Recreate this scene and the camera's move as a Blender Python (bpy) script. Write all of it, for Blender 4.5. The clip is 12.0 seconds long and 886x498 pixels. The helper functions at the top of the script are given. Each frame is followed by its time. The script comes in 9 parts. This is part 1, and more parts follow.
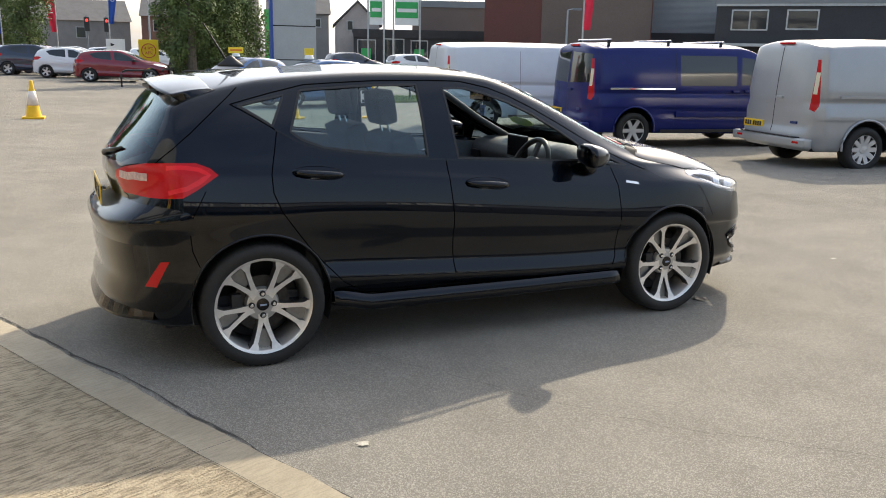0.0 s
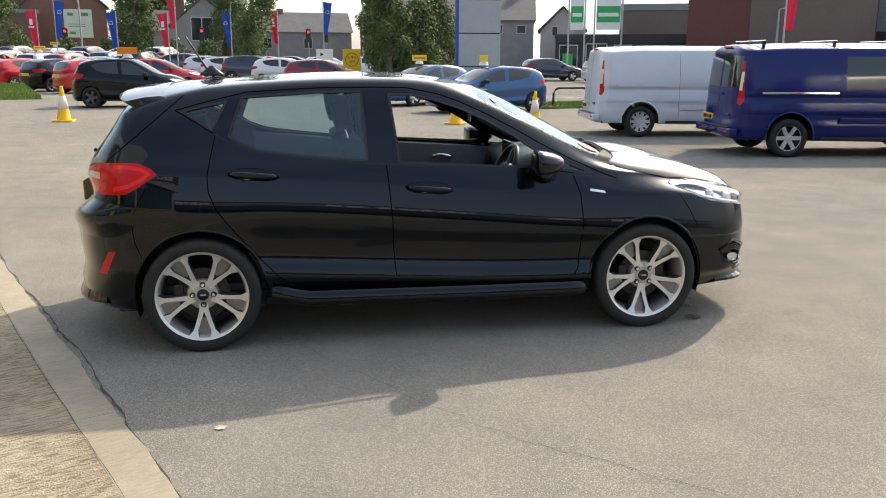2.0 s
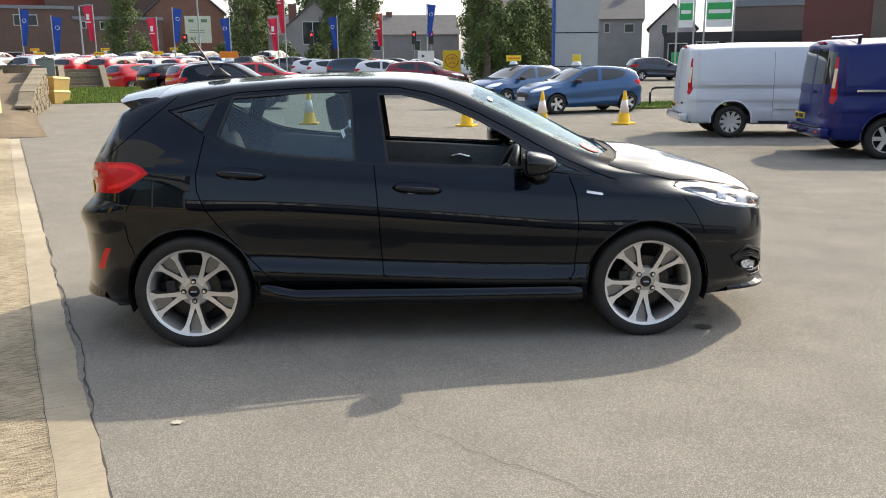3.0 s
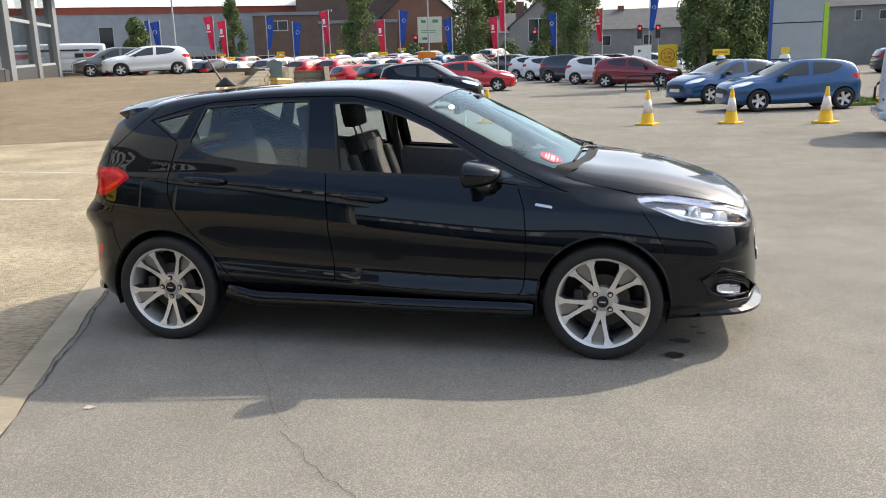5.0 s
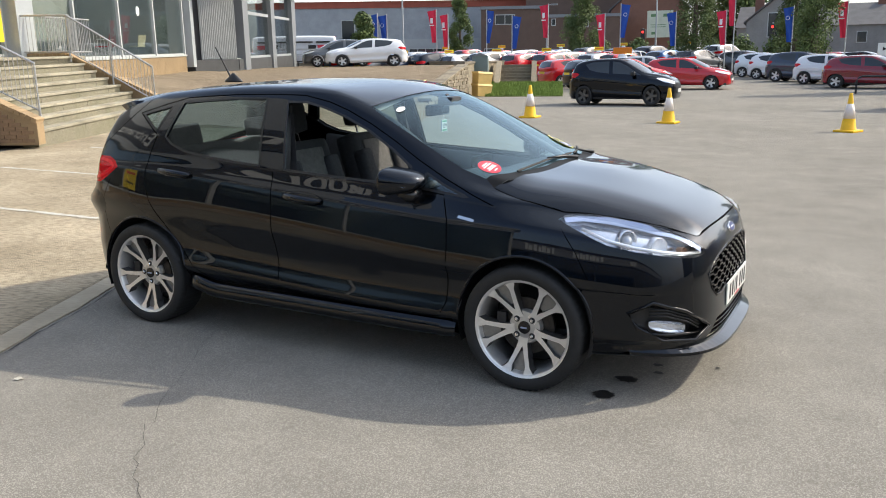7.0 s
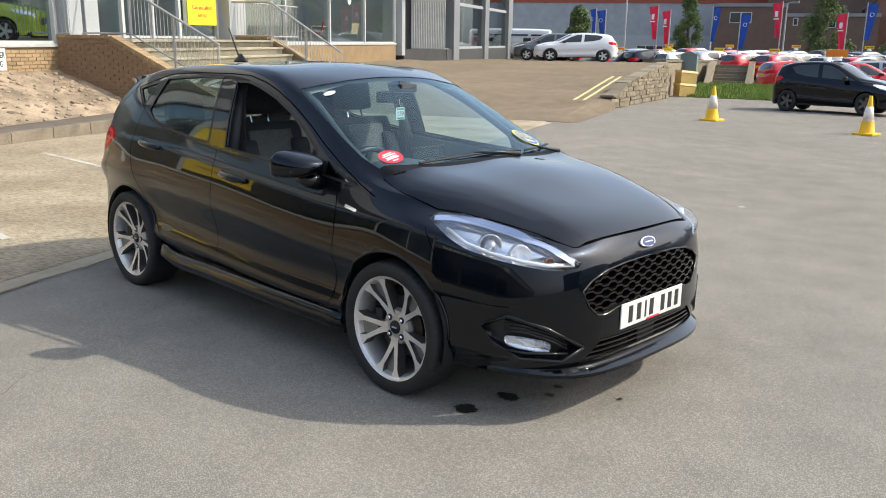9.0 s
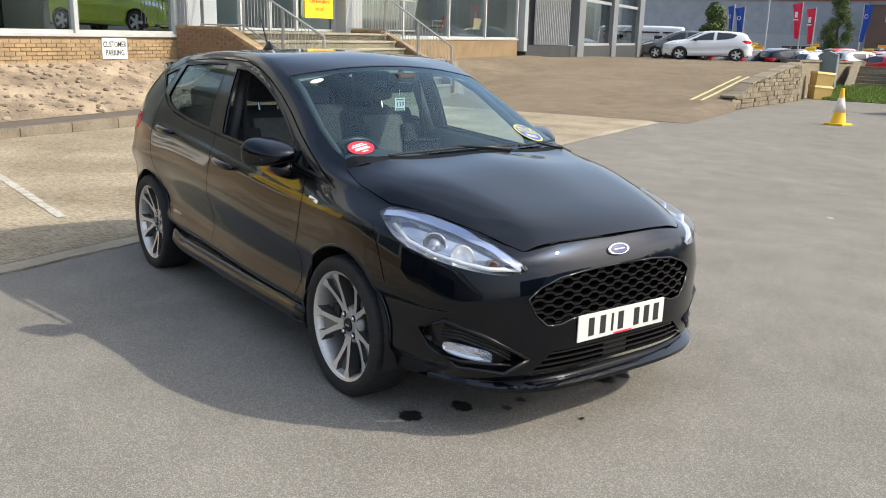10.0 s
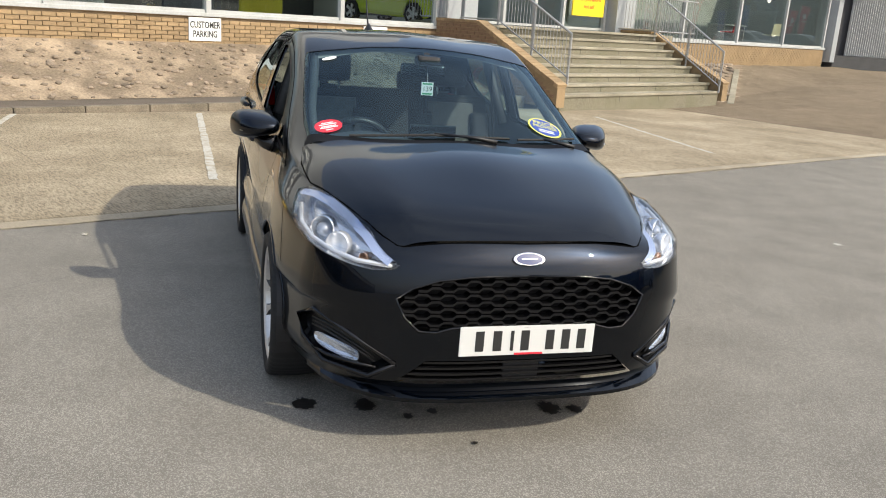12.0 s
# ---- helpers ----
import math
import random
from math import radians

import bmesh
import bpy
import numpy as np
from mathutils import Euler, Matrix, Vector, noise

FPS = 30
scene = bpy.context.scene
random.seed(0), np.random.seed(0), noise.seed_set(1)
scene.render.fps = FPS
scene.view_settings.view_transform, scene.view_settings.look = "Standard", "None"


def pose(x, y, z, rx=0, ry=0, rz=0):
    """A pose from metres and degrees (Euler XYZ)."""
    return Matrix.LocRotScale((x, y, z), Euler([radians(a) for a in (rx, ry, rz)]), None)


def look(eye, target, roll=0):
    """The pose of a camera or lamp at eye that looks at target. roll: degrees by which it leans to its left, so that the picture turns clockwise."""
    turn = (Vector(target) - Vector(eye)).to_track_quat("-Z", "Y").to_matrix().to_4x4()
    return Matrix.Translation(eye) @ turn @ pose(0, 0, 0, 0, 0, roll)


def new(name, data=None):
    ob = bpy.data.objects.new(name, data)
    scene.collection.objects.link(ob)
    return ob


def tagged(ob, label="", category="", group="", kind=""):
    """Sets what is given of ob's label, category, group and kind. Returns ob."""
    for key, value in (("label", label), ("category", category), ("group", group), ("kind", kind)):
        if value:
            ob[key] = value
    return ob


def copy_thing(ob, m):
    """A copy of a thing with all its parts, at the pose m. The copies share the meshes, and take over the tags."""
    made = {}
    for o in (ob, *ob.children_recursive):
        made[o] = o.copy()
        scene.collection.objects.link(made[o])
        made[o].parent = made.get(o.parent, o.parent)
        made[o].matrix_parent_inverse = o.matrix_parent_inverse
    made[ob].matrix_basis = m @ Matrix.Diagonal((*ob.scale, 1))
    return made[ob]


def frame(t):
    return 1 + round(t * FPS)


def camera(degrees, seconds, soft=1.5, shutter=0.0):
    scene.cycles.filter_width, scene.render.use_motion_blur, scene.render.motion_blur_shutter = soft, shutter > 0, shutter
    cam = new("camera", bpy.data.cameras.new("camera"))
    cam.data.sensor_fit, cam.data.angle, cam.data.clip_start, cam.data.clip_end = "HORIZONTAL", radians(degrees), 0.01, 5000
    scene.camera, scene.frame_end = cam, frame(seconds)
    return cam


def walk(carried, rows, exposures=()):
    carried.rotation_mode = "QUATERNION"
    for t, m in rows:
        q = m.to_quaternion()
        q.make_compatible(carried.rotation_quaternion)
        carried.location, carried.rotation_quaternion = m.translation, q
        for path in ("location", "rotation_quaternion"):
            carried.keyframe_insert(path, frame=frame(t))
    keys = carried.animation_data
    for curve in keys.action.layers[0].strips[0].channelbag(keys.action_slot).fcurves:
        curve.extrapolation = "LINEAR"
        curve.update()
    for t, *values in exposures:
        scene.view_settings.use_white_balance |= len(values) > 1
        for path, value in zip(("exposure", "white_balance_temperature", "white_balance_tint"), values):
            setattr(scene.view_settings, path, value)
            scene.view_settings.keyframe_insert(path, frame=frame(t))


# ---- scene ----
cam = camera(55.5, 12.0, soft=1.0)
PATH = [
    (0, (-2.147, -4.769, 1.518), (-1.314, -3.007, 1.068), 1.1),
    (0.5, (-1.821, -4.962, 1.532), (-1.1, -3.153, 1.077), 0.8),
    (1, (-1.482, -5.054, 1.516), (-0.882, -3.201, 1.062), 0.7),
    (1.5, (-1.124, -5.145, 1.522), (-0.647, -3.255, 1.075), 0.4),
    (2, (-0.786, -5.287, 1.541), (-0.427, -3.37, 1.098), 0.2),
    (2.5, (-0.453, -5.298, 1.521), (-0.218, -3.361, 1.081), -0.2),
    (3, (-0.125, -5.294, 1.527), (-0.022, -3.346, 1.087), -0.5),
    (5, (1.4, -5.105, 1.563), (0.958, -3.205, 1.124), -1.7),
    (5.5, (1.74, -4.923, 1.548), (1.174, -3.056, 1.108), -1.7),
    (6, (2.108, -4.765, 1.545), (1.417, -2.941, 1.104), -1.5),
    (6.5, (2.467, -4.619, 1.558), (1.65, -2.847, 1.118), -1.3),
    (7, (2.755, -4.357, 1.563), (1.818, -2.646, 1.122), -0.9),
    (9, (3.923, -3.283, 1.521), (2.571, -1.88, 1.067), 1.1),
    (9.5, (4.11, -2.957, 1.494), (2.662, -1.657, 1.034), 1.3),
    (10, (4.264, -2.592, 1.499), (2.715, -1.418, 1.03), 1.9),
    (10.5, (4.45, -2.24, 1.495), (2.806, -1.207, 1.014), 2.4),
    (11, (4.535, -1.88, 1.462), (2.806, -1.001, 0.971), 3.2),
    (11.5, (4.596, -1.512, 1.472), (2.797, -0.795, 0.973), 3.9),
    (12, (4.724, -1.143, 1.487), (2.872, -0.58, 0.984), 4.4),
]
walk(cam, [(t, look(eye, target, roll)) for t, eye, target, roll in PATH], [(0, 0.54, 6750, 10), (3, 0.53, 6700, 10), (6, 0.47, 6400, 10), (9.5, 0.36, 6300, 10), (12, 0.18, 6400, 10)])

# ---- world, sun and exposure ----
SUN = Vector((0.865, 0.84, 0.985)).normalized()
world = bpy.data.worlds.new("world")
scene.world = world
world.use_nodes = True
wn = world.node_tree
sky = wn.nodes.new("ShaderNodeTexSky")
sky.sky_type = "NISHITA"
sky.sun_disc = False
sky.sun_elevation = math.asin(SUN.z)
sky.sun_rotation = math.atan2(SUN.x, SUN.y)
sky.air_density, sky.dust_density, sky.ozone_density = 1.0, 4.0, 0.8
# thin bright cloud over the blue
cloud = wn.nodes.new("ShaderNodeTexNoise")
cloud.inputs["Scale"].default_value, cloud.inputs["Detail"].default_value, cloud.inputs["Roughness"].default_value = 2.2, 6, 0.6
where = wn.nodes.new("ShaderNodeTexCoord")
flat_sky = wn.nodes.new("ShaderNodeMapping")
flat_sky.inputs["Scale"].default_value = (1.0, 1.0, 2.6)
cover = wn.nodes.new("ShaderNodeMapRange")
cover.inputs["From Min"].default_value, cover.inputs["From Max"].default_value = 0.38, 0.66
cover.inputs["To Min"].default_value, cover.inputs["To Max"].default_value = 0.35, 1.0
haze = wn.nodes.new("ShaderNodeMix")
haze.data_type = "RGBA"
haze.inputs[7].default_value = (4.7, 5.2, 5.9, 1)
toward = wn.nodes.new("ShaderNodeVectorMath")
toward.operation = "DOT_PRODUCT"
toward.inputs[1].default_value = SUN
round_sun = wn.nodes.new("ShaderNodeMapRange")
round_sun.interpolation_type = "SMOOTHSTEP"
round_sun.inputs["From Min"].default_value, round_sun.inputs["From Max"].default_value = 0.0, 0.75
round_sun.inputs["To Min"].default_value, round_sun.inputs["To Max"].default_value = 0.22, 0.88
thin = wn.nodes.new("ShaderNodeMath")
thin.operation = "MULTIPLY"
for a, b in ((where.outputs["Generated"], flat_sky.inputs[0]), (flat_sky.outputs[0], cloud.inputs["Vector"]), (cloud.outputs[0], cover.inputs["Value"]),
             (where.outputs["Generated"], toward.inputs[0]), (toward.outputs["Value"], round_sun.inputs["Value"]), (round_sun.outputs[0], thin.inputs[0]), (cover.outputs[0], thin.inputs[1]), (thin.outputs[0], haze.inputs[0]), (sky.outputs[0], haze.inputs[6]), (haze.outputs[2], wn.nodes["Background"].inputs[0])):
    wn.links.new(a, b)
wn.nodes["Background"].inputs[1].default_value = 0.20
sun = new("sun", bpy.data.lights.new("sun", "SUN"))
sun.data.energy, sun.data.angle, sun.data.color = 3.3, radians(0.9), (1.0, 0.915, 0.74)
sun.matrix_world = look(SUN * 60, (0, 0, 0))


# ---- materials ----
def mat(name, base, rough=0.6, metal=0.0, var=0.0, scale=4.0, fine=60.0, bump=0.0, coat=0.0, spec=0.5, second=None, emit=0.0, per_object=0.0, grime=0.0):
    """A Principled material; var: how far the colour strays by noise at two sizes; second: a colour mixed in by the coarse noise."""
    m = bpy.data.materials.new(name)
    m.use_nodes = True
    nt = m.node_tree
    bs = nt.nodes["Principled BSDF"]
    bs.inputs["Roughness"].default_value, bs.inputs["Metallic"].default_value = rough, metal
    bs.inputs["Coat Weight"].default_value, bs.inputs["Coat Roughness"].default_value = coat, 0.03
    bs.inputs["Specular IOR Level"].default_value = spec
    bs.inputs["Base Color"].default_value = (*base, 1)
    if emit:
        bs.inputs["Emission Color"].default_value, bs.inputs["Emission Strength"].default_value = (*base, 1), emit
    if var or bump or second or per_object:
        geo = nt.nodes.new("ShaderNodeNewGeometry")
        big, small = nt.nodes.new("ShaderNodeTexNoise"), nt.nodes.new("ShaderNodeTexNoise")
        for n, s, d in ((big, scale, 5), (small, fine, 3)):
            n.inputs["Scale"].default_value, n.inputs["Detail"].default_value = s, d
            nt.links.new(geo.outputs["Position"], n.inputs["Vector"])
        colour = nt.nodes.new("ShaderNodeRGB")
        colour.outputs[0].default_value = (*base, 1)
        out = colour.outputs[0]
        if second:
            ramp = nt.nodes.new("ShaderNodeMapRange")
            ramp.inputs["From Min"].default_value, ramp.inputs["From Max"].default_value = 0.42, 0.62
            nt.links.new(big.outputs[0], ramp.inputs["Value"])
            mix = nt.nodes.new("ShaderNodeMix")
            mix.data_type = "RGBA"
            nt.links.new(ramp.outputs[0], mix.inputs[0])
            nt.links.new(out, mix.inputs[6])
            mix.inputs[7].default_value = (*second, 1)
            out = mix.outputs[2]
        add = nt.nodes.new("ShaderNodeMath")
        add.operation = "ADD"
        nt.links.new(big.outputs[0], add.inputs[0])
        nt.links.new(small.outputs[0], add.inputs[1])
        span = nt.nodes.new("ShaderNodeMapRange")
        span.inputs["From Min"].default_value, span.inputs["From Max"].default_value = 0.7, 1.3
        span.inputs["To Min"].default_value, span.inputs["To Max"].default_value = 1 - var, 1 + var
        nt.links.new(add.outputs[0], span.inputs["Value"])
        val = span.outputs[0]
        if per_object:
            info, r2, mul = nt.nodes.new("ShaderNodeObjectInfo"), nt.nodes.new("ShaderNodeMapRange"), nt.nodes.new("ShaderNodeMath")
            r2.inputs["To Min"].default_value, r2.inputs["To Max"].default_value = 1 - per_object, 1 + per_object
            nt.links.new(info.outputs["Random"], r2.inputs["Value"])
            mul.operation = "MULTIPLY"
            nt.links.new(val, mul.inputs[0])
            nt.links.new(r2.outputs[0], mul.inputs[1])
            val = mul.outputs[0]
        hsv = nt.nodes.new("ShaderNodeHueSaturation")
        nt.links.new(val, hsv.inputs["Value"])
        nt.links.new(out, hsv.inputs["Color"])
        nt.links.new(hsv.outputs[0], bs.inputs["Base Color"])
        if bump:
            b = nt.nodes.new("ShaderNodeBump")
            b.inputs["Strength"].default_value, b.inputs["Distance"].default_value = bump, 0.01
            nt.links.new(small.outputs[0], b.inputs["Height"])
            nt.links.new(b.outputs[0], bs.inputs["Normal"])
    return m


def glass(name, tint, gloss=0.06, ior=1.45, faces=1.0, sheen=(1, 1, 1)):
    """A pane: what is behind it, tinted, under a mirror of the sky that grows towards grazing angles."""
    m = bpy.data.materials.new(name)
    m.use_nodes = True
    nt = m.node_tree
    nt.nodes.remove(nt.nodes["Principled BSDF"])
    tr, gl, mix, edge = (nt.nodes.new("ShaderNode" + k) for k in ("BsdfTransparent", "BsdfGlossy", "MixShader", "LayerWeight"))
    tr.inputs[0].default_value = (*tint, 1)
    gl.inputs["Roughness"].default_value = 0.015
    gl.inputs[0].default_value = (*sheen, 1)
    edge.inputs["Blend"].default_value = 0.5
    base = faces * ((ior - 1) / (ior + 1)) ** 2
    power, scale = nt.nodes.new("ShaderNodeMath"), nt.nodes.new("ShaderNodeMath")
    power.operation, power.inputs[1].default_value = "POWER", 5.0
    scale.operation, scale.use_clamp = "MULTIPLY_ADD", True
    scale.inputs[1].default_value, scale.inputs[2].default_value = 0.9, base + gloss
    nt.links.new(edge.outputs["Facing"], power.inputs[0])
    nt.links.new(power.outputs[0], scale.inputs[0])
    nt.links.new(scale.outputs[0], mix.inputs[0])
    nt.links.new(tr.outputs[0], mix.inputs[1])
    nt.links.new(gl.outputs[0], mix.inputs[2])
    nt.links.new(mix.outputs[0], nt.nodes["Material Output"].inputs[0])
    return m


def link_chain(nt, *pairs):
    for a, b in pairs:
        nt.links.new(a, b)


def asphalt_material(name, dark, light, patch):
    """Worn asphalt: chips of pale stone in a dark binder, with broad worn and stained patches."""
    m = bpy.data.materials.new(name)
    m.use_nodes = True
    nt = m.node_tree
    bs = nt.nodes["Principled BSDF"]
    geo = nt.nodes.new("ShaderNodeNewGeometry")
    chips, grain, big, mid = (nt.nodes.new("ShaderNodeTex" + k) for k in ("Voronoi", "Noise", "Noise", "Noise"))
    chips.inputs["Scale"].default_value = 255
    for n, s, d in ((grain, 255, 3), (big, 0.35, 6), (mid, 2.3, 6)):
        n.inputs["Scale"].default_value, n.inputs["Detail"].default_value = s, d
    for n in (chips, grain, big, mid):
        nt.links.new(geo.outputs["Position"], n.inputs["Vector"])
    sep = nt.nodes.new("ShaderNodeSeparateColor")
    nt.links.new(chips.outputs["Color"], sep.inputs[0])
    r1 = nt.nodes.new("ShaderNodeMapRange")
    r1.inputs["From Min"].default_value, r1.inputs["From Max"].default_value = 0.45, 1.0
    nt.links.new(sep.outputs[0], r1.inputs["Value"])
    mix = nt.nodes.new("ShaderNodeMix")
    mix.data_type = "RGBA"
    mix.inputs[6].default_value, mix.inputs[7].default_value = (*dark, 1), (*light, 1)
    nt.links.new(r1.outputs[0], mix.inputs[0])
    r2 = nt.nodes.new("ShaderNodeMapRange")
    r2.inputs["From Min"].default_value, r2.inputs["From Max"].default_value = 0.35, 0.65
    r2.inputs["To Min"].default_value, r2.inputs["To Max"].default_value = 1 - patch, 1 + patch
    both = nt.nodes.new("ShaderNodeMath")
    both.operation = "ADD"
    half = nt.nodes.new("ShaderNodeMath")
    half.operation = "MULTIPLY"
    half.inputs[1].default_value = 0.5
    hsv = nt.nodes.new("ShaderNodeHueSaturation")
    link_chain(nt, (big.outputs[0], both.inputs[0]), (mid.outputs[0], both.inputs[1]), (both.outputs[0], half.inputs[0]),
               (half.outputs[0], r2.inputs["Value"]), (r2.outputs[0], hsv.inputs["Value"]), (mix.outputs[2], hsv.inputs["Color"]),
               (hsv.outputs[0], bs.inputs["Base Color"]))
    b = nt.nodes.new("ShaderNodeBump")
    b.inputs["Strength"].default_value, b.inputs["Distance"].default_value = 0.55, 0.004
    hh = nt.nodes.new("ShaderNodeMath")
    link_chain(nt, (sep.outputs[0], hh.inputs[0]), (grain.outputs[0], hh.inputs[1]), (hh.outputs[0], b.inputs["Height"]), (b.outputs[0], bs.inputs["Normal"]))
    bs.inputs["Roughness"].default_value = 0.9
    bs.inputs["Specular IOR Level"].default_value = 0.0
    return m


def concrete_material(name, base, pale, ridge):
    """Old brushed concrete: ridges across with shade painted into their grooves, stains and pale scuffs."""
    m = bpy.data.materials.new(name)
    m.use_nodes = True
    nt = m.node_tree
    bs = nt.nodes["Principled BSDF"]
    geo = nt.nodes.new("ShaderNodeNewGeometry")
    turn = nt.nodes.new("ShaderNodeMapping")
    turn.inputs["Rotation"].default_value = (0, 0, radians(-24))
    nt.links.new(geo.outputs["Position"], turn.inputs["Vector"])
    stretch = nt.nodes.new("ShaderNodeMapping")
    stretch.inputs["Scale"].default_value = (0.75, 3.8, 1.0)
    nt.links.new(turn.outputs[0], stretch.inputs["Vector"])
    rid, big, mid, grain = (nt.nodes.new("ShaderNodeTexNoise") for _ in range(4))
    for n, s, d in ((rid, 20, 3), (big, 0.7, 8), (mid, 4.2, 12), (grain, 120, 3)):
        n.inputs["Scale"].default_value, n.inputs["Detail"].default_value = s, d
    nt.links.new(stretch.outputs[0], rid.inputs["Vector"])
    for n in (big, mid, grain):
        nt.links.new(turn.outputs[0], n.inputs["Vector"])
    r = nt.nodes.new("ShaderNodeMapRange")
    r.inputs["From Min"].default_value, r.inputs["From Max"].default_value = 0.30, 0.70
    nt.links.new(big.outputs[0], r.inputs["Value"])
    mix = nt.nodes.new("ShaderNodeMix")
    mix.data_type = "RGBA"
    mix.inputs[6].default_value, mix.inputs[7].default_value = (*base, 1), (*pale, 1)
    nt.links.new(r.outputs[0], mix.inputs[0])
    s1, s2 = nt.nodes.new("ShaderNodeMath"), nt.nodes.new("ShaderNodeMath")
    link_chain(nt, (mid.outputs[0], s1.inputs[0]), (big.outputs[0], s1.inputs[1]), (s1.outputs[0], s2.inputs[0]), (grain.outputs[0], s2.inputs[1]))
    s3 = nt.nodes.new("ShaderNodeMath")
    link_chain(nt, (rid.outputs[0], s3.inputs[0]), (grain.outputs[0], s3.inputs[1]))
    v = nt.nodes.new("ShaderNodeMapRange")
    v.inputs["From Min"].default_value, v.inputs["From Max"].default_value = 1.1, 1.9
    v.inputs["To Min"].default_value, v.inputs["To Max"].default_value = 0.84, 1.15
    hsv = nt.nodes.new("ShaderNodeHueSaturation")
    # darkens the colour low between ridges, as shade would
    groove_shade = nt.nodes.new("ShaderNodeMapRange")
    groove_shade.inputs["From Min"].default_value, groove_shade.inputs["From Max"].default_value = 0.36, 0.56
    groove_shade.inputs["To Min"].default_value, groove_shade.inputs["To Max"].default_value = 1 - 0.38 * ridge, 1.10
    both = nt.nodes.new("ShaderNodeMath")
    both.operation = "MULTIPLY"
    link_chain(nt, (rid.outputs[0], groove_shade.inputs["Value"]), (groove_shade.outputs[0], both.inputs[0]), (v.outputs[0], both.inputs[1]))
    link_chain(nt, (s2.outputs[0], v.inputs["Value"]), (both.outputs[0], hsv.inputs["Value"]), (mix.outputs[2], hsv.inputs["Color"]), (hsv.outputs[0], bs.inputs["Base Color"]))
    b = nt.nodes.new("ShaderNodeBump")
    b.inputs["Strength"].default_value, b.inputs["Distance"].default_value = ridge, 0.012
    link_chain(nt, (s3.outputs[0], b.inputs["Height"]), (b.outputs[0], bs.inputs["Normal"]))
    bs.inputs["Roughness"].default_value = 0.9
    bs.inputs["Specular IOR Level"].default_value = 0.1
    return m


ASPHALT = asphalt_material("asphalt", (0.197, 0.184, 0.161), (0.358, 0.334, 0.294), 0.13)
CONCRETE = concrete_material("brushed_concrete", (0.330, 0.272, 0.188), (0.468, 0.392, 0.282), 1.0)
GUTTER = concrete_material("gutter_concrete", (0.29, 0.250, 0.186), (0.41, 0.356, 0.270), 0.12)
RAMP = asphalt_material("ramp_asphalt", (0.180, 0.143, 0.102), (0.330, 0.270, 0.200), 0.17)
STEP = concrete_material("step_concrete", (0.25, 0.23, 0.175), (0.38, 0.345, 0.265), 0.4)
KERB = mat("kerb_stone", (0.185, 0.155, 0.115), 0.9, var=0.4, scale=3, fine=50, bump=0.4)
CRACKS = mat("crack_shadow", (0.06, 0.056, 0.05), 0.95)
STAIN = mat("oil_stain", (0.018, 0.016, 0.014), 0.5, var=0.3, scale=30)
LINE = mat("line_paint", (0.56, 0.54, 0.48), 0.85, var=0.3, scale=9, fine=120, second=(0.33, 0.29, 0.225))
YLINE = mat("yellow_line_paint", (0.60, 0.52, 0.24), 0.8, var=0.2, scale=6, fine=90)
BRICK = mat("buff_brick", (0.335, 0.235, 0.128), 0.85, var=0.22, scale=2.2, fine=150, bump=0.3, per_object=0.16)
OLDBRICK = mat("brown_brick", (0.30, 0.19, 0.11), 0.88, var=0.2, scale=14, fine=150, bump=0.3, per_object=0.25)
MORTAR = mat("mortar", (0.315, 0.235, 0.145), 0.92, var=0.15, scale=20)
BANK = mat("bank_mortar", (0.235, 0.180, 0.122), 0.95, var=0.4, scale=1.6, fine=28, bump=1.0, second=(0.33, 0.255, 0.175))
COBBLE = mat("cobble", (0.235, 0.185, 0.135), 0.85, var=0.35, scale=9, fine=90, bump=0.4, per_object=0.4)
SOIL = mat("soil", (0.28, 0.205, 0.13), 0.95, var=0.45, scale=1.1, fine=30, bump=0.9, second=(0.21, 0.165, 0.11))
GREY = mat("grey_cladding", (0.20, 0.21, 0.22), 0.5, var=0.06, scale=1.2, fine=20)
LIGHTGREY = mat("light_grey_paint", (0.35, 0.37, 0.38), 0.45, var=0.06, scale=2, fine=20)
WHITEPAINT = mat("white_paint", (0.44, 0.45, 0.44), 0.45, var=0.14, scale=3, fine=30)
STEEL = mat("galvanised_steel", (0.42, 0.42, 0.42), 0.42, metal=0.6, var=0.15, scale=12, fine=60)
# near-black colour standing in for unlit depth behind glass and slats
DARK = mat("unlit_depth", (0.045, 0.045, 0.05), 0.7, var=0.2, scale=1.5)
ROOMWALL = mat("room_wall", (0.44, 0.45, 0.42), 0.7, var=0.1, scale=1)
SHOPGLASS = glass("shop_glass", (0.74, 0.78, 0.76), 0.0, 1.42)
YELLOW = mat("yellow_panel", (0.85, 0.62, 0.02), 0.5, var=0.05)
REDP = mat("red_panel", (0.60, 0.03, 0.05), 0.45, var=0.08)
INK = mat("black_ink", (0.02, 0.02, 0.02), 0.6)
SIGNWHITE = mat("sign_white", (0.78, 0.79, 0.77), 0.5, var=0.05, scale=5)
STONE = mat("wall_stone", (0.21, 0.175, 0.12), 0.9, var=0.3, scale=9, fine=70, bump=0.6, per_object=0.25)
GRASS = mat("grass_blades", (0.15, 0.22, 0.035), 0.8, var=0.35, scale=3, fine=40)
CHARCOAL = mat("charcoal_render", (0.055, 0.056, 0.058), 0.7, var=0.2, scale=2)
# risers take a darker, blotched olive tone than the treads
RISER = mat("olive_riser", (0.235, 0.213, 0.152), 0.9, var=0.4, scale=1.4, fine=40, bump=0.4, second=(0.150, 0.140, 0.092))
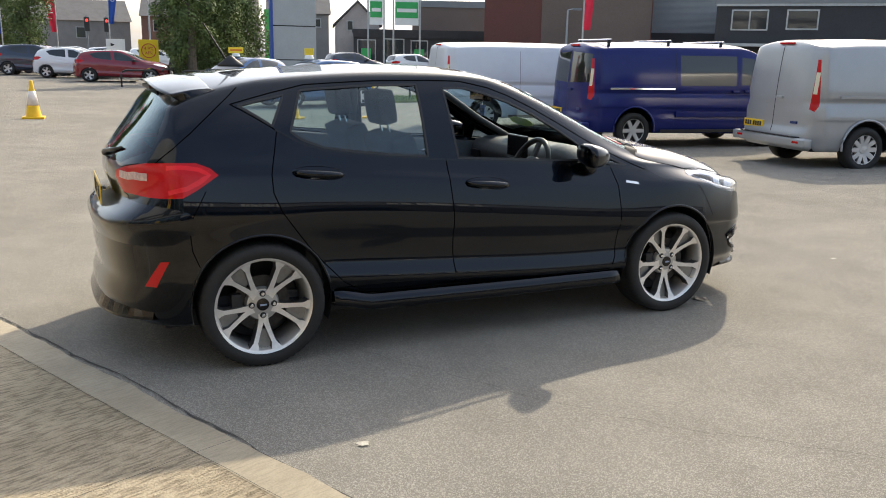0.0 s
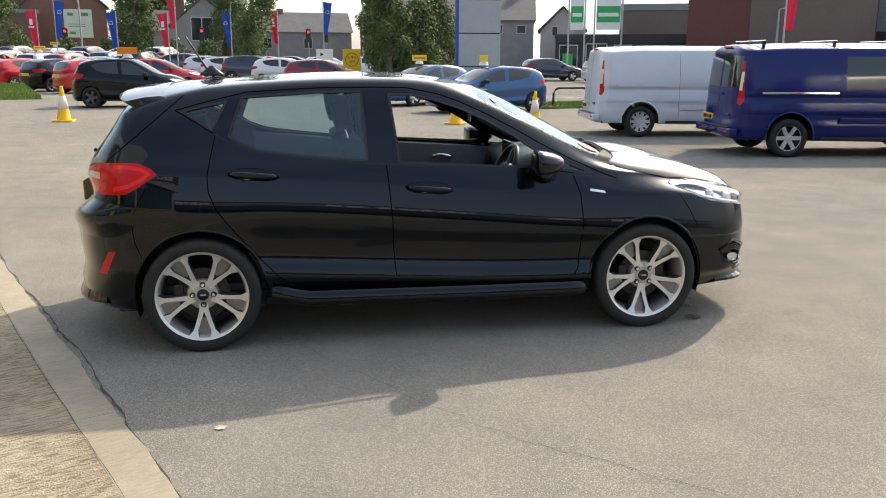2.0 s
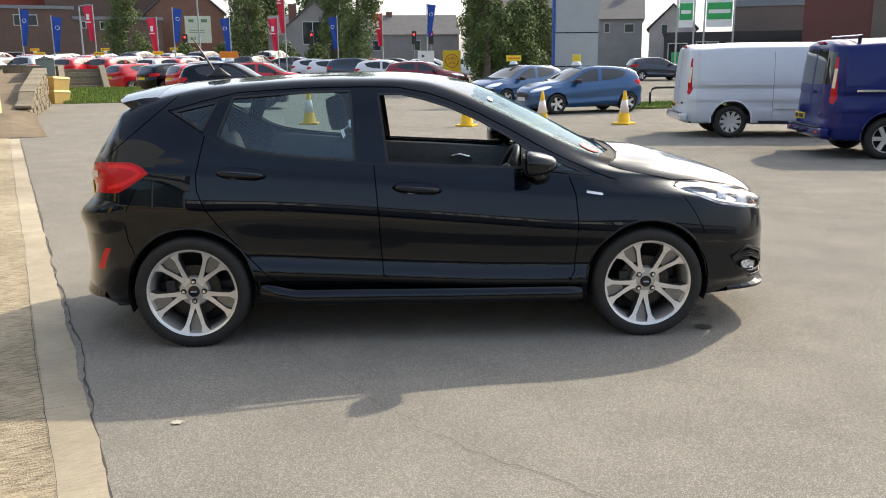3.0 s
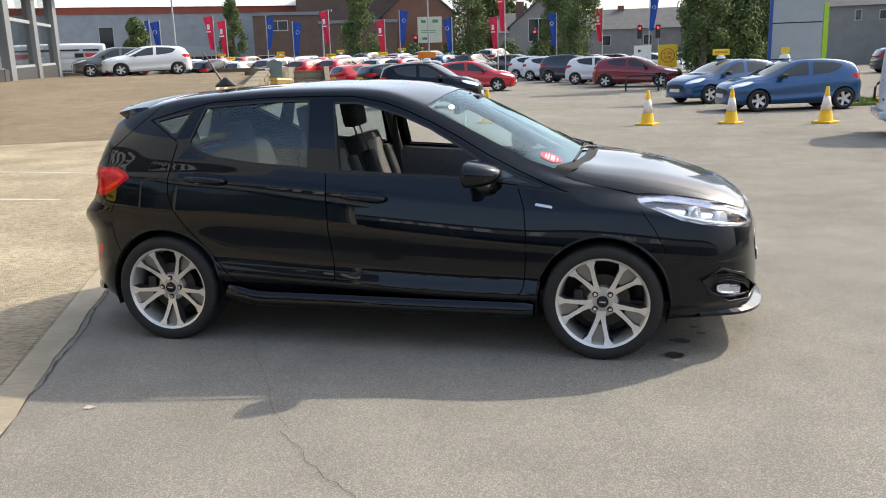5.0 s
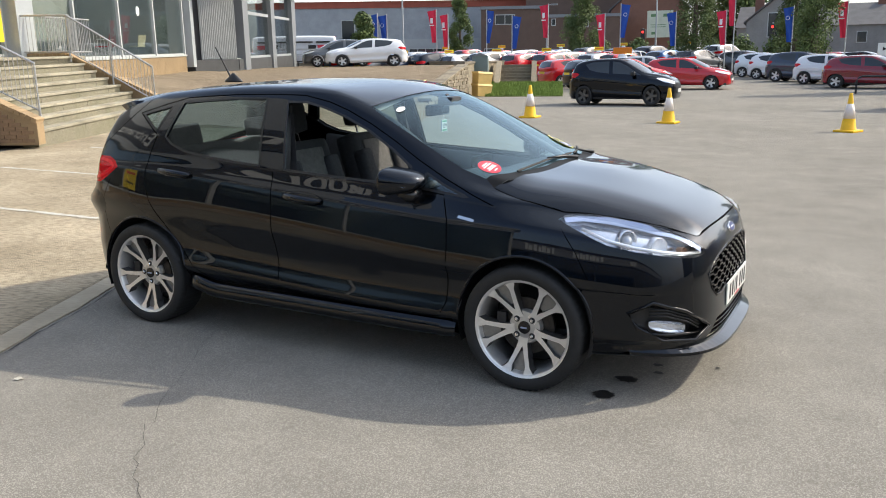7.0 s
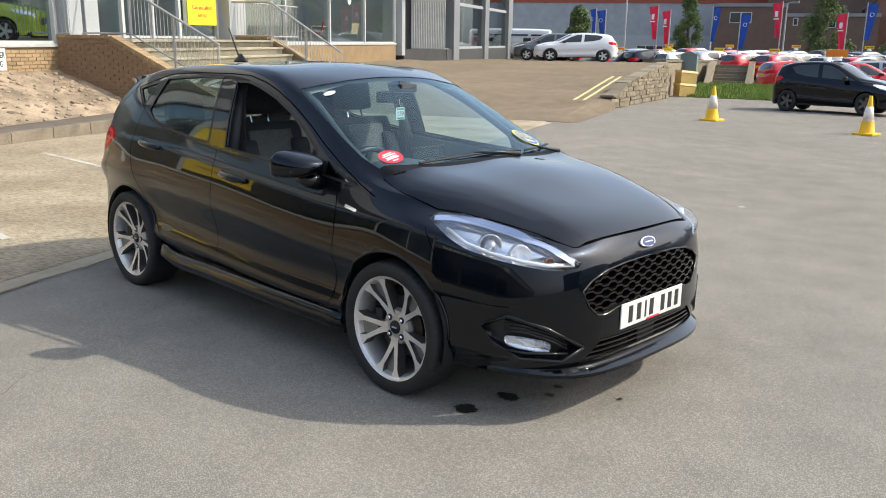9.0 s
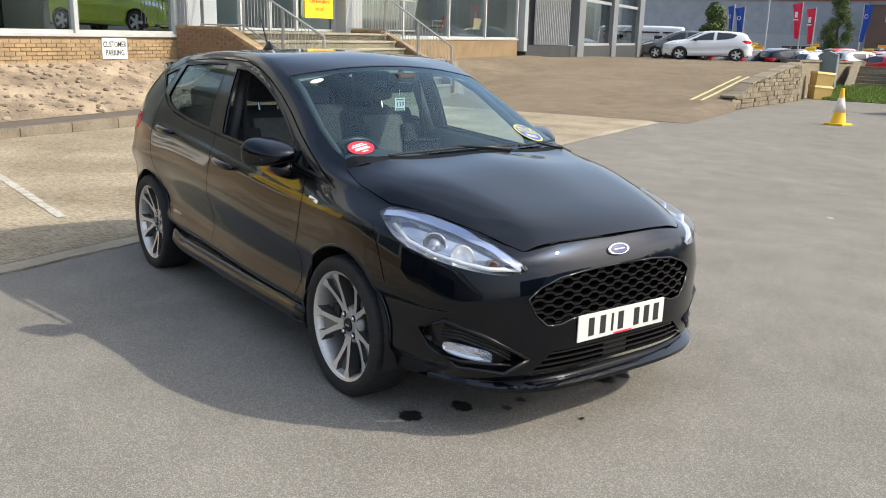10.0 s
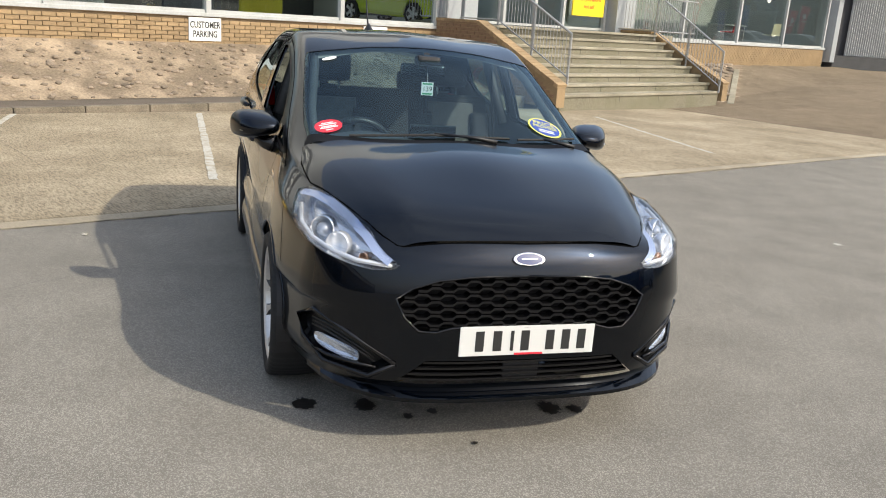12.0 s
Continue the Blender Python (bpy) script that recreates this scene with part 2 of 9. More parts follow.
GRASSBED = mat("grass_bed", (0.13, 0.17, 0.035), 0.95, var=0.4, scale=4, fine=60, bump=0.6)


# ---- small builders ----
def part(name, bm, material, parent=None, label="", smooth=False):
    me = bpy.data.meshes.new(name)
    bm.to_mesh(me)
    bm.free()
    for p in me.polygons:
        p.use_smooth = smooth
    me.materials.append(material)
    ob = new(name, me)
    ob.parent = parent
    return tagged(ob, label)


def thing(name, m, label, category, group="", kind=""):
    ob = new(name)
    ob.empty_display_size = 0.1
    ob.matrix_basis = m
    return tagged(ob, label, category, group, kind)


def box(bm, lo, hi, bevel=0.0, m=None):
    """A box from corner lo to corner hi, its edges rounded by bevel."""
    c = [(a + b) / 2 for a, b in zip(lo, hi)]
    s = [max(abs(b - a), 1e-4) for a, b in zip(lo, hi)]
    made = bmesh.ops.create_cube(bm, size=1, matrix=Matrix.Translation(c) @ Matrix.Diagonal((*s, 1)))
    vs = made["verts"]
    if bevel:
        es = list({e for v in vs for e in v.link_edges})
        r = bmesh.ops.bevel(bm, geom=es, offset=bevel, segments=2, profile=0.7, affect="EDGES")
        vs = list({v for f in r["faces"] for v in f.verts} | {v for v in vs if v.is_valid})
    if m is not None:
        bmesh.ops.transform(bm, matrix=m, verts=[v for v in vs if v.is_valid])
    return bm


def boxes(*spans, bevel=0.0):
    bm = bmesh.new()
    for lo, hi in spans:
        box(bm, lo, hi, bevel)
    return bm


def prism(bm, pts, vec):
    """A flat outline of 3D points, drawn out along vec."""
    vec = Vector(vec)
    a = [bm.verts.new(p) for p in pts]
    b = [bm.verts.new(Vector(p) + vec) for p in pts]
    n = len(a)
    fs = [bm.faces.new(a[::-1]), bm.faces.new(b)]
    for i in range(n):
        fs.append(bm.faces.new((a[i], a[(i + 1) % n], b[(i + 1) % n], b[i])))
    bmesh.ops.recalc_face_normals(bm, faces=fs)
    return bm


def tube(bm, pts, r, n=8, caps=True):
    """A round bar along points; r: one radius or one for each point."""
    pts = [Vector(p) for p in pts]
    rs = r if isinstance(r, (list, tuple)) else [r] * len(pts)
    rings = []
    up = Vector((0, 0, 1))
    for i, p in enumerate(pts):
        d = (pts[min(i + 1, len(pts) - 1)] - pts[max(i - 1, 0)]).normalized()
        side = d.cross(up if abs(d.z) < 0.95 else Vector((1, 0, 0))).normalized()
        top = side.cross(d)
        rings.append([bm.verts.new(p + rs[i] * (math.cos(a) * side + math.sin(a) * top)) for a in (2 * math.pi * k / n for k in range(n))])
    for a, b in zip(rings, rings[1:]):
        for k in range(n):
            bm.faces.new((a[k], a[(k + 1) % n], b[(k + 1) % n], b[k]))
    if caps:
        bm.faces.new(rings[0][::-1])
        bm.faces.new(rings[-1])
    return bm


def revolve(bm, profile, n=32, m=None, closed=False, caps=True):
    """A profile of (radius, height) turned about z."""
    rings = [[bm.verts.new((r * math.cos(2 * math.pi * k / n), r * math.sin(2 * math.pi * k / n), h)) for k in range(n)] for r, h in profile]
    for a, b in zip(rings, rings[1:] + (rings[:1] if closed else [])):
        for k in range(n):
            bm.faces.new((a[k], a[(k + 1) % n], b[(k + 1) % n], b[k]))
    if not closed and caps:
        for ring, flip in ((rings[0], True), (rings[-1], False)):
            if abs(ring[0].co.x) + abs(ring[0].co.y) > 1e-6:
                bm.faces.new(ring[::-1] if flip else ring)
    if m is not None:
        bmesh.ops.transform(bm, matrix=m, verts=[v for ring in rings for v in ring])
    return bm


def words(name, text, size, material, parent, m, label="", squeeze=1.0, depth=0.002, bold=0.0):
    """Raised lettering as a mesh, centred on m's origin, in its x-y plane."""
    cu = bpy.data.curves.new(name, "FONT")
    cu.body, cu.size, cu.extrude, cu.align_x, cu.align_y, cu.resolution_u = text, size, depth, "CENTER", "CENTER", 3
    cu.offset = bold
    tmp = bpy.data.objects.new(name, cu)
    me = bpy.data.meshes.new_from_object(tmp)
    bpy.data.objects.remove(tmp)
    me.materials.clear()
    me.materials.append(material)
    me.transform(Matrix.Diagonal((squeeze, 1, 1, 1)))
    ob = new(name, me)
    ob.parent = parent
    ob.matrix_basis = m
    return tagged(ob, label)


def smooth_step(a, b, x):
    t = min(1.0, max(0.0, (x - a) / (b - a)))
    return t * t * (3 - 2 * t)


def curve_at(keys, x):
    """A smooth line through (x, value) keys (monotone cubic)."""
    if x <= keys[0][0]:
        return keys[0][1]
    if x >= keys[-1][0]:
        return keys[-1][1]
    n = len(keys)
    sl = [(keys[i + 1][1] - keys[i][1]) / (keys[i + 1][0] - keys[i][0]) for i in range(n - 1)]
    def tan(i):
        if i == 0:
            return sl[0]
        if i == n - 1:
            return sl[-1]
        if sl[i - 1] * sl[i] <= 0:
            return 0.0
        return 2 * sl[i - 1] * sl[i] / (sl[i - 1] + sl[i])
    for i in range(n - 1):
        if x <= keys[i + 1][0]:
            h = keys[i + 1][0] - keys[i][0]
            t = (x - keys[i][0]) / h
            return ((2 * t**3 - 3 * t**2 + 1) * keys[i][1] + (t**3 - 2 * t**2 + t) * h * tan(i)
                    + (-2 * t**3 + 3 * t**2) * keys[i + 1][1] + (t**3 - t**2) * h * tan(i + 1))


# ---- the lie of the land ----
ORIGIN = Vector((-1.64, -1.44, 0))
ALONG, INWARD = Vector((-0.408, 0.913, 0)), Vector((-0.913, -0.408, 0))


def plan(u, v, z=0.0):
    """u metres along the edge of the asphalt, v metres from it towards the showroom."""
    p = ORIGIN + u * ALONG + v * INWARD
    return Vector((p.x, p.y, z))


def lot(x, y):
    """Height of the asphalt: a shallow dip under the vans and a slight rise far off."""
    return -0.16 * smooth_step(1, 9, y) * smooth_step(-6, 2, x) * (1 - smooth_step(24, 40, y)) + 0.15 * smooth_step(34, 60, y)


def ramp(u):
    return curve_at([(12, 0.012), (15.5, 0.0125), (17, 0.04), (21, 0.28), (27, 0.72), (34, 1.12), (40, 1.2), (80, 1.2)], u)


# ---- ground ----
def ground_sheet():
    """One sheet to the horizon, fine under the cars and coarse far off."""
    fine = [-60, -40, -25, -16] + [-10 + 1.5 * i for i in range(28)] + [36, 44, 52, 60, 72, 90, 120, 200, 500, 1500]
    xs = [-1500, -500, -200, -110] + [f for f in fine if f > -61]
    xs = sorted(set(xs))
    bm = bmesh.new()
    grid = [[bm.verts.new((x, y, lot(x, y) if abs(x) < 400 and y < 400 else 0.0)) for y in xs] for x in xs]
    for i in range(len(xs) - 1):
        for j in range(len(xs) - 1):
            bm.faces.new((grid[i][j], grid[i + 1][j], grid[i + 1][j + 1], grid[i][j + 1]))
    return bm


ground = tagged(part("ground", ground_sheet(), ASPHALT, smooth=True), "worn grey asphalt of a car sales lot, pale stone chips showing", "ground", kind="structure")


def strip(name, cells, material, height, label, thick=0.25, parent=None, chipped=0.0):
    """A slab over cells of (u, v) stations; its skirt goes down by thick."""
    us, vs = cells
    bm = bmesh.new()
    top = [[bm.verts.new(plan(u, v + (chipped * (noise.noise((u * 2.3, 1, 0)) + 0.6 * noise.noise((u * 9, 2, 0))) if v == vs[0] else 0.0), height(u, v))) for v in vs] for u in us]
    for i in range(len(us) - 1):
        for j in range(len(vs) - 1):
            bm.faces.new((top[i][j], top[i + 1][j], top[i + 1][j + 1], top[i][j + 1]))
    rim = [e for e in bm.edges if e.is_boundary]
    r = bmesh.ops.extrude_edge_only(bm, edges=rim)
    bmesh.ops.translate(bm, vec=(0, 0, -thick), verts=[g for g in r["geom"] if isinstance(g, bmesh.types.BMVert)])
    bmesh.ops.recalc_face_normals(bm, faces=bm.faces)
    return tagged(part(name, bm, material, parent), label, "pavement", kind="structure")


def steps_between(a, b, step):
    n = max(1, round((b - a) / step))
    return [a + (b - a) * i / n for i in range(n + 1)]


strip("pavement", (steps_between(-14, 15.5, 1.0), [0.175, 1.2, 2.6, 4, 5.2, 6.55]), CONCRETE,
      lambda u, v: 0.012, "old brushed concrete parking bays, sandy and stained")
strip("gutter", (steps_between(-14, 15.2, 0.07), [0.0, 0.09, 0.175]), GUTTER, lambda u, v: 0.009, "smooth pale concrete edging strip, chipped", chipped=0.022)
strip("ramp_road", (steps_between(15.5, 95, 1.5), [0.1, 1.5, 3, 5, 7, 9, 12]), RAMP, lambda u, v: ramp(u) + 0.004, "grey-brown asphalt ramp rising to the upper yard", thick=1.6)
# cracks between the concrete slabs
def crack_line(name, pts, w, z, material=CRACKS, seed=1, rag=0.6):
    rnd = random.Random(seed)
    bm = bmesh.new()
    prev = None
    for i, p in enumerate(pts):
        q = Vector((p[0], p[1], 0))
        n = Vector((pts[min(i + 1, len(pts) - 1)][0] - pts[max(0, i - 1)][0], pts[min(i + 1, len(pts) - 1)][1] - pts[max(0, i - 1)][1], 0)).normalized()
        side = Vector((-n.y, n.x, 0)) * w * (1 + rag * (rnd.random() - 0.5))
        pair = (bm.verts.new((q.x + side.x, q.y + side.y, z)), bm.verts.new((q.x - side.x, q.y - side.y, z)))
        if prev:
            bm.faces.new((prev[0], pair[0], pair[1], prev[1]))
        prev = pair
    return tagged(part(name, bm, material), "thin dark crack in the paving", "crack", kind="structure")


def ragged(a, b, n, wander, seed):
    rnd = random.Random(seed)
    out, off = [], 0.0
    d = (Vector(b) - Vector(a))
    side = Vector((-d.y, d.x)).normalized()
    for i in range(n + 1):
        off = 0.75 * off + rnd.uniform(-wander, wander)
        p = Vector(a) + d * i / n + side * off
        out.append((p.x, p.y))
    return out


def flat(p):
    return (p.x, p.y)


crack_line("crack", ragged((-0.75, -0.85), (-0.08, -1.94), 16, 0.018, 2), 0.0009, lot(0, 0) + 0.004, seed=2)
crack_line("crack", ragged((-0.08, -1.94), (0.95, -3.0), 26, 0.022, 3), 0.0013, 0.004, seed=3)
crack_line("crack", ragged((0.95, -3.0), (1.9, -4.3), 26, 0.02, 4), 0.0012, 0.004, seed=4)
crack_line("crack", ragged(flat(plan(-14, -0.015)), flat(plan(15.4, -0.015)), 420, 0.014, 5), 0.006, 0.0045, seed=5, rag=1.6)
crack_line("crack", ragged(flat(plan(-14, 0.175)), flat(plan(15, 0.175)), 160, 0.007, 6), 0.0012, 0.0165, seed=6)
for k, u in enumerate((-9.0, -4.6, -0.2, 4.3, 8.8, 13.2)):
    crack_line("crack", ragged(flat(plan(u, 0.02)), flat(plan(u + 0.1, 6.5)), 50, 0.006, 20 + k), 0.0014, 0.0165, seed=30 + k)
for k, v in enumerate((2.45, 4.5)):
    crack_line("crack", ragged(flat(plan(-14, v)), flat(plan(15, v + 0.1)), 120, 0.006, 40 + k), 0.0012, 0.0165, seed=50 + k)


def painted_line(name, a, b, w, material, label, z=0.0165):
    a, b = Vector(a), Vector(b)
    d = (b - a).normalized()
    s = Vector((-d.y, d.x)) * w / 2
    n = max(2, int((b - a).length / 0.12))
    rnd = random.Random(int(a.x * 100))
    bm = bmesh.new()
    prev = None
    level = z
    for i in range(n + 1):
        p = a + (b - a) * i / n
        z = level(i / n) if callable(level) else level
        k1, k2 = 1 + rnd.uniform(-0.25, 0.1), 1 + rnd.uniform(-0.25, 0.1)
        pair = (bm.verts.new((p.x + s.x * k1, p.y + s.y * k1, z)), bm.verts.new((p.x - s.x * k2, p.y - s.y * k2, z)))
        if prev:
            bm.faces.new((prev[0], pair[0], pair[1], prev[1]))
        prev = pair
    return tagged(part(name, bm, material), label, "line", kind="structure")


for a, b in (((-8.4, -1.1), (-3.1, -0.99)), ((-7.4, -3.42), (-2.6, -3.36)), ((-8.6, 1.4), (-4.4, 1.42)),
             ((-9.6, 3.86), (-5.5, 3.83)), ((-10.9, 6.6), (-6.1, 6.2)), ((-6.8, -5.9), (-1.9, -5.7))):
    painted_line("bay_line", a, b, 0.09, LINE, "worn white parking bay line on concrete")


def pebble_blot(name, x, y, r, material, label, seed, stretch=1.6, z=0.005):
    rnd = random.Random(seed)
    bm = bmesh.new()
    c = bm.verts.new((x, y, z))
    ring = []
    for k in range(26):
        a = 2 * math.pi * k / 26
        rr = r * (1 + rnd.uniform(-0.3, 0.25))
        ring.append(bm.verts.new((x + rr * stretch * math.cos(a) * 0.8, y + rr * math.sin(a), z)))
    for k in range(26):
        bm.faces.new((c, ring[k], ring[(k + 1) % 26]))
    return tagged(part(name, bm, material), label, "stain", kind="structure")


for k, (x, y, r) in enumerate(((1.62, -0.73, 0.045), (1.66, -0.49, 0.042), (1.78, -0.34, 0.02), (1.75, -0.23, 0.02), (1.78, 0.26, 0.045), (1.80, 0.37, 0.03), (2.03, -0.14, 0.01))):
    pebble_blot("oil_stain", x, y, r, STAIN, "small black oil spot on asphalt", 60 + k)
for k, (x, y, r) in enumerate(((-1.1, -1.85, 0.020), (3.41, -0.23, 0.018), (-1.02, 4.1, 0.03), (-0.08, 5.63, 0.03))):
    pebble_blot("paint_spot", x, y, r, LINE, "small splash of white paint on asphalt", 80 + k, z=0.006 + max(lot(x, y), -0.2))

# ---- showroom: s metres along the front, o metres out from it, z up; it leans with the slope of the street ----
FRONT = Matrix.Translation((-12.3, -0.56, 0)) @ Matrix(((-0.475, -0.88, 0, 0), (0.88, -0.475, 0, 0), (0, 0, 1, 0), (0, 0, 0, 1))) @ Matrix.Rotation(-0.016, 4, "Y")


def fp(s, o, z):
    return (s, -o, z)


showroom = thing("showroom", FRONT, "grey-framed car showroom with buff brick base and big windows", "building")


def fbox(name, s0, s1, o0, o1, z0, z1, material, parent=showroom, label="", bevel=0.0):
    return part(name, boxes(((s0, -o1, z0), (s1, -o0, z1)), bevel=bevel), material, parent, label)


SILL, LAND = 1.40, 1.58
# masonry core of the low wall; bricks are laid on it at the end of the file
fbox("low_wall", -16, 5.5, -0.25, -0.012, 0.6, SILL, MORTAR)
fbox("low_wall", 13.4, 27.65, -0.25, -0.012, 0.2, SILL, MORTAR)
fbox("window_sill", -16, 5.5, -0.2, 0.06, SILL, SILL + 0.07, WHITEPAINT, bevel=0.01)
fbox("window_sill", 13.3, 27.7, -0.2, 0.06, SILL, SILL + 0.07, WHITEPAINT, bevel=0.01)
# roof, fascia, floor and back of the rooms
fbox("fascia", -16, 4.6, -0.3, 0.35, 4.3, 4.85, LIGHTGREY, label="pale grey metal fascia")
fbox("fascia", 4.6, 29, -0.3, 0.35, 4.3, 5.6, LIGHTGREY, label="pale grey metal fascia")
fbox("sign_band", -16, 4.5, -0.3, 0.40, 4.853, 6.45, CHARCOAL, label="dark sign band")
fbox("upper_wall", -11.2, 4.5, -0.3, 0.0, 6.453, 9.4, LIGHTGREY, label="pale grey upper wall")
fbox("upper_wall", -16, -11.203, -0.3, 0.0, 6.453, 7.6, LIGHTGREY, label="pale grey upper wall")
for word, at in (("Showroom", -12.05), ("Entrance", -4.25)):
    words("sign_lettering", word, 1.28, SIGNWHITE, showroom, pose(at, -0.41, 5.62, 90), "large white letters on the sign band", squeeze=1.12, depth=0.02, bold=0.02)
# unseen gaps added in roof and ceiling, to let daylight into both rooms
for s0, s1, o0, o1 in ((-16, 13, -12, -8.6), (13, 29, -12, -5.2), (-16, 29, -1.0, -0.3), (10.6, 13, -8.6, -1.0)):
    fbox("roof", s0, s1, o0, o1, 5.2, 5.5, GREY)
fbox("floor", -16, 29, -12, -0.25, SILL - 0.12, SILL + 0.0, ROOMWALL)
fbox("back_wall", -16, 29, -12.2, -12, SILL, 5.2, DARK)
for s in (-16, 10.6, 28.6):
    fbox("side_wall", s, s + 0.15, -12, -0.25, SILL, 5.2, ROOMWALL)
fbox("back_wall", 10.8, 28.6, -5.2, -5.0, SILL, 4.6, ROOMWALL)
for s0, s1, o0, o1 in ((-16, 13, -12, -8.6), (13, 29, -12, -5.2), (-16, 29, -1.0, -0.3), (10.6, 13, -8.6, -1.0)):
    fbox("ceiling", s0, s1, o0, o1, 4.6, 4.7, ROOMWALL)


def window_row(edges, z0, z1, o=-0.05, frame_material=WHITEPAINT, sub=True):
    """Panes between upright frames at the stations edges."""
    for a, b in zip(edges, edges[1:]):
        pane = part("pane", boxes(((a + 0.06, -o - 0.006, z0), (b - 0.06, -o + 0.006, z1))), SHOPGLASS, showroom)
        pane.visible_shadow = False
        if sub:
            part("frame", boxes(((a + 0.03, -o - 0.04, z0), (b - 0.03, -o + 0.04, z0 + 0.06))), frame_material, pane)
    for a in edges:
        part("mullion", boxes(((a - 0.05, -o - 0.09, z0 - 0.01), (a + 0.05, -o + 0.06, z1))), frame_material, showroom)


window_row([-15.6, -12.2, -9.2, -6.2, -3.3, -0.4, 2.7, 5.45], SILL + 0.07, 4.3)
window_row([13.45, 16.4, 20.1, 23.73, 27.5], SILL + 0.07, 4.3)
for s in (5.52, 6.08, 12.25, 27.75):
    fbox("pillar", s, s + (0.95 if s == 12.25 else 0.45), -0.25, 0.3, 0.92, 4.3, LIGHTGREY, label="pale grey steel pillar", bevel=0.02)
# entrance: white-framed glazed doors set back above the steps
fbox("landing", 5.74, 13.4, -1.2, 1.5, LAND - 0.6, LAND, STEP, label="concrete landing")
window_row([6.7, 7.9, 9.1, 10.3, 12.2], LAND + 0.02, 4.2, o=-0.15)
for s in (9.0, 9.2):
    part("door_handle", tube(bmesh.new(), [fp(s, 0.0, LAND + 0.8), fp(s, 0.03, LAND + 0.9), fp(s, 0.03, LAND + 1.3), fp(s, 0.0, LAND + 1.4)], 0.015), STEEL, showroom)

# finance poster beside the door
poster = thing("poster", FRONT @ pose(11.25, -0.02, LAND + 1.1), "yellow finance poster with a red disc and red lettering", "poster")
part("panel", boxes(((-0.72, -0.02, -0.72), (0.72, 0.02, 1.4)), bevel=0.008), YELLOW, poster)
bm = revolve(bmesh.new(), [(0.0, 0), (0.43, 0), (0.43, 0.012), (0, 0.012)], 36, pose(0, -0.022, 0.72, 90))
part("disc", bm, REDP, poster, "red disc")
part("disc_inlay", revolve(bmesh.new(), [(0.0, 0), (0.34, 0), (0.34, 0.006), (0, 0.006)], 36, pose(0, -0.036, 0.72, 90)), YELLOW, poster)
words("lettering", "0%", 0.42, REDP, poster, pose(0, -0.045, 0.74, 90))
words("lettering", "Low rate finance", 0.17, REDP, poster, pose(0, -0.026, 0.16, 90))
words("lettering", "Can you afford", 0.17, REDP, poster, pose(0, -0.026, -0.26, 90))
words("lettering", "not to?", 0.17, REDP, poster, pose(0, -0.026, -0.46, 90))

# steps, their flank walls and handrails
stair = thing("stairs", FRONT, "wide weathered concrete steps up to the entrance", "stairs", kind="structure")
N_STEP, RISE, TREAD = 8, 0.19, 0.30
for k in range(N_STEP):
    z1 = LAND - RISE * k
    o1 = 1.5 + TREAD * k
    part("step", boxes(((5.75, -o1, z1 - RISE - 0.25), (12.5, -o1 + TREAD + 0.02, z1 - 0.002 * k)), bevel=0.012), RISER, stair, "darker olive concrete riser")
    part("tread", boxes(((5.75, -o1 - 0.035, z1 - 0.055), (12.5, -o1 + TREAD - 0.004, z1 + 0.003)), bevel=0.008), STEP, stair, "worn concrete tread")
    for s in (7.6 + 0.35 * (k % 3), 9.9 - 0.3 * (k % 2), 11.7):
        part("joint", boxes(((s, -o1 - 0.0015, z1 - RISE + 0.01), (s + 0.012, -o1 + 0.01, z1 - 0.055))), CRACKS, stair)
for s, far in ((5.45, 3.75), (12.53, 3.7)):
    bm = prism(bmesh.new(), [fp(s, -0.05, 0.0), fp(s, far, 0.0), fp(s, far, 0.42), fp(s, 1.35, LAND + 0.02), fp(s, -0.05, LAND + 0.02)], (0.27, 0, 0))
    part("flank_wall", bm, BRICK, stair, "brick flank wall with a sloping coping")
    fall = math.atan2(LAND + 0.02 - 0.42, far - 1.35)
    run = math.hypot(LAND + 0.02 - 0.42, far - 1.35)
    n = 24
    for k in range(n):
        tilt = Matrix.Translation(fp(s + 0.135, 1.35, LAND + 0.02)) @ Matrix.Rotation(fall, 4, "X")
        part("coping_brick", box(bmesh.new(), (-0.16, -run * (k + 1) / n + 0.005, -0.02), (0.16, -run * k / n - 0.005, 0.062), 0.006, tilt), BRICK, stair)
    for k in range(12):
        part("coping_brick", boxes(((s - 0.025, -1.34 + 0.115 * k + 0.005, LAND + 0.02), (s + 0.295, -1.34 + 0.115 * (k + 1) - 0.005, LAND + 0.082)), bevel=0.006), BRICK, stair)


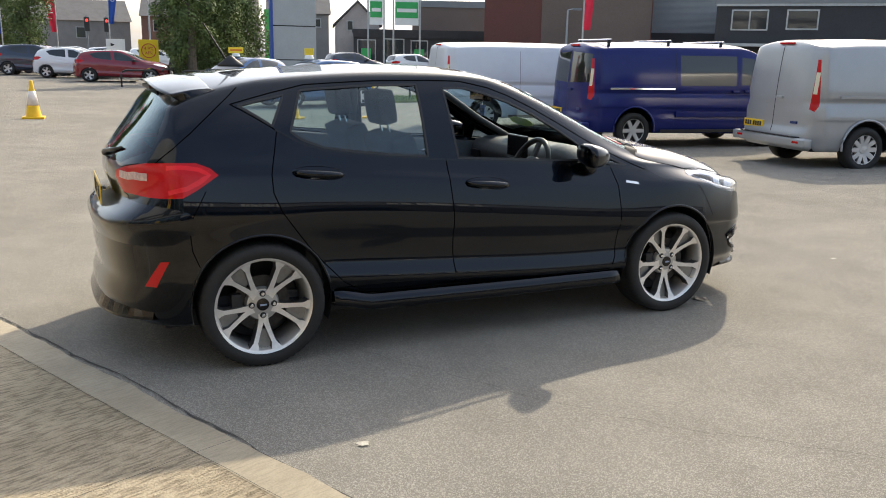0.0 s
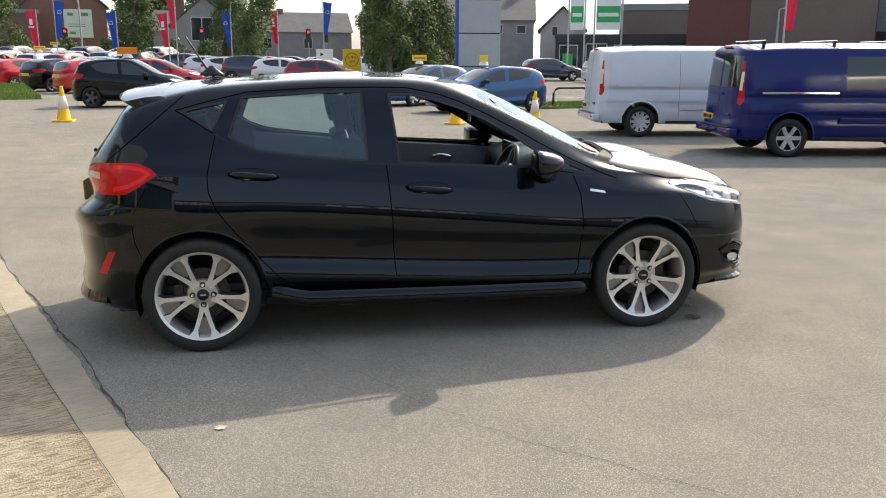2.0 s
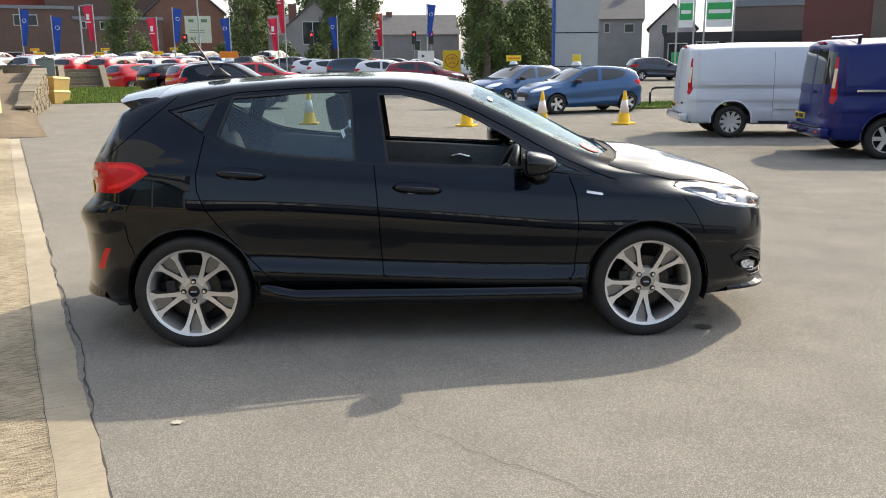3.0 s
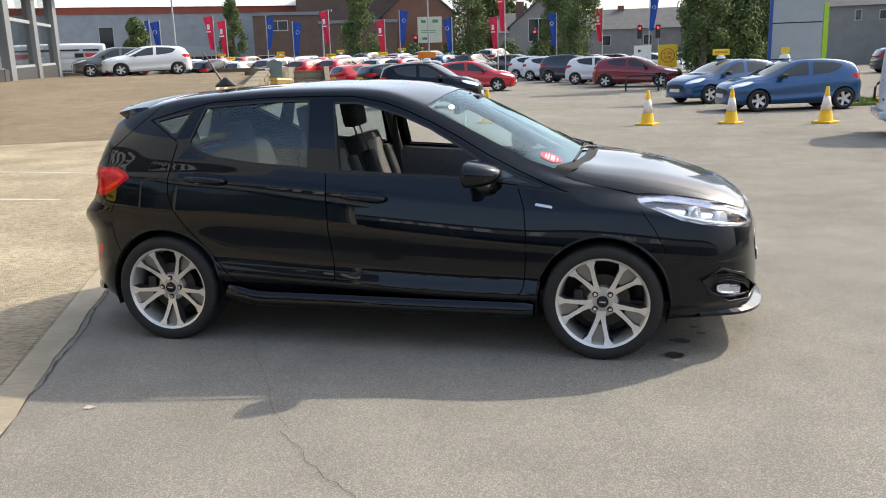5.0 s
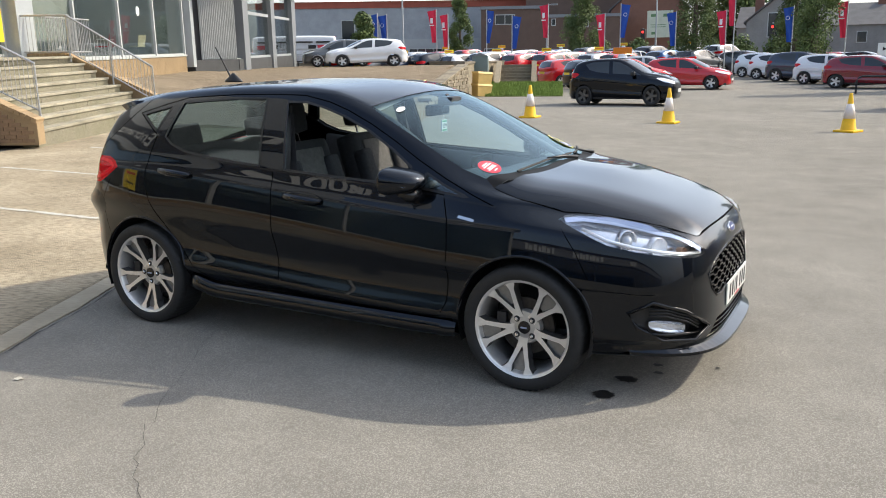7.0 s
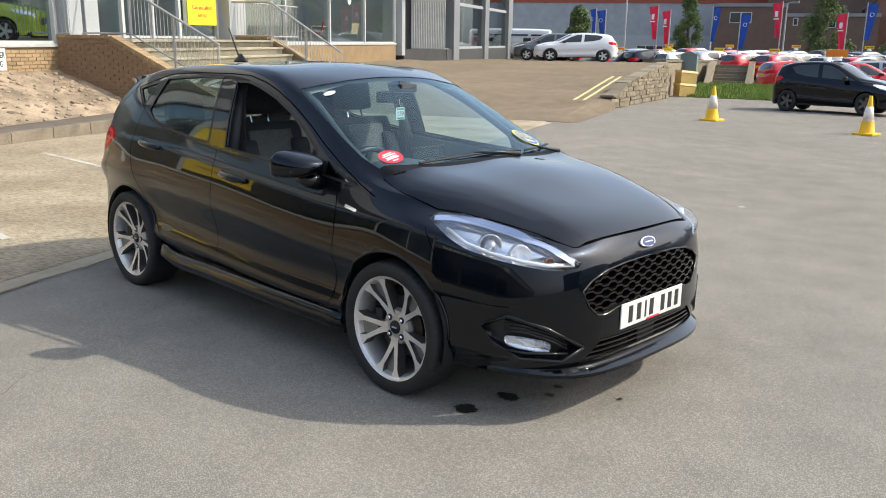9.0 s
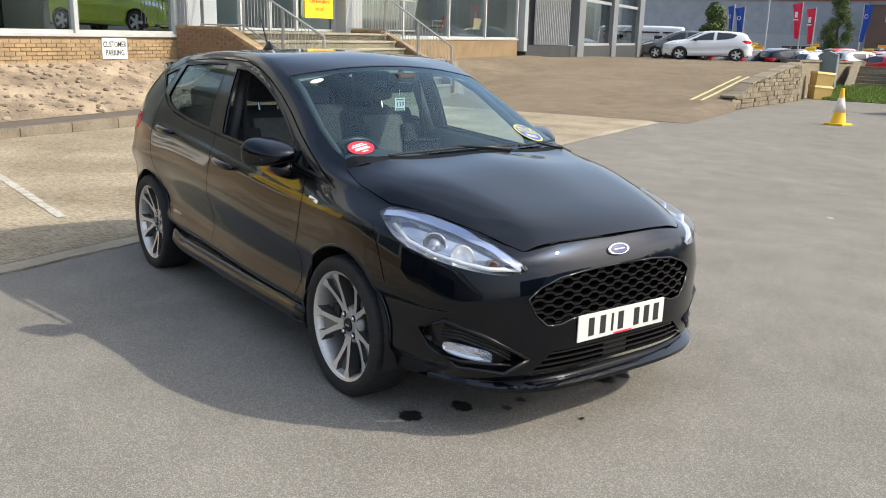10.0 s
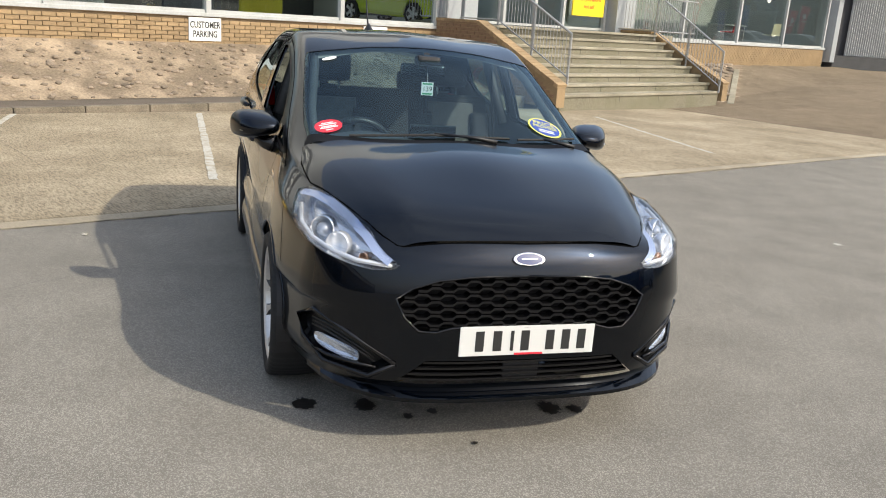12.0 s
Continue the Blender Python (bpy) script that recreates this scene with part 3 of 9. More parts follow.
def handrail(s, o_top, o_end, z_end, label):
    """Galvanised rail with uprights, level along the landing, then down the steps."""
    rail = thing("handrail", FRONT, label, "handrail")
    top = LAND + 1.05
    drop = (LAND - z_end)
    p = [fp(s, o_top, top), fp(s, o_end, top - drop)]
    part("top_rail", tube(bmesh.new(), [fp(s, o_top - 1.3, top)] + p + [fp(s, o_end, z_end)], 0.027), STEEL, rail)
    part("low_rail", tube(bmesh.new(), [fp(s, o_top - 1.3, LAND + 0.12), fp(s, o_top, LAND + 0.12), fp(s, o_end, z_end + 0.16)], 0.017), STEEL, rail)
    for k in range(24):
        o = o_top + (o_end - o_top) * (k + 0.5) / 24
        z = -drop * (k + 0.5) / 24
        part("baluster", tube(bmesh.new(), [fp(s, o, LAND + 0.13 + z), fp(s, o, top - 0.01 + z)], 0.008, 6), STEEL, rail)
    for o in (o_top - 1.3, o_top, (o_top + o_end) / 2):
        z = -drop * max(0, o - o_top) / (o_end - o_top)
        part("post", tube(bmesh.new(), [fp(s, o, LAND - 0.15 + z), fp(s, o, top + z)], 0.024), STEEL, rail)
    return rail


handrail(5.95, 1.5, 3.6, 0.45, "grey steel handrail with thin uprights beside the steps")
handrail(12.42, 1.5, 3.65, 0.22, "grey steel handrail with thin uprights beside the steps")
for a, b, o in ((12.6, 15.6, 1.5), (5.5, 6.0, 0.35)):
    rail = thing("balustrade", FRONT, "grey steel balustrade of upright bars along the landing", "railing")
    for z in (LAND + 1.05, LAND + 0.1):
        part("rail", tube(bmesh.new(), [fp(a, o - 0.9, z), fp(a, o, z)] if b < 7 else [fp(a, o, z), fp(a, o - 1.4, z)], 0.022), STEEL, rail)
    for k in range(14):
        part("baluster", tube(bmesh.new(), [fp(a, o - 1.35 * k / 13, LAND + 0.1), fp(a, o - 1.35 * k / 13, LAND + 1.04)], 0.009, 6), STEEL, rail)
rail = thing("balustrade", FRONT, "grey steel balustrade of upright bars in front of the window", "railing")
for z in (LAND + 1.05, LAND + 0.1):
    part("rail", tube(bmesh.new(), [fp(13.35, 0.5, z), fp(16.3, 0.5, z)], 0.022), STEEL, rail)
for k in range(26):
    part("baluster", tube(bmesh.new(), [fp(13.4 + 2.85 * k / 25, 0.5, LAND + 0.1), fp(13.4 + 2.85 * k / 25, 0.5, LAND + 1.04)], 0.009, 6), STEEL, rail)

# things behind the glass
def cafe_chair(m, material, label):
    ch = thing("chair", FRONT @ m, label, "chair", "showroom chairs")
    part("seat", boxes(((-0.24, -0.24, 0.43), (0.24, 0.24, 0.47)), bevel=0.015), material, ch)
    bm = prism(bmesh.new(), [(-0.2, 0.2, 0.46), (0.2, 0.2, 0.46), (0.24, 0.3, 0.9), (-0.24, 0.3, 0.9)], (0, 0.03, 0))
    part("backrest", bm, material, ch)
    for x in (-0.2, 0.2):
        for y in (-0.2, 0.2):
            part("leg", tube(bmesh.new(), [(x * 1.2, y * 1.2, 0), (x, y, 0.44)], 0.012, 6), STEEL, ch)
    return ch


REDFABRIC = mat("red_fabric", (0.5, 0.02, 0.03), 0.7, var=0.15)
CREAM = mat("cream_plastic", (0.72, 0.66, 0.48), 0.4, var=0.05)
cafe_chair(pose(22.2, 1.5, SILL, 0, 0, 200), REDFABRIC, "red upholstered tub chair on the showroom floor")
cafe_chair(pose(25.9, 1.5, SILL, 0, 0, 160), CREAM, "cream moulded plastic chair on the showroom floor")
desk = thing("desk", FRONT @ pose(23.6, 2.3, SILL), "white office desk on grey legs", "desk")
part("desktop", boxes(((-0.9, -0.4, 0.71), (0.9, 0.4, 0.745)), bevel=0.006), WHITEPAINT, desk)
for x in (-0.82, 0.82):
    part("leg", boxes(((x - 0.03, -0.35, 0), (x + 0.03, 0.35, 0.71))), STEEL, desk)
logo = thing("window_disc", FRONT @ pose(22.2, 0.04, SILL + 1.72, 90), "white round sticker on the window", "sticker")
part("disc", revolve(bmesh.new(), [(0, 0), (0.17, 0), (0.17, 0.004), (0, 0.004)], 32), SIGNWHITE, logo)
part("print", boxes(((-0.1, -0.02, 0.004), (0.1, 0.02, 0.006))), mat("print_grey", (0.2, 0.2, 0.22), 0.6), logo)
for k, (s, col) in enumerate(((-1.6, (0.55, 0.57, 0.55)), (3.4, (0.6, 0.5, 0.03)), (0.9, (0.1, 0.1, 0.12)), (-5, (0.3, 0.3, 0.32)))):
    stand = thing("display_stand", FRONT @ pose(s, 3.2 + k % 2, SILL), "tall display board inside the showroom", "display board")
    part("board", boxes(((-0.6, -0.05, 0.1), (0.6, 0.05, 2.2)), bevel=0.01), mat("board_face", col, 0.5, var=0.1), stand)
    part("foot", boxes(((-0.5, -0.25, 0), (0.5, 0.25, 0.1)), bevel=0.01), GREY, stand)

# parking signs on the brick
def parking_sign(s):
    sg = thing("parking_sign", FRONT @ pose(s, -0.03, 1.17), "white painted sign reading customer parking on the brick wall", "sign", "customer parking signs")
    part("board", boxes(((-0.33, -0.012, -0.21), (0.33, 0.012, 0.21)), bevel=0.004), SIGNWHITE, sg)
    words("lettering", "CUSTOMER", 0.165, INK, sg, pose(0, -0.014, 0.075, 90), squeeze=0.72, bold=0.0028)
    words("lettering", "PARKING", 0.165, INK, sg, pose(0, -0.014, -0.09, 90), squeeze=0.72, bold=0.0028)


for s in (-0.48, 3.62, -4.7):
    parking_sign(s)

for s in (-6.85,):
    pst = thing("window_poster", FRONT @ pose(s, -0.01, SILL + 1.0), "yellow offer poster fixed to the showroom window", "poster", "yellow window posters")
    part("panel", boxes(((-0.6, -0.015, -0.7), (0.6, 0.015, 0.9)), bevel=0.006), YELLOW, pst)
    part("print_bar", boxes(((-0.45, -0.019, 0.1), (0.45, -0.015, 0.35))), REDP, pst)
    part("print_bar", boxes(((-0.4, -0.019, -0.4), (0.4, -0.015, -0.3))), INK, pst)

# glazed corner bay with dark pillars and a slatted shutter
bay = thing("corner_bay", FRONT, "glazed showroom corner with dark grey pillars and a slatted white screen", "building")
BAYZ = 1.2
part("plinth", boxes(((30.6, -1.65, 0.3), (47.2, 8, BAYZ)), bevel=0.02), CHARCOAL, bay)
part("plinth", prism(bmesh.new(), [(28.3, -0.2, 0.3), (30.6, -1.62, 0.3), (30.6, 4, 0.3), (28.3, 4, 0.3)], (0, 0, BAYZ - 0.303)), CHARCOAL, bay)
part("floor", boxes(((30.7, -1.5, BAYZ), (47, 8, BAYZ + 0.03))), ROOMWALL, bay)
part("roof", boxes(((28.6, -2.6, 5.2), (47.6, 8, 6.4))), LIGHTGREY, bay)
part("back_wall", boxes(((29.2, 6, BAYZ), (47, 6.2, 5.2))), ROOMWALL, bay)
for s0, s1 in ((31.5, 32.6), (38.3, 39.3), (44.9, 46.2)):
    part("pillar", boxes(((s0, -1.75, 0.2), (s1, -1.0, 5.2)), bevel=0.03), GREY, bay, "dark grey square pillar")
for s0, s1 in ((32.6, 38.3), (39.3, 44.9)):
    pane = part("pane", boxes(((s0, -1.52, BAYZ + 0.05), (s1, -1.5, 5.2))), SHOPGLASS, bay)
    pane.visible_shadow = False
    part("frame", boxes(((s0, -1.58, BAYZ), (s1, -1.45, BAYZ + 0.12))), LIGHTGREY, pane)
    part("frame", boxes(((s0, -1.58, 3.35), (s1, -1.45, 3.5))), LIGHTGREY, pane)
for k in range(20):
    a = k / 19
    part("screen_slat", boxes(((29.3 + 1.25 * a, -0.3 - 1.25 * a, BAYZ + 0.02), (29.34 + 1.25 * a, -0.22 - 1.25 * a, 5.0))), WHITEPAINT, bay)
# dark sheet painted as the shade seen between the slats
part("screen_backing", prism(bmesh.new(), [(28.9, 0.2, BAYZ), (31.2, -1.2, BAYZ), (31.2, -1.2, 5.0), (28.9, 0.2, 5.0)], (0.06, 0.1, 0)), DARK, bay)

# cobbled bank below the windows, kerb and footway
def bank_z(a):
    return 0.17 + (0.93 - 0.17) * a


bm = bmesh.new()
N = 44
rows = []
for i in range(N + 1):
    s = -16 + (5.5 + 16) * i / N
    rows.append([bm.verts.new(fp(s, 2.15 - 2.15 * a + 0.0, bank_z(a) + 0.03 * noise.noise((s * 1.3, a * 5, 0)) * (0 < a < 1) - 0.016 * s * (1 - a) * 0.0)) for a in [k / 14 for k in range(15)]])
for r1, r2 in zip(rows, rows[1:]):
    for k in range(14):
        bm.faces.new((r1[k], r2[k], r2[k + 1], r1[k + 1]))
bmesh.ops.recalc_face_normals(bm, faces=bm.faces)
bank = tagged(part("bank", bm, BANK, smooth=True), "sandy mortar bank studded with cobbles", "bank", kind="structure")
bank.matrix_basis = FRONT
footway = tagged(part("footway", boxes(((-16, -2.8, -0.3), (5.45, -2.12, 0.165))), mat("footway_asphalt", (0.13, 0.105, 0.08), 0.9, var=0.2, scale=3, bump=0.4)), "narrow dark footway behind the kerb", "footway", kind="structure")
footway.matrix_basis = FRONT
kerb = thing("kerb", FRONT, "worn stone kerb along the parking bays", "kerb", kind="structure")
for k in range(23):
    s = -16 + 0.93 * k
    part("kerb_stone", boxes(((s + 0.006, -2.95, -0.3), (s + 0.924, -2.802, 0.168)), bevel=0.02), KERB, kerb)
soil = bmesh.new()
rows = []
for i in range(91):
    s = 13.13 + 15.6 * i / 90
    row = []
    for o in (0, 0.3, 0.6, 0.9, 1.2, 1.5, 1.8, 2.1, 2.4, 2.7, 3.0, 3.3, 3.7):
        p = FRONT @ Vector(fp(s, o, 0.0))
        wall_z = (FRONT @ Vector(fp(s, 0, 0.72))).z
        foot = ramp((p - ORIGIN).dot(ALONG)) - 0.03
        f = smooth_step(0.0, 3.4, o)
        row.append(soil.verts.new((p.x, p.y, wall_z * (1 - f) + foot * f + 0.05 * noise.noise((s * 1.3, o * 2, 3)) * (1 - smooth_step(1.4, 2.4, o)))))
    rows.append(row)
for r1, r2 in zip(rows, rows[1:]):
    for k in range(12):
        soil.faces.new((r1[k], r2[k], r2[k + 1], r1[k + 1]))
bmesh.ops.recalc_face_normals(soil, faces=soil.faces)
beyond = soil.copy()
for bm, first in ((soil, True), (beyond, False)):
    cells = []
    for f in bm.faces:
        q = FRONT.inverted() @ f.calc_center_median()
        if (q.x - 13.1 < 2.0 * (3.8 + q.y)) != first:
            cells.append(f)
    bmesh.ops.delete(bm, geom=cells, context="FACES")
tagged(part("ramp_apron", beyond, RAMP, smooth=True), "brown worn asphalt rising to the showroom wall", "pavement", kind="structure")
tagged(part("soil_bed", soil, SOIL, smooth=True), "bare sandy soil sloping from the windows to the ramp", "soil", kind="structure")

# worn verge of the ramp, then a stone retaining wall that flares away from it, and yellow lines
def wall_line(u):
    """How far the wall's outer face stands from the edge of the bays."""
    return -0.25 - 0.80 * (u - 21.3) / 7.5


verge = bmesh.new()
rows = []
for u in steps_between(15.5, 34, 0.6):
    edge = -0.55 if u < 21.3 else max(wall_line(min(u, 28.8)) + 0.1, -2)
    low = 0.006 + (ramp(u) - 0.006) * smooth_step(19.5, 21.6, u)
    rows.append([verge.verts.new(plan(u, 0.1 + (edge - 0.1) * a, (ramp(u) + 0.004) * (1 - smooth_step(0, 1, a)) + low * smooth_step(0, 1, a))) for a in (0, 0.3, 0.6, 0.85, 1)])
for r1, r2 in zip(rows, rows[1:]):
    for k in range(4):
        verge.faces.new((r1[k], r2[k], r2[k + 1], r1[k + 1]))
r = bmesh.ops.extrude_edge_only(verge, edges=[e for e in verge.edges if e.is_boundary])
bmesh.ops.translate(verge, vec=(0, 0, -0.5), verts=[g for g in r["geom"] if isinstance(g, bmesh.types.BMVert)])
bmesh.ops.recalc_face_normals(verge, faces=verge.faces)
tagged(part("ramp_verge", verge, RAMP, smooth=False), "broken asphalt edge of the ramp", "pavement", kind="structure")
retain = thing("retaining_wall", Matrix(), "low weathered stone wall holding up the ramp", "wall", kind="structure")
rnd = random.Random(7)
WALL0, WALL1 = plan(21.3, -0.25), plan(28.8, -1.05)
WDIR = (WALL1 - WALL0).normalized()
WLEN = (WALL1 - WALL0).length
WTURN = Matrix.Rotation(math.atan2(WDIR.y, WDIR.x), 4, "Z")


def wall_top(a):
    return curve_at([(0, 0.34), (1.1, 0.46), (1.3, 0.62), (3.4, 0.88), (WLEN, 1.30)], a)


z0 = -0.1
while z0 < 1.3:
    h = rnd.uniform(0.10, 0.17)
    a = -0.1
    while a < WLEN:
        w = rnd.uniform(0.22, 0.62)
        if z0 + h * 0.6 < wall_top(a + w / 2):
            z1 = min(h - 0.01, wall_top(a + w / 2) - z0 + 0.03)
            part("stone", boxes(((0, -0.17, 0), (w - 0.014, 0.17, z1)), bevel=0.022), STONE, retain).matrix_basis = Matrix.Translation(WALL0 + WDIR * a + Vector((rnd.uniform(-0.02, 0.02), rnd.uniform(-0.02, 0.02), z0))) @ WTURN @ Matrix.Rotation(rnd.uniform(-0.02, 0.02), 4, "Y")
        a += w
    z0 += h
core = bmesh.new()
prism(core, [(0.05, -0.13, -0.3), (WLEN, -0.13, -0.3), (WLEN, -0.13, 1.27), (3.4, -0.13, 0.84), (1.3, -0.13, 0.56), (0.05, -0.13, 0.28)], (0, 0.26, 0))
part("core", core, MORTAR, retain).matrix_basis = Matrix.Translation(WALL0) @ WTURN
a = 0.0
while a < WLEN - 0.3:
    w = rnd.uniform(0.4, 0.7)
    part("coping_stone", boxes(((0, -0.2, 0), (w - 0.012, 0.22, 0.07)), bevel=0.02), STONE, retain).matrix_basis = Matrix.Translation(WALL0 + WDIR * a + Vector((0, 0, wall_top(a) - 0.01))) @ WTURN @ Matrix.Rotation(-math.atan2(wall_top(a + w) - wall_top(a), w), 4, "Y")
    a += w
for off in (0.0, 0.28):
    painted_line("yellow_line", flat(plan(20.6, 0.32 + off)), flat(plan(27.9, 0.36 + off)), 0.11, YLINE, "pale yellow double line beside the wall", lambda a: ramp(20.6 + 7.3 * a) + 0.014)


# ---- the black hatchback ----
from mathutils.bvhtree import BVHTree

def car_paint(name, flake, rough=0.30):
    """Metallic flake under a clear coat, both slightly uneven."""
    m = mat(name, flake, rough, metal=1.0, var=0.12, scale=3, fine=900, coat=1.0)
    bs = m.node_tree.nodes["Principled BSDF"]
    bs.inputs["Coat Roughness"].default_value, bs.inputs["Coat IOR"].default_value = 0.006, 1.41
    bs.inputs["Coat Tint"].default_value = (0.97, 0.99, 1.0, 1)
    return m


PAINT = car_paint("black_paint", (0.0024, 0.0050, 0.0105))
GLOSSBLACK = mat("gloss_black_plastic", (0.005, 0.005, 0.006), 0.09, spec=0.45)
COWLBLACK = mat("scuttle_plastic", (0.005, 0.005, 0.006), 0.6, spec=0.2, var=0.1, scale=30)
SATIN = mat("satin_black_plastic", (0.009, 0.009, 0.010), 0.42, var=0.1, scale=30)
GAP = mat("panel_gap_shadow", (0.0008, 0.0008, 0.0008), 0.9, spec=0.05)
RUBBER = mat("tyre_rubber", (0.013, 0.013, 0.013), 0.72, var=0.25, scale=25, fine=140, bump=0.15)
ALLOY = mat("machined_alloy", (0.72, 0.70, 0.67), 0.34, metal=0.65, var=0.06, scale=40)
ALLOYGREY = mat("grey_alloy", (0.10, 0.098, 0.095), 0.40, metal=0.6, var=0.08, scale=30)
WEBGREY = mat("spoke_web_grey", (0.24, 0.235, 0.225), 0.34, metal=0.6, var=0.08, scale=30)
HUBGREY = mat("hub_alloy", (0.46, 0.45, 0.43), 0.36, metal=0.6, var=0.06, scale=40)
RIMDARK = mat("dark_barrel", (0.025, 0.025, 0.027), 0.5, metal=0.4)
DISC = mat("brake_disc", (0.045, 0.042, 0.04), 0.45, metal=0.8, var=0.2, scale=30)
CHROME = mat("chrome", (0.78, 0.78, 0.78), 0.10, metal=1.0)
REFLECTOR = mat("lamp_reflector", (0.86, 0.87, 0.89), 0.22, metal=0.55)
LAMPBLUE = mat("lamp_lining", (0.36, 0.43, 0.62), 0.25, metal=0.4)
CARGLASS = glass("car_glass", (0.56, 0.75, 0.80), 0.0, 1.52, 1.6, (0.76, 0.94, 1.0))
TINTGLASS = glass("tinted_glass", (0.62, 0.74, 0.76), 0.02, 1.5, 1.6, (0.84, 0.96, 1.0))
HATCHGLASS = glass("privacy_glass", (0.26, 0.33, 0.36), 0.0, 1.5, 1.5, (0.8, 0.95, 1.0))
CLEAR = glass("clear_lens", (0.95, 0.96, 0.97), 0.03)
REDLENS = mat("red_lens", (0.50, 0.003, 0.006), 0.10, spec=0.35)
ORANGE = mat("amber_lens", (0.75, 0.22, 0.02), 0.2, coat=0.5)
CLOTH = mat("seat_cloth", (0.032, 0.032, 0.035), 0.9, var=0.25, scale=40, fine=300, bump=0.4)
CLOTHGREY = mat("seat_cloth_grey", (0.11, 0.105, 0.10), 0.9, var=0.25, scale=40, fine=300, bump=0.4)
TRIM = mat("cabin_plastic", (0.055, 0.055, 0.058), 0.6, var=0.15, scale=20)
LINER = mat("headlining", (0.34, 0.33, 0.31), 0.9, var=0.06, scale=20)
PLATEWHITE = mat("plate_white", (0.66, 0.66, 0.64), 0.35)
PLATEYELLOW = mat("plate_yellow", (0.80, 0.52, 0.02), 0.35)
BLUEP = mat("blue_badge", (0.008, 0.025, 0.13), 0.35)

K_LINES = dict(
    wide=[(-1.75, 0.80), (-1.5, 0.842), (-1.25, 0.860), (-0.9, 0.850), (-0.4, 0.850), (0.2, 0.857), (0.8, 0.853), (1.25, 0.863), (1.5, 0.845), (1.75, 0.785)],
    low=[(-1.75, 0.20), (-1.25, 0.235), (-0.87, 0.255), (0.88, 0.20), (1.3, 0.19), (1.75, 0.20)],
    crease=[(-1.2, 0.42), (-0.62, 0.385), (-0.17, 0.36), (0.65, 0.325), (1.2, 0.32)],
    shoulder=[(-1.7, 0.955), (-1.43, 0.945), (-0.75, 0.914), (0.145, 0.842), (0.925, 0.775), (1.3, 0.765), (1.75, 0.72)],
    belt=[(-1.75, 1.03), (-1.2, 1.06), (-0.75, 1.03), (-0.27, 0.985), (0.16, 0.96), (0.59, 0.93), (1.08, 0.89), (1.3, 0.872), (1.5, 0.838), (1.75, 0.785)],
    belt_in=[(-1.75, 0.075), (-0.9, 0.072), (0.6, 0.075), (1.08, 0.10), (1.3, 0.135), (1.5, 0.155), (1.75, 0.18)],
    cant=[(-1.75, 1.12), (-1.6, 1.225), (-1.4, 1.295), (-1.0, 1.365), (-0.6, 1.393), (-0.14, 1.392), (0.05, 1.362), (0.17, 1.328), (0.32, 1.268), (0.5, 1.185), (0.66, 1.105), (0.82, 1.025), (1.0, 0.955), (1.1, 0.93), (1.3, 0.912), (1.5, 0.876), (1.75, 0.822)],
    cant_y=[(-1.75, 0.645), (-1.4, 0.64), (-1.0, 0.63), (-0.14, 0.63), (0.35, 0.645), (0.6, 0.672), (0.82, 0.695), (1.0, 0.70), (1.1, 0.69), (1.3, 0.665), (1.5, 0.625), (1.75, 0.555)],
    top=[(-1.60, 1.33), (-1.52, 1.376), (-1.44, 1.397), (-1.3, 1.410), (-1.0, 1.432), (-0.75, 1.446), (-0.44, 1.458), (-0.13, 1.455), (0.1, 1.438), (0.35, 1.386), (0.6, 1.276), (0.8, 1.173), (1.0, 1.066), (1.14, 1.003), (1.2, 0.998), (1.3, 0.988), (1.5, 0.955), (1.7, 0.898), (1.75, 0.88)],
)
NOSE = [(1.9, 0.20), (1.98, 0.20), (2.045, 0.215), (2.072, 0.28), (2.072, 0.36), (2.071, 0.42), (2.068, 0.49), (2.06, 0.58), (2.045, 0.66), (2.025, 0.715), (1.99, 0.768), (1.955, 0.792), (1.915, 0.814), (1.875, 0.834), (1.81, 0.861), (1.75, 0.88)]
TAIL = [(-1.62, 0.20), (-1.86, 0.20), (-1.93, 0.25), (-1.97, 0.33), (-1.945, 0.43), (-1.95, 0.475), (-1.958, 0.545), (-1.952, 0.690), (-1.868, 0.775), (-1.885, 0.905), (-1.865, 0.985), (-1.80, 1.075), (-1.725, 1.17), (-1.675, 1.24), (-1.625, 1.31), (-1.60, 1.34)]


def fair(keys, x, reach):
    """The line through keys, faired over a length of 2 * reach so that reflections run on without waves."""
    a, b = keys[0][0], keys[-1][0]

    def value(q):
        if q < a:
            return 2 * keys[0][1] - curve_at(keys, 2 * a - q)
        if q > b:
            return 2 * keys[-1][1] - curve_at(keys, 2 * b - q)
        return curve_at(keys, q)

    total = weight = 0.0
    for i in range(-6, 7):
        w = 1 - (i / 7) ** 2
        total, weight = total + w * value(x + reach * i / 6), weight + w
    return total / weight


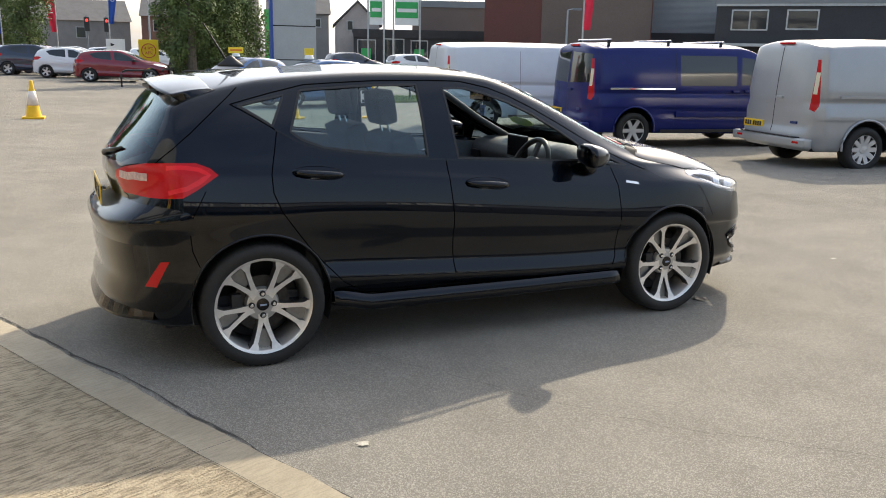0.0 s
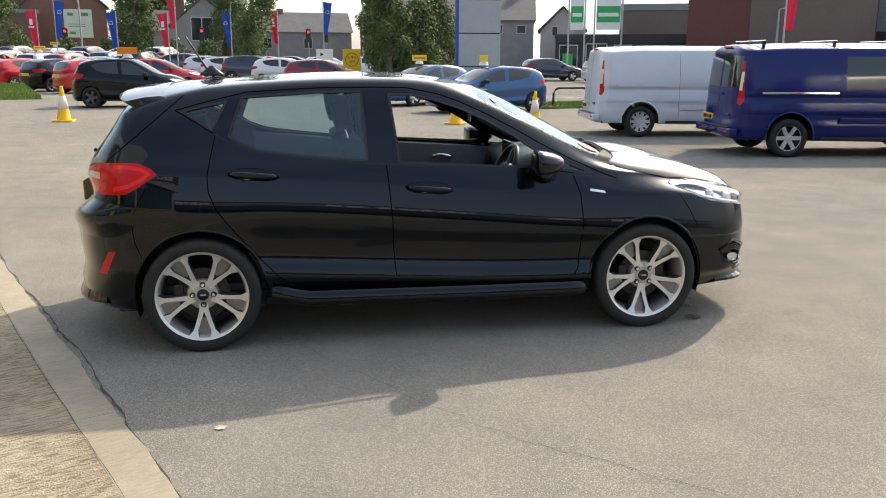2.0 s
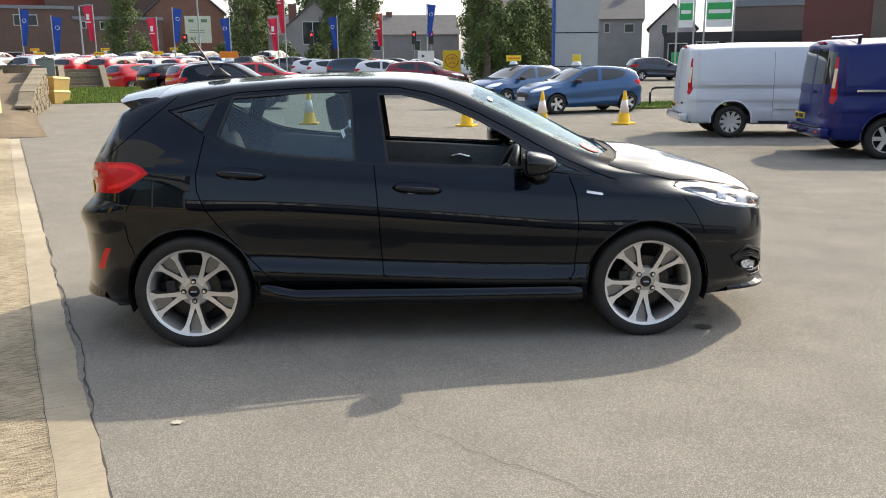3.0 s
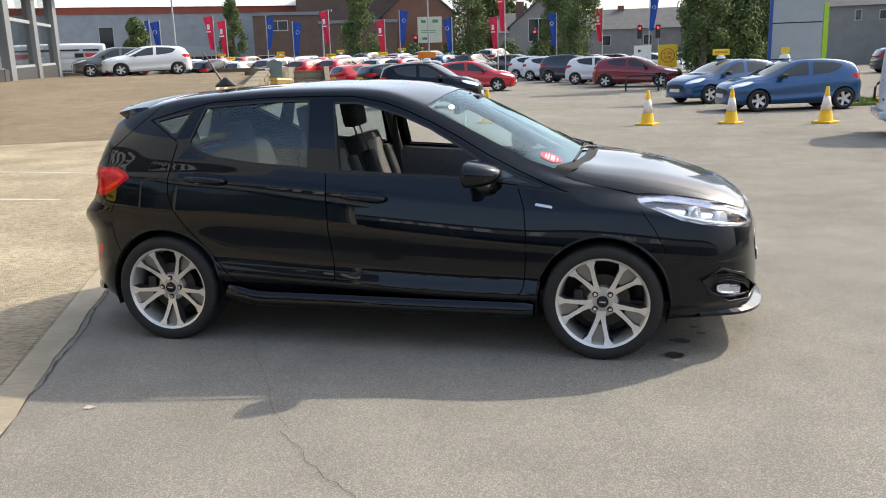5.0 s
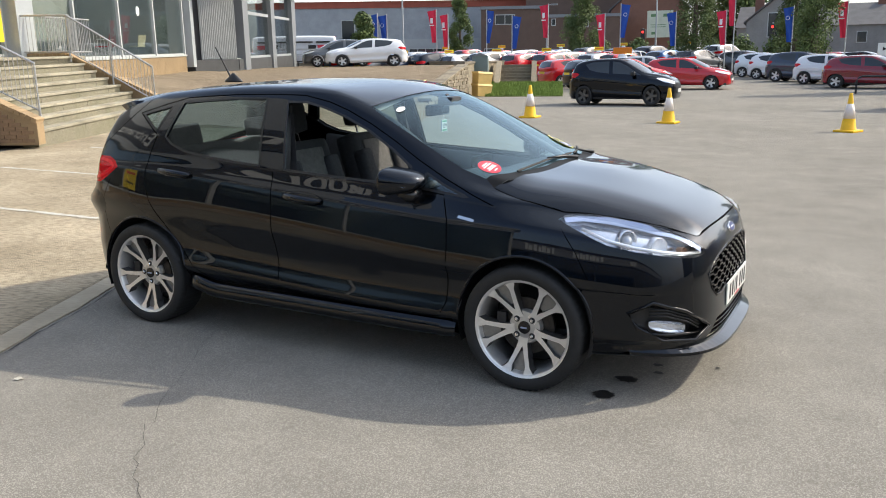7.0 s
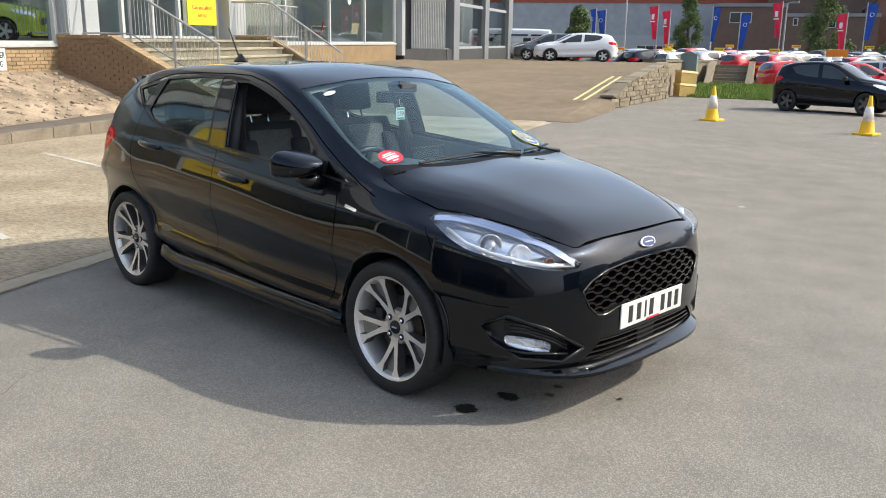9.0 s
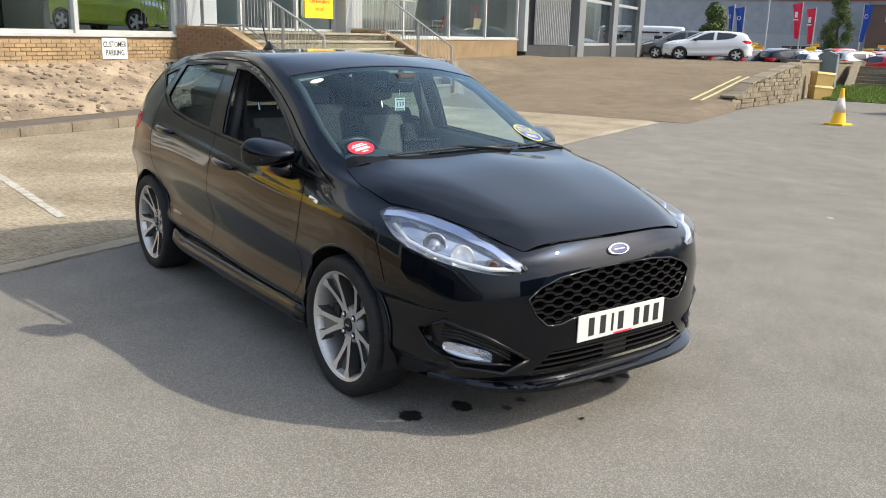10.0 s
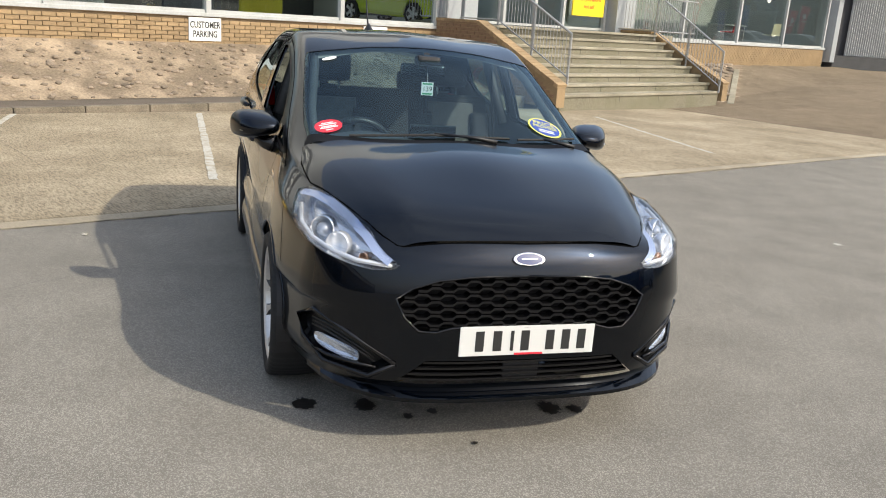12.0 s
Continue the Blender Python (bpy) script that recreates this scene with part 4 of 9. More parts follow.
def section(x, keys=K_LINES):
    k = {n: fair(v, x, 0.06 if n == "top" and x > 0.9 else 0.14) for n, v in keys.items()}
    w, lo, cr, sh, be, ca, cy, to = k["wide"], k["low"], k["crease"], k["shoulder"], k["belt"], k["cant"], k["cant_y"], k["top"]
    yb = w - k["belt_in"]
    fold = 1 - smooth_step(0.85, 1.15, abs(x))
    return [(0, lo), (w - 0.17, lo), (w - 0.075, lo + 0.012), (w - 0.038, lo + 0.075), (w - 0.010 + 0.004 * fold, cr), (w - 0.014 - 0.019 * fold, cr + 0.105), (w - 0.012 - 0.013 * fold, cr + 0.20), (w + 0.002, sh - 0.19),
            (w - 0.031, sh), (w - 0.050, sh + 0.4 * (be - sh)), (yb, be), ((yb + cy) / 2 + 0.014, (be + ca) / 2), (cy, ca), (cy - 0.055, ca + min(0.045, 0.55 * (to - ca))),
            (cy * 0.5, to - 0.14 * (to - ca) - 0.004), (0, to)]


PER = 5


def spline(pts, per=PER, level=False):
    """Catmull-Rom through points, per samples a span; level: the line meets its mirror image smoothly at both ends."""
    P = [Vector(p) for p in pts]
    ext = [P[0] * 2 - P[1]] + P + [P[-1] * 2 - P[-2]]
    if level:
        ext[0], ext[-1] = Vector((-P[1].x, P[1].y, 0)), Vector((-P[-2].x, P[-2].y, 0))
    out = []
    for i in range(1, len(ext) - 2):
        a, b, c, d = ext[i - 1], ext[i], ext[i + 1], ext[i + 2]
        t1, t2 = (c - a) * 0.5, (d - b) * 0.5
        L = (c - b).length
        t1 = t1 * min(1, L / max(1e-6, (t1.length)) * 1.0)
        t2 = t2 * min(1, L / max(1e-6, (t2.length)) * 1.0)
        for s in range(per):
            t = s / per
            out.append((2 * t**3 - 3 * t**2 + 1) * b + (t**3 - 2 * t**2 + t) * t1 + (-2 * t**3 + 3 * t**2) * c + (t**3 - t**2) * t2)
    out.append(P[-1])
    return out


def shell(keys=K_LINES, nose=NOSE, tail=TAIL, x0=-1.60, x1=1.75, step=0.03, cap=26, per=PER, corner=(0.63, 0.9), tail_corner=(0.76, 0.9)):
    """The right half of a car's skin as rows of stations."""
    n = round((x1 - x0) / step)
    rows = []
    for i in range(n + 1):
        x = x0 + (x1 - x0) * i / n
        rows.append([Vector((x, -p.x, p.y)) for p in spline([(y, z, 0) for y, z in section(x, keys)], per, True)])
    for end, before, path, first in ((rows[-1], rows[-2], nose, False), (rows[0], rows[1], tail, True)):
        goal = spline([(a, b, 0) for a, b in path], per)
        caps = []
        e1, e2 = tail_corner if first else corner
        for k in range(1, cap + 1):
            a = (k / cap) * math.pi / 2
            line = []
            for s, b, c in zip(end, before, goal):
                fy = max(0.0, math.cos(a)) ** e1 if k < cap else 0.0
                fx = math.sin(a) ** (1.0 / e2)
                fz = fx
                run, ease = (c.x - s.x) / (s.x - b.x), fx * (1 - fx) ** 2
                line.append(Vector((s.x + (c.x - s.x) * fx, s.y * fy + (s.y - b.y) * run * ease, s.z + (c.y - s.z) * fz + ((s.z - b.z) * run - (c.y - s.z)) * ease)))
            caps.append(line)
        rows = (caps[::-1] + rows) if first else (rows + caps)
    bm = bmesh.new()
    grid = [[bm.verts.new(p) for p in r] for r in rows]
    for a, b in zip(grid, grid[1:]):
        for k in range(len(a) - 1):
            bm.faces.new((a[k], b[k], b[k + 1], a[k + 1]))
    bmesh.ops.remove_doubles(bm, verts=bm.verts, dist=0.0004)
    bmesh.ops.dissolve_degenerate(bm, dist=0.0004, edges=bm.edges)
    bmesh.ops.recalc_face_normals(bm, faces=bm.faces)
    top = max(bm.faces, key=lambda f: f.calc_center_median().z)
    if top.normal.z < 0:
        bmesh.ops.reverse_faces(bm, faces=bm.faces)
    return bm


def inside(poly, p):
    c, n = False, len(poly)
    for i in range(n):
        (x1, y1), (x2, y2) = poly[i], poly[(i + 1) % n]
        if (y1 > p[1]) != (y2 > p[1]) and p[0] < (x2 - x1) * (p[1] - y1) / (y2 - y1) + x1:
            c = not c
    return c


def cut(bm, poly, U, V, want):
    """Cuts an outline, given along the directions U and V, into the skin. Returns the faces inside; want picks the faces that may be cut."""
    U, V = Vector(U), Vector(V)
    N = U.cross(V)
    lo = [min(p[i] for p in poly) - 0.02 for i in (0, 1)]
    hi = [max(p[i] for p in poly) + 0.02 for i in (0, 1)]

    def near():
        out = []
        for f in bm.faces:
            c = f.calc_center_median()
            r = max((v.co - c).length for v in f.verts)
            u, v = c.dot(U), c.dot(V)
            if lo[0] - r < u < hi[0] + r and lo[1] - r < v < hi[1] + r and want(f, c):
                out.append(f)
        return out

    n = len(poly)
    for i in range(n):
        a, b = poly[i], poly[(i + 1) % n]
        du, dv = b[0] - a[0], b[1] - a[1]
        no = (U * -dv + V * du).normalized()
        at = U * a[0] + V * a[1]
        mid = ((a[0] + b[0]) / 2, (a[1] + b[1]) / 2)
        half = math.hypot(du, dv) / 2
        fs = []
        for f in near():
            c = f.calc_center_median()
            r = max((v.co - c).length for v in f.verts)
            if math.hypot(c.dot(U) - mid[0], c.dot(V) - mid[1]) < half + r + 0.004:
                fs.append(f)
        if fs:
            g = fs + list({e for f in fs for e in f.edges}) + list({v for f in fs for v in f.verts})
            bmesh.ops.bisect_plane(bm, geom=g, dist=1e-5, plane_co=at, plane_no=no)
    return [f for f in near() if inside(poly, (f.calc_center_median().dot(U), f.calc_center_median().dot(V)))]


def take(bm, faces):
    """Moves faces into a mesh of their own."""
    out = bmesh.new()
    seen = {}
    for f in faces:
        vs = []
        for v in f.verts:
            if v not in seen:
                seen[v] = out.verts.new(v.co)
            vs.append(seen[v])
        try:
            out.faces.new(vs)
        except ValueError:
            pass
    bmesh.ops.delete(bm, geom=faces, context="FACES")
    out.normal_update()
    return out


def rim(bm, depth, gap=0.0, keep=lambda e: True):
    """Draws the open edge in by gap and folds it inwards by depth."""
    bm.normal_update()
    if gap:
        r = bmesh.ops.inset_region(bm, faces=bm.faces[:], thickness=gap, use_boundary=True, use_even_offset=True)
        bmesh.ops.delete(bm, geom=[f for f in r["faces"] if f.is_valid], context="FACES")
        bm.normal_update()
    edges = [e for e in bm.edges if e.is_boundary and keep(e)]
    nor = {v: v.normal.copy() for e in edges for v in e.verts}
    g = bmesh.ops.extrude_edge_only(bm, edges=edges)
    for v in [x for x in g["geom"] if isinstance(x, bmesh.types.BMVert)]:
        best = min(nor, key=lambda o: (o.co - v.co).length_squared)
        v.co -= nor[best] * depth
    for e in edges:
        e.smooth = False
    return bm


def both_sides(bm):
    """Joins a right half with its mirror image."""
    g = bmesh.ops.duplicate(bm, geom=bm.verts[:] + bm.edges[:] + bm.faces[:])["geom"]
    for v in g:
        if isinstance(v, bmesh.types.BMVert):
            v.co.y = -v.co.y
    bmesh.ops.reverse_faces(bm, faces=[f for f in g if isinstance(f, bmesh.types.BMFace)])
    bmesh.ops.remove_doubles(bm, verts=[v for v in bm.verts if abs(v.co.y) < 0.002], dist=0.001)
    return bm


def mirrored(bm):
    out = bm.copy()
    for v in out.verts:
        v.co.y = -v.co.y
    bmesh.ops.reverse_faces(out, faces=out.faces)
    return out


class Skin:
    """The uncut skin, to lay things on and to take smooth normals from."""

    def __init__(self, bm):
        bm.normal_update()
        self.tree = BVHTree.FromBMesh(bm)
        bm.faces.ensure_lookup_table()
        self.faces = [([v.co.copy() for v in f.verts], [v.normal.copy() for v in f.verts]) for f in bm.faces]

    def normal(self, p):
        q = Vector((p.x, -abs(p.y), p.z))
        at, fn, i, d = self.tree.find_nearest(q)
        if at is None or d > 0.0025:
            return None
        cos, nos = self.faces[i]
        n = Vector()
        for c, m in zip(cos, nos):
            n += m / ((c - at).length_squared + 1e-6)
        n.normalize()
        if p.y > 0:
            n.y = -n.y
        if abs(p.y) < 0.003:
            n.y = 0
            n.normalize()
        return n

    def side(self, x, z):
        h = self.tree.ray_cast(Vector((x, -3, z)), Vector((0, 1, 0)))[0]
        return h.y if h else -0.8

    def front(self, y, z):
        h = self.tree.ray_cast(Vector((4, -abs(y) - 1e-4, z)), Vector((-1, 0, 0)))[0]
        return h.x if h else 1.9

    def rear(self, y, z):
        h = self.tree.ray_cast(Vector((-4, -abs(y) - 1e-4, z)), Vector((1, 0, 0)))[0]
        return h.x if h else -1.9

    def top(self, x, y):
        h = self.tree.ray_cast(Vector((x, -abs(y) - 1e-4, 4)), Vector((0, 0, -1)))[0]
        return h.z if h else 1.0


def panel(name, bm, material, parent, skin=None, label=""):
    """A smooth panel that takes its normals from the uncut skin."""
    ob = part(name, bm, material, parent, label, smooth=True)
    if skin:
        me = ob.data
        me.update()
        nor = []
        for v in me.vertices:
            n = skin.normal(v.co)
            nor.append(n if n is not None and n.dot(v.normal) > 0.3 else v.normal.copy())
        me.normals_split_custom_set_from_vertices(nor)
    return ob


SIDE = ((1, 0, 0), (0, 0, 1))
FACE = ((0, -1, 0), (0, 0, 1))
PLAN = ((1, 0, 0), (0, -1, 0))


def circle(cx, cz, r, n=40):
    return [(cx + r * math.cos(2 * math.pi * k / n), cz + r * math.sin(2 * math.pi * k / n)) for k in range(n)]


def wheel_mesh():
    """Meshes of one wheel about z, outside up: name -> (mesh, materials, label)."""
    out = {}
    tyre = [(0.232, -0.10), (0.27, -0.107), (0.295, -0.104), (0.306, -0.09), (0.31, -0.06), (0.311, 0.0), (0.31, 0.06), (0.306, 0.09), (0.295, 0.104), (0.27, 0.107), (0.246, 0.102), (0.238, 0.09)]
    bm = revolve(bmesh.new(), tyre, 180, closed=True)
    for v in bm.verts:
        r = math.hypot(v.co.x, v.co.y)
        if r > 0.3 and abs(v.co.z) > 0.05 and round(math.atan2(v.co.y, v.co.x) / (2 * math.pi) * 180) % 3 == 0:
            v.co.x, v.co.y = v.co.x * 0.986, v.co.y * 0.986
    for f in bm.faces:
        f.smooth = True
    out["tyre"] = bm
    out["rim"] = revolve(bmesh.new(), [(0.243, 0.096), (0.246, 0.098), (0.246, 0.092), (0.238, 0.085), (0.232, 0.07), (0.222, 0.05), (0.212, -0.09), (0.209, -0.09), (0.219, 0.05), (0.226, 0.082), (0.229, 0.088), (0.236, 0.094)], 64, closed=True)
    return out


def arm_off(t):
    """Half the spread of a spoke pair, from hub (0) to rim (1)."""
    return 0.0102 + 0.0475 * (max(0.0, t - 0.16) / 0.84) ** 1.1


def arm_mesh(sign):
    """One blade of a spoke pair, from hub to rim, with a machined face."""
    bm = bmesh.new()
    prev = None
    for i in range(15):
        t = i / 14
        r = 0.052 + (0.232 - 0.052) * t
        ang = sign * math.asin(arm_off(t) / r)
        half = 0.0150 - 0.0040 * min(1, t / 0.5) + 0.018 * max(0, t - 0.80) / 0.20
        h = 0.052 + 0.036 * t ** 1.6
        c = Vector((r * math.cos(ang), r * math.sin(ang), h))
        s = Vector((-math.sin(ang), math.cos(ang), 0)) * half
        ring = [bm.verts.new(p) for p in (c - s, c + s, c + s * 1.25 - Vector((0, 0, 0.05)), c - s * 1.25 - Vector((0, 0, 0.05)))]
        if prev:
            for k in range(4):
                bm.faces.new((prev[k], ring[k], ring[(k + 1) % 4], prev[(k + 1) % 4]))
        else:
            bm.faces.new(ring)
        prev = ring
    bm.faces.new(prev[::-1])
    bmesh.ops.recalc_face_normals(bm, faces=bm.faces)
    return bm


def build_wheel(parent, m, turn=0.0, nuts=0.0):
    """A five double-spoke alloy wheel on a low tyre."""
    wh = new("wheel")
    wh.parent, wh.matrix_basis = parent, m
    ms = wheel_mesh()
    part("tyre", ms["tyre"], RUBBER, wh, "black low-profile tyre", True)
    part("rim", ms["rim"], ALLOY, wh, "machined alloy rim", True)
    part("barrel", revolve(bmesh.new(), [(0.226, 0.07), (0.222, 0.05), (0.214, -0.1), (0.08, -0.1), (0.08, -0.098), (0.205, -0.095)], 48, caps=False), RIMDARK, wh, smooth=True)
    part("brake_disc", revolve(bmesh.new(), [(0.06, 0.0), (0.14, 0.0), (0.14, 0.02), (0.075, 0.02), (0.07, 0.035), (0.05, 0.035)], 40, caps=False), DISC, wh)
    part("caliper", boxes(((-0.15, -0.06, -0.02), (-0.10, 0.06, 0.045)), bevel=0.01), RIMDARK, wh)
    for k in range(5):
        a = turn + 2 * math.pi * k / 5
        rot = Matrix.Rotation(a, 4, "Z")
        for sg in (-1, 1):
            ob = part("spoke", arm_mesh(sg), ALLOY, wh, "machined alloy spoke")
            ob.data.materials.append(ALLOYGREY)
            for p in ob.data.polygons:
                p.material_index = 0 if p.normal.z > 0.6 else 1
            ob.matrix_basis = rot
        bm = bmesh.new()
        loop = []
        for t in (0.42, 0.50, 0.60, 0.72, 0.85, 1.0):
            r = 0.052 + 0.18 * t
            loop.append((r, math.asin((arm_off(t) - 0.004) / r), 0.052 + 0.036 * t ** 1.6 - 0.008 - 0.020 * t))
        pts = [(r * math.cos(b), -r * math.sin(b), h) for r, b, h in loop] + [(r * math.cos(b), r * math.sin(b), h) for r, b, h in loop[::-1]]
        prism(bm, pts, (0, 0, -0.03))
        part("spoke_web", bm, WEBGREY, wh, "grey web between spokes").matrix_basis = rot
    part("hub", revolve(bmesh.new(), [(0.080, -0.02), (0.086, 0.030), (0.078, 0.048), (0.032, 0.055), (0.032, 0.05), (0.0, 0.05)], 32), HUBGREY, wh, smooth=False)
    part("centre_cap", revolve(bmesh.new(), [(0.031, 0.05), (0.030, 0.060), (0.0, 0.063)], 28), GLOSSBLACK, wh, "black centre cap")
    part("badge", boxes(((-0.016, -0.004, 0.061), (0.016, 0.004, 0.064)), bevel=0.001), LAMPBLUE, wh)
    for k in range(4):
        a = math.pi / 2 * k + nuts
        part("nut_seat", revolve(bmesh.new(), [(0.0155, 0.040), (0.0155, 0.0555), (0.010, 0.0545), (0, 0.0545)], 14, pose(0.055 * math.cos(a), 0.055 * math.sin(a), -0.001)), RIMDARK, wh)
        part("wheel_nut", revolve(bmesh.new(), [(0.0095, 0.045), (0.0095, 0.062), (0.007, 0.066), (0, 0.066)], 10, pose(0.055 * math.cos(a), 0.055 * math.sin(a), -0.001)), CHROME, wh)
    return wh


car = thing("hatchback_car", Matrix(), "glossy black five-door hatchback with machined alloy wheels, driver's window open", "car")
base = shell()
SKIN = Skin(base)
HUB = 0.305
right = lambda f, c: f.normal.y < -0.25 and c.y < -0.3
# wheel arches
for cx, r in ((1.2465, 0.338), (-1.2465, 0.338)):
    gone = cut(base, circle(cx, HUB + 0.015, r), *SIDE, lambda f, c: c.y < -0.45)
    bmesh.ops.delete(base, geom=gone, context="FACES")
bmesh.ops.delete(base, geom=[f for f in base.faces if f.normal.z < -0.8 and f.calc_center_median().z < 0.27], context="FACES")
# side glass
DLO = [(-1.345, 1.268), (-1.15, 1.320), (-0.976, 1.360), (-0.60, 1.381), (-0.30, 1.384), (-0.12, 1.380), (0.05, 1.346), (0.17, 1.305), (0.325, 1.236), (0.48, 1.155), (0.63, 1.070), (0.80, 0.985), (0.95, 0.918), (1.085, 0.868),
       (0.594, 0.928), (0.156, 0.955), (-0.272, 0.982), (-0.572, 1.006), (-0.75, 1.026), (-0.925, 1.052), (-1.04, 1.090), (-1.15, 1.152)]
rim_faces = cut(base, DLO, *SIDE, right)
surround = take(base, rim_faces)
openings = dict(
    quarter_window=([(-1.31, 1.262), (-1.20, 1.288), (-1.085, 1.311), (-1.16, 1.168)], TINTGLASS),
    rear_door_window=([(-1.0, 1.334), (-0.60, 1.360), (-0.375, 1.362), (-0.355, 1.002), (-0.572, 1.018), (-0.75, 1.038), (-0.915, 1.062), (-1.02, 1.10), (-1.075, 1.14)], TINTGLASS),
    front_door_window=([(-0.225, 1.345), (-0.10, 1.345), (0.02, 1.318), (0.165, 1.272), (0.32, 1.204), (0.478, 1.115), (0.60, 1.035), (0.615, 0.945), (0.16, 0.968), (-0.18, 0.988)], None),
    corner_window=([(0.69, 1.01), (0.80, 0.955), (0.93, 0.905), (0.68, 0.936)], TINTGLASS),
)
side_parts = []
for n, (poly, m) in openings.items():
    bmg = take(surround, cut(surround, poly, *SIDE, right))
    if m:
        bmesh.ops.translate(bmg, vec=(0, 0.006, 0), verts=bmg.verts)
        side_parts.append((n, bmg, m, ""))
    else:
        bmg.free()
rim(surround, 0.018)
side_parts.append(("window_surround", surround, PAINT, "black window surround"))
# doors
FRONT_DOOR = [(-0.255, 0.99), (0.10, 0.967), (0.594, 0.938), (0.80, 0.912), (0.838, 0.80), (0.850, 0.66), (0.846, 0.50), (0.835, 0.38), (0.80, 0.312), (-0.206, 0.316), (-0.216, 0.42), (-0.226, 0.56), (-0.232, 0.70), (-0.243, 0.84)]
REAR_DOOR = [(-1.143, 1.145), (-1.04, 1.098), (-0.925, 1.06), (-0.75, 1.034), (-0.572, 1.014), (-0.263, 0.99), (-0.251, 0.84), (-0.240, 0.70), (-0.234, 0.56), (-0.224, 0.42), (-0.214, 0.316), (-0.62, 0.320), (-0.74, 0.334), (-0.84, 0.39), (-0.925, 0.48), (-1.01, 0.578), (-1.08, 0.67), (-1.15, 0.768), (-1.186, 0.86), (-1.189, 0.945), (-1.172, 1.02)]
for n, poly, lab in (("front_door", FRONT_DOOR, "black front door"), ("rear_door", REAR_DOOR, "black rear door")):
    d = take(base, cut(base, poly, *SIDE, right))
    side_parts.append((n, d, PAINT, lab))
skirt = take(base, cut(base, [(-0.88, 0.36), (-0.80, 0.345), (-0.72, 0.318), (-0.6, 0.310), (0.80, 0.302), (0.875, 0.312), (0.875, 0.1), (-0.88, 0.1)], *SIDE, lambda f, c: c.y < -0.4 and c.z < 0.4))
bmesh.ops.translate(skirt, vec=(0, 0.010, 0), verts=skirt.verts)
side_parts.append(("sill", skirt, GAP, "dark recessed sill"))
# front lamps, on the corner
s2 = math.sqrt(0.5)
CU, CV = Vector((0.66, 0.7513, 0)), Vector((0, 0, 1))
LAMP = [(0.352, 0.832), (0.40, 0.850), (0.50, 0.851), (0.60, 0.837), (0.72, 0.806), (0.80, 0.783), (0.88, 0.745), (0.935, 0.712), (0.972, 0.688), (0.955, 0.672), (0.885, 0.666), (0.80, 0.676), (0.69, 0.695), (0.585, 0.712), (0.49, 0.736), (0.435, 0.766), (0.385, 0.803)]
lens = take(base, cut(base, LAMP, CU, CV, lambda f, c: c.x > 1.2 and c.y < -0.25))
# rear lamps and reflectors
RU = Vector((0.8, -0.6, 0))
TAILLAMP = [(-0.660, 0.953), (-0.70, 0.985), (-0.757, 1.008), (-0.864, 1.010), (-1.0, 1.0), (-1.11, 0.983), (-1.235, 0.945), (-1.245, 0.915), (-1.215, 0.875), (-1.18, 0.843), (-1.07, 0.846), (-0.94, 0.848), (-0.79, 0.853), (-0.74, 0.885), (-0.696, 0.921)]
behind = lambda f, c: c.x < -1.2 and c.y < -0.25
tail_lens = take(base, cut(base, TAILLAMP, RU, CV, behind))
refl = take(base, cut(base, [(-0.910, 0.548), (-0.866, 0.552), (-0.935, 0.425), (-1.0, 0.425)], RU, CV, behind))
pod = take(base, cut(base, [(0.47, 0.335), (0.555, 0.278), (0.70, 0.298), (0.765, 0.362), (0.775, 0.43), (0.735, 0.482), (0.63, 0.432)], *FACE, lambda f, c: c.x > 1.4))
# grilles
UPPER = [(-0.05, 0.659), (0.20, 0.656), (0.33, 0.642), (0.42, 0.612), (0.478, 0.575), (0.445, 0.505), (0.395, 0.460), (0.335, 0.457), (0.275, 0.474), (-0.05, 0.476)]
LOWER = [(-0.05, 0.352), (0.365, 0.352), (0.475, 0.262), (-0.05, 0.262)]
for poly in (UPPER, LOWER):
    bmesh.ops.delete(base, geom=cut(base, poly, *FACE, lambda f, c: c.x > 1.6), context="FACES")
# windscreen, bonnet, hatch and its glass
SCREEN = [(0.345, -0.05), (0.34, 0.2), (0.32, 0.42), (0.285, 0.60), (0.33, 0.615), (0.66, 0.657), (0.86, 0.675), (0.985, 0.672), (1.05, 0.55), (1.09, 0.4), (1.115, 0.2), (1.12, -0.05)]
upward = lambda f, c: f.normal.z > 0.2 and c.z > 0.85
screen = take(base, cut(base, SCREEN, *PLAN, upward))
COWL = [(1.12, -0.05), (1.115, 0.2), (1.09, 0.4), (1.05, 0.55), (0.985, 0.672), (1.04, 0.695), (1.10, 0.62), (1.15, 0.42), (1.175, 0.2), (1.18, -0.05)]
cowl = take(base, cut(base, COWL, *PLAN, upward))
BONNET = [(1.18, -0.05), (1.175, 0.2), (1.15, 0.42), (1.10, 0.62), (1.04, 0.695), (1.20, 0.72), (1.40, 0.706), (1.50, 0.672), (1.62, 0.625), (1.79, 0.562), (1.90, 0.510), (1.955, 0.470), (1.966, 0.445), (1.981, 0.30), (1.990, 0.15), (1.993, -0.05)]
bonnet = take(base, cut(base, BONNET, *PLAN, lambda f, c: f.normal.z > 0.1 and c.z > 0.62))
HATCH = [(-0.05, 1.40), (0.54, 1.37), (0.62, 1.26), (0.67, 1.12), (0.685, 1.04), (0.62, 0.995), (0.47, 0.965), (0.44, 0.93), (0.48, 0.845), (0.53, 0.83), (0.50, 0.66), (-0.05, 0.64)]
hatch = take(base, cut(base, HATCH, *FACE, lambda f, c: c.x < -1.55))
